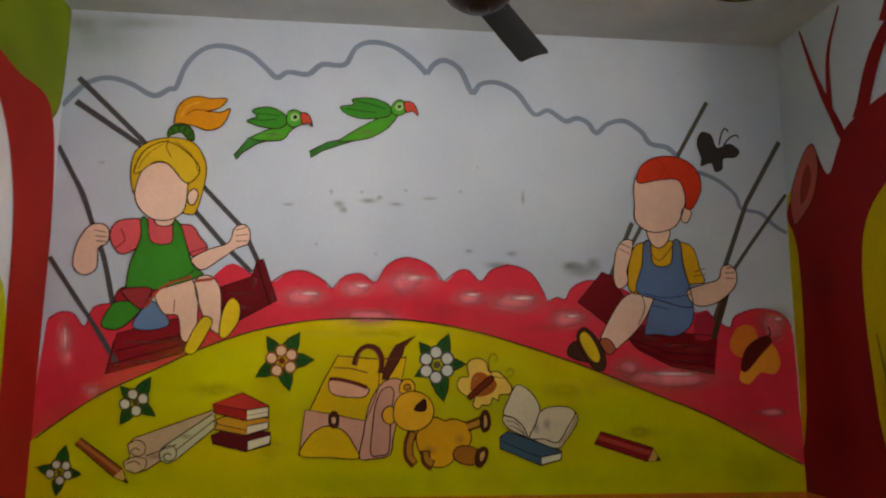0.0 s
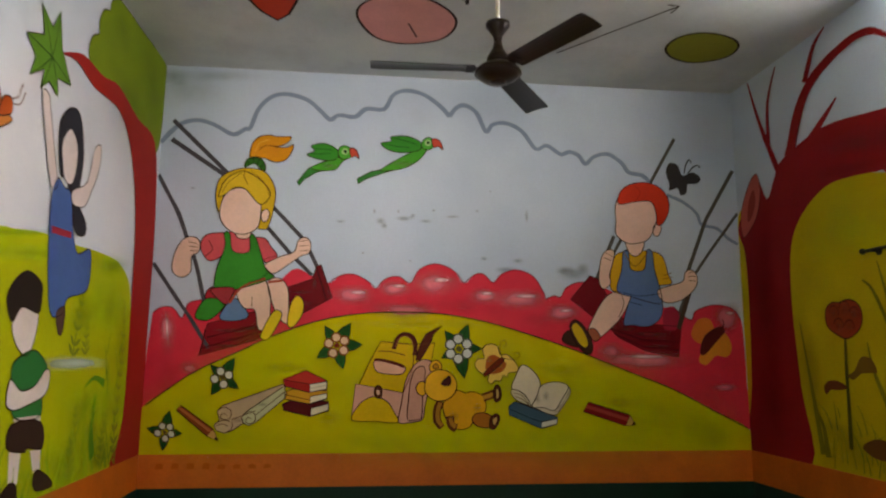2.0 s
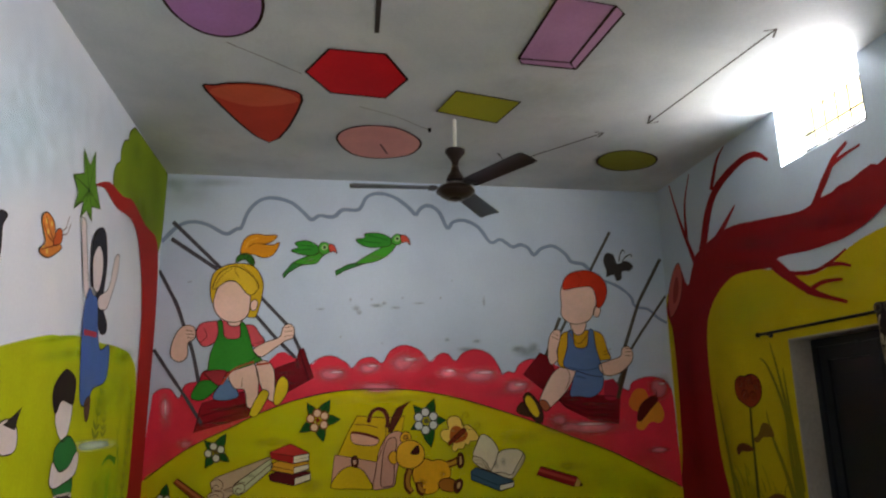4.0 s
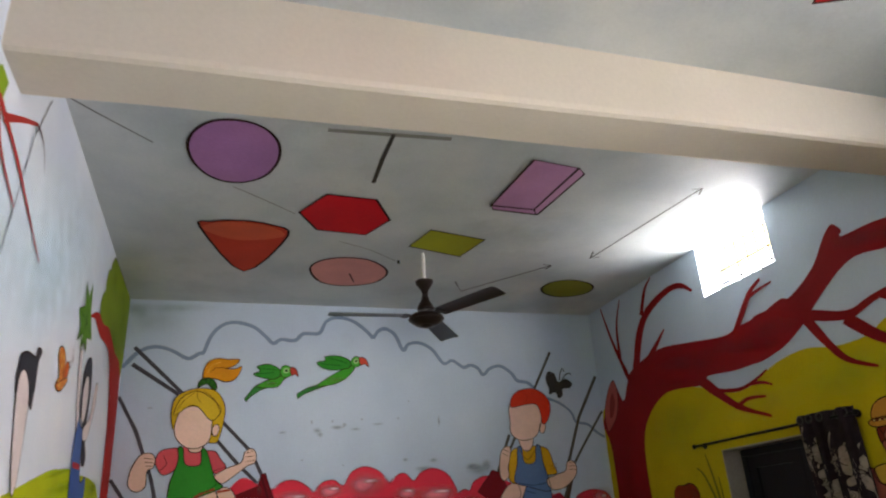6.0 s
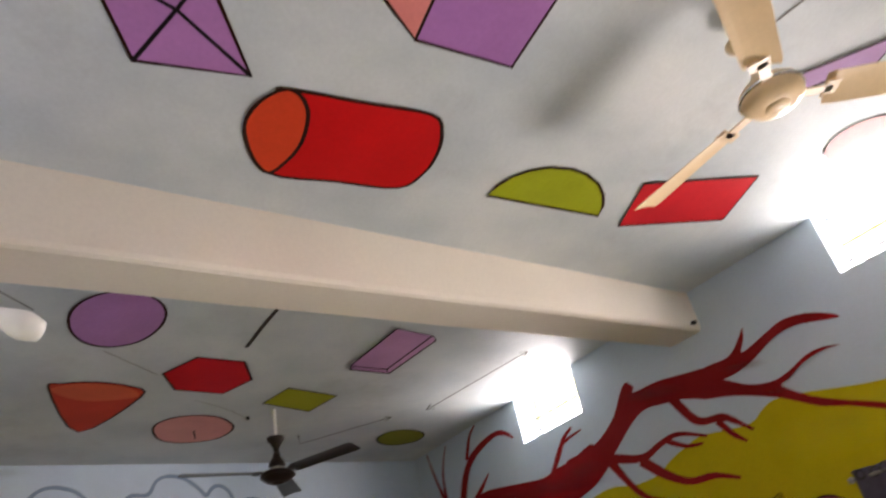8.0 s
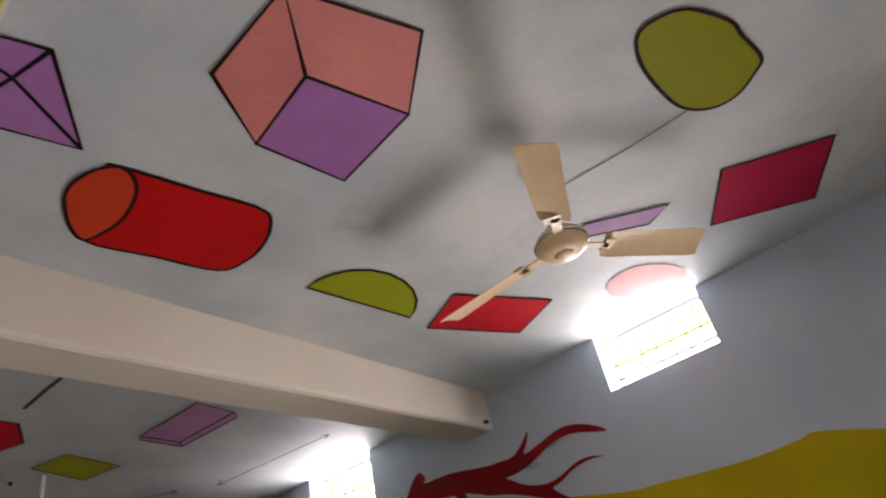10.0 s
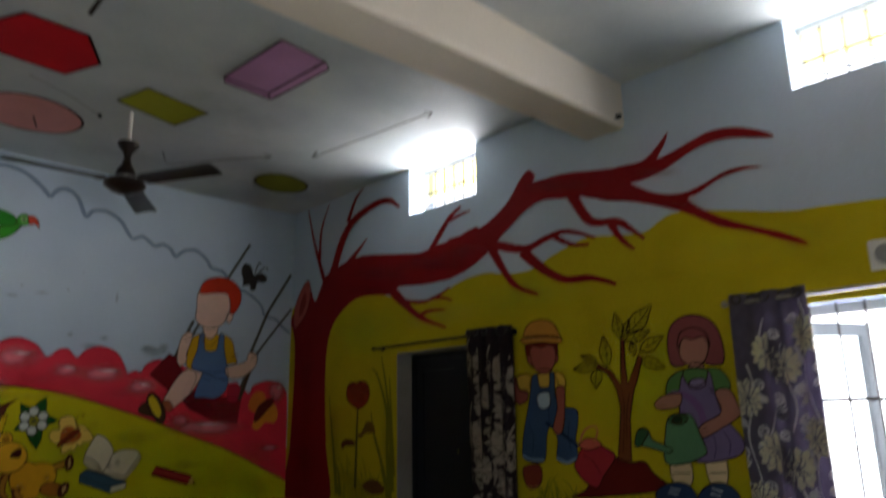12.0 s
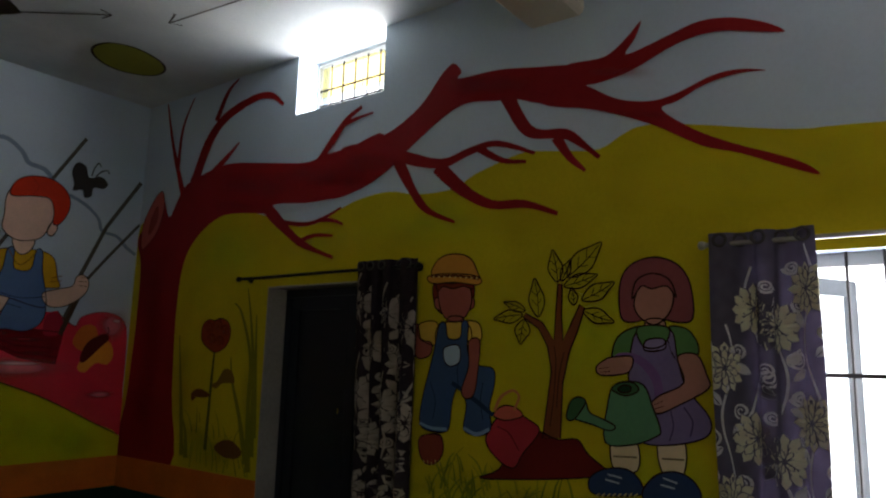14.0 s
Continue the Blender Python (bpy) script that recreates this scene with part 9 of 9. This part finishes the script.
WAISTED = ([(0.018, 0.205), (0.022, 0.23), (0.04, 0.258), (0.057, 0.28), (0.058, 0.298), (0.012, 0.302)],
           [(0.053, 0.108), (0.054, 0.12), (0.045, 0.14), (0.027, 0.17), (0.019, 0.205)],
           [(0.02, 0.0), (0.06, 0.005), (0.09, 0.024), (0.108, 0.046), (0.106, 0.062), (0.09, 0.076), (0.05, 0.082), (0.02, 0.083)])
ROUND = ([(0.012, 0.215), (0.014, 0.24), (0.03, 0.262), (0.052, 0.285), (0.054, 0.295), (0.012, 0.297)],
         [(0.05, 0.098), (0.048, 0.11), (0.03, 0.14), (0.017, 0.18), (0.013, 0.215)],
         [(0.02, 0.0), (0.055, 0.004), (0.082, 0.016), (0.098, 0.034), (0.102, 0.052), (0.098, 0.07), (0.08, 0.088), (0.05, 0.1), (0.02, 0.102)])
fan((1.846, -1.143, 2.812), "dark brown three-bladed ceiling fan on a short rod", 178, "fan_brown", "fan_dark", "white_plastic", WAISTED, (0.115, 0.60), 0.068, -0.009)
fan((2.06, -4.73, 2.93), "cream three-bladed ceiling fan with a chrome ring", 84, "fan_cream", "fan_cream", "fan_cream", ROUND, (0.175, 0.615), 0.045, -0.019)


# ---- small fittings ----
o = thing("socket_plate", "square white wall plate with a round grey boss", "electrical fitting", (W, -4.33, 2.16))
part("plate", boxes((W - 0.014, W, -4.39, -4.27, 2.10, 2.22), bevel=0.004), "white_plastic", o)
bm = bmesh.new()
cyl(bm, (W - 0.034, -4.33, 2.16), (W - 0.012, -4.33, 2.16), 0.034, 0.040, 20)
part("boss", bm, "9a9a9c", o)
o = thing("wall_lamp", "small white bulb in an angled wall holder", "lamp", (0.0, -4.13, 2.2))
part("plate", boxes((0.0, 0.02, -4.175, -4.085, 2.12, 2.24), bevel=0.004), "white_plastic", o)
part("holder", cyl(bmesh.new(), (0.015, -4.13, 2.19), (0.10, -4.13, 2.22), 0.018, 0.022, 16), "white_plastic", o)
bm = lathe(bmesh.new(), [(0.008, 0.0), (0.018, 0.004), (0.023, 0.018), (0.026, 0.034), (0.023, 0.05), (0.018, 0.065), (0.014, 0.08)], (0, 0, 0), 20)
bmesh.ops.transform(bm, matrix=Matrix.Translation((0.18, -4.13, 2.245)) @ Matrix.Rotation(radians(-70), 4, "Y"), verts=bm.verts)
part("bulb", bm, "white_plastic", o, smooth=True)
o = tagged(part("ceiling_hook", cyl(bmesh.new(), (3.56, -3.245, 3.08), (3.56, -3.27, 3.075), 0.012, n=10), "iron"), "small dark iron hook at the end of the beam", "hook")
o = tagged(part("ceiling_hook", cyl(bmesh.new(), (1.72, -1.0, H), (1.72, -1.0, H - 0.02), 0.010, n=10), "iron"), "small dark iron hook in the ceiling plaster", "hook")

bm = bmesh.new()
bmesh.ops.create_icosphere(bm, subdivisions=2, radius=0.008, matrix=Matrix.LocRotScale((0.027, DOOR[1] + 0.004, 1.92), None, (0.9, 0.7, 1.5)))
for v in bm.verts:
    v.co += 0.003 * Vector(noise.noise_vector(v.co * 90))
part("plaster_lump", bm, "rough_plaster", west, "chipped lump of plaster on the corner")
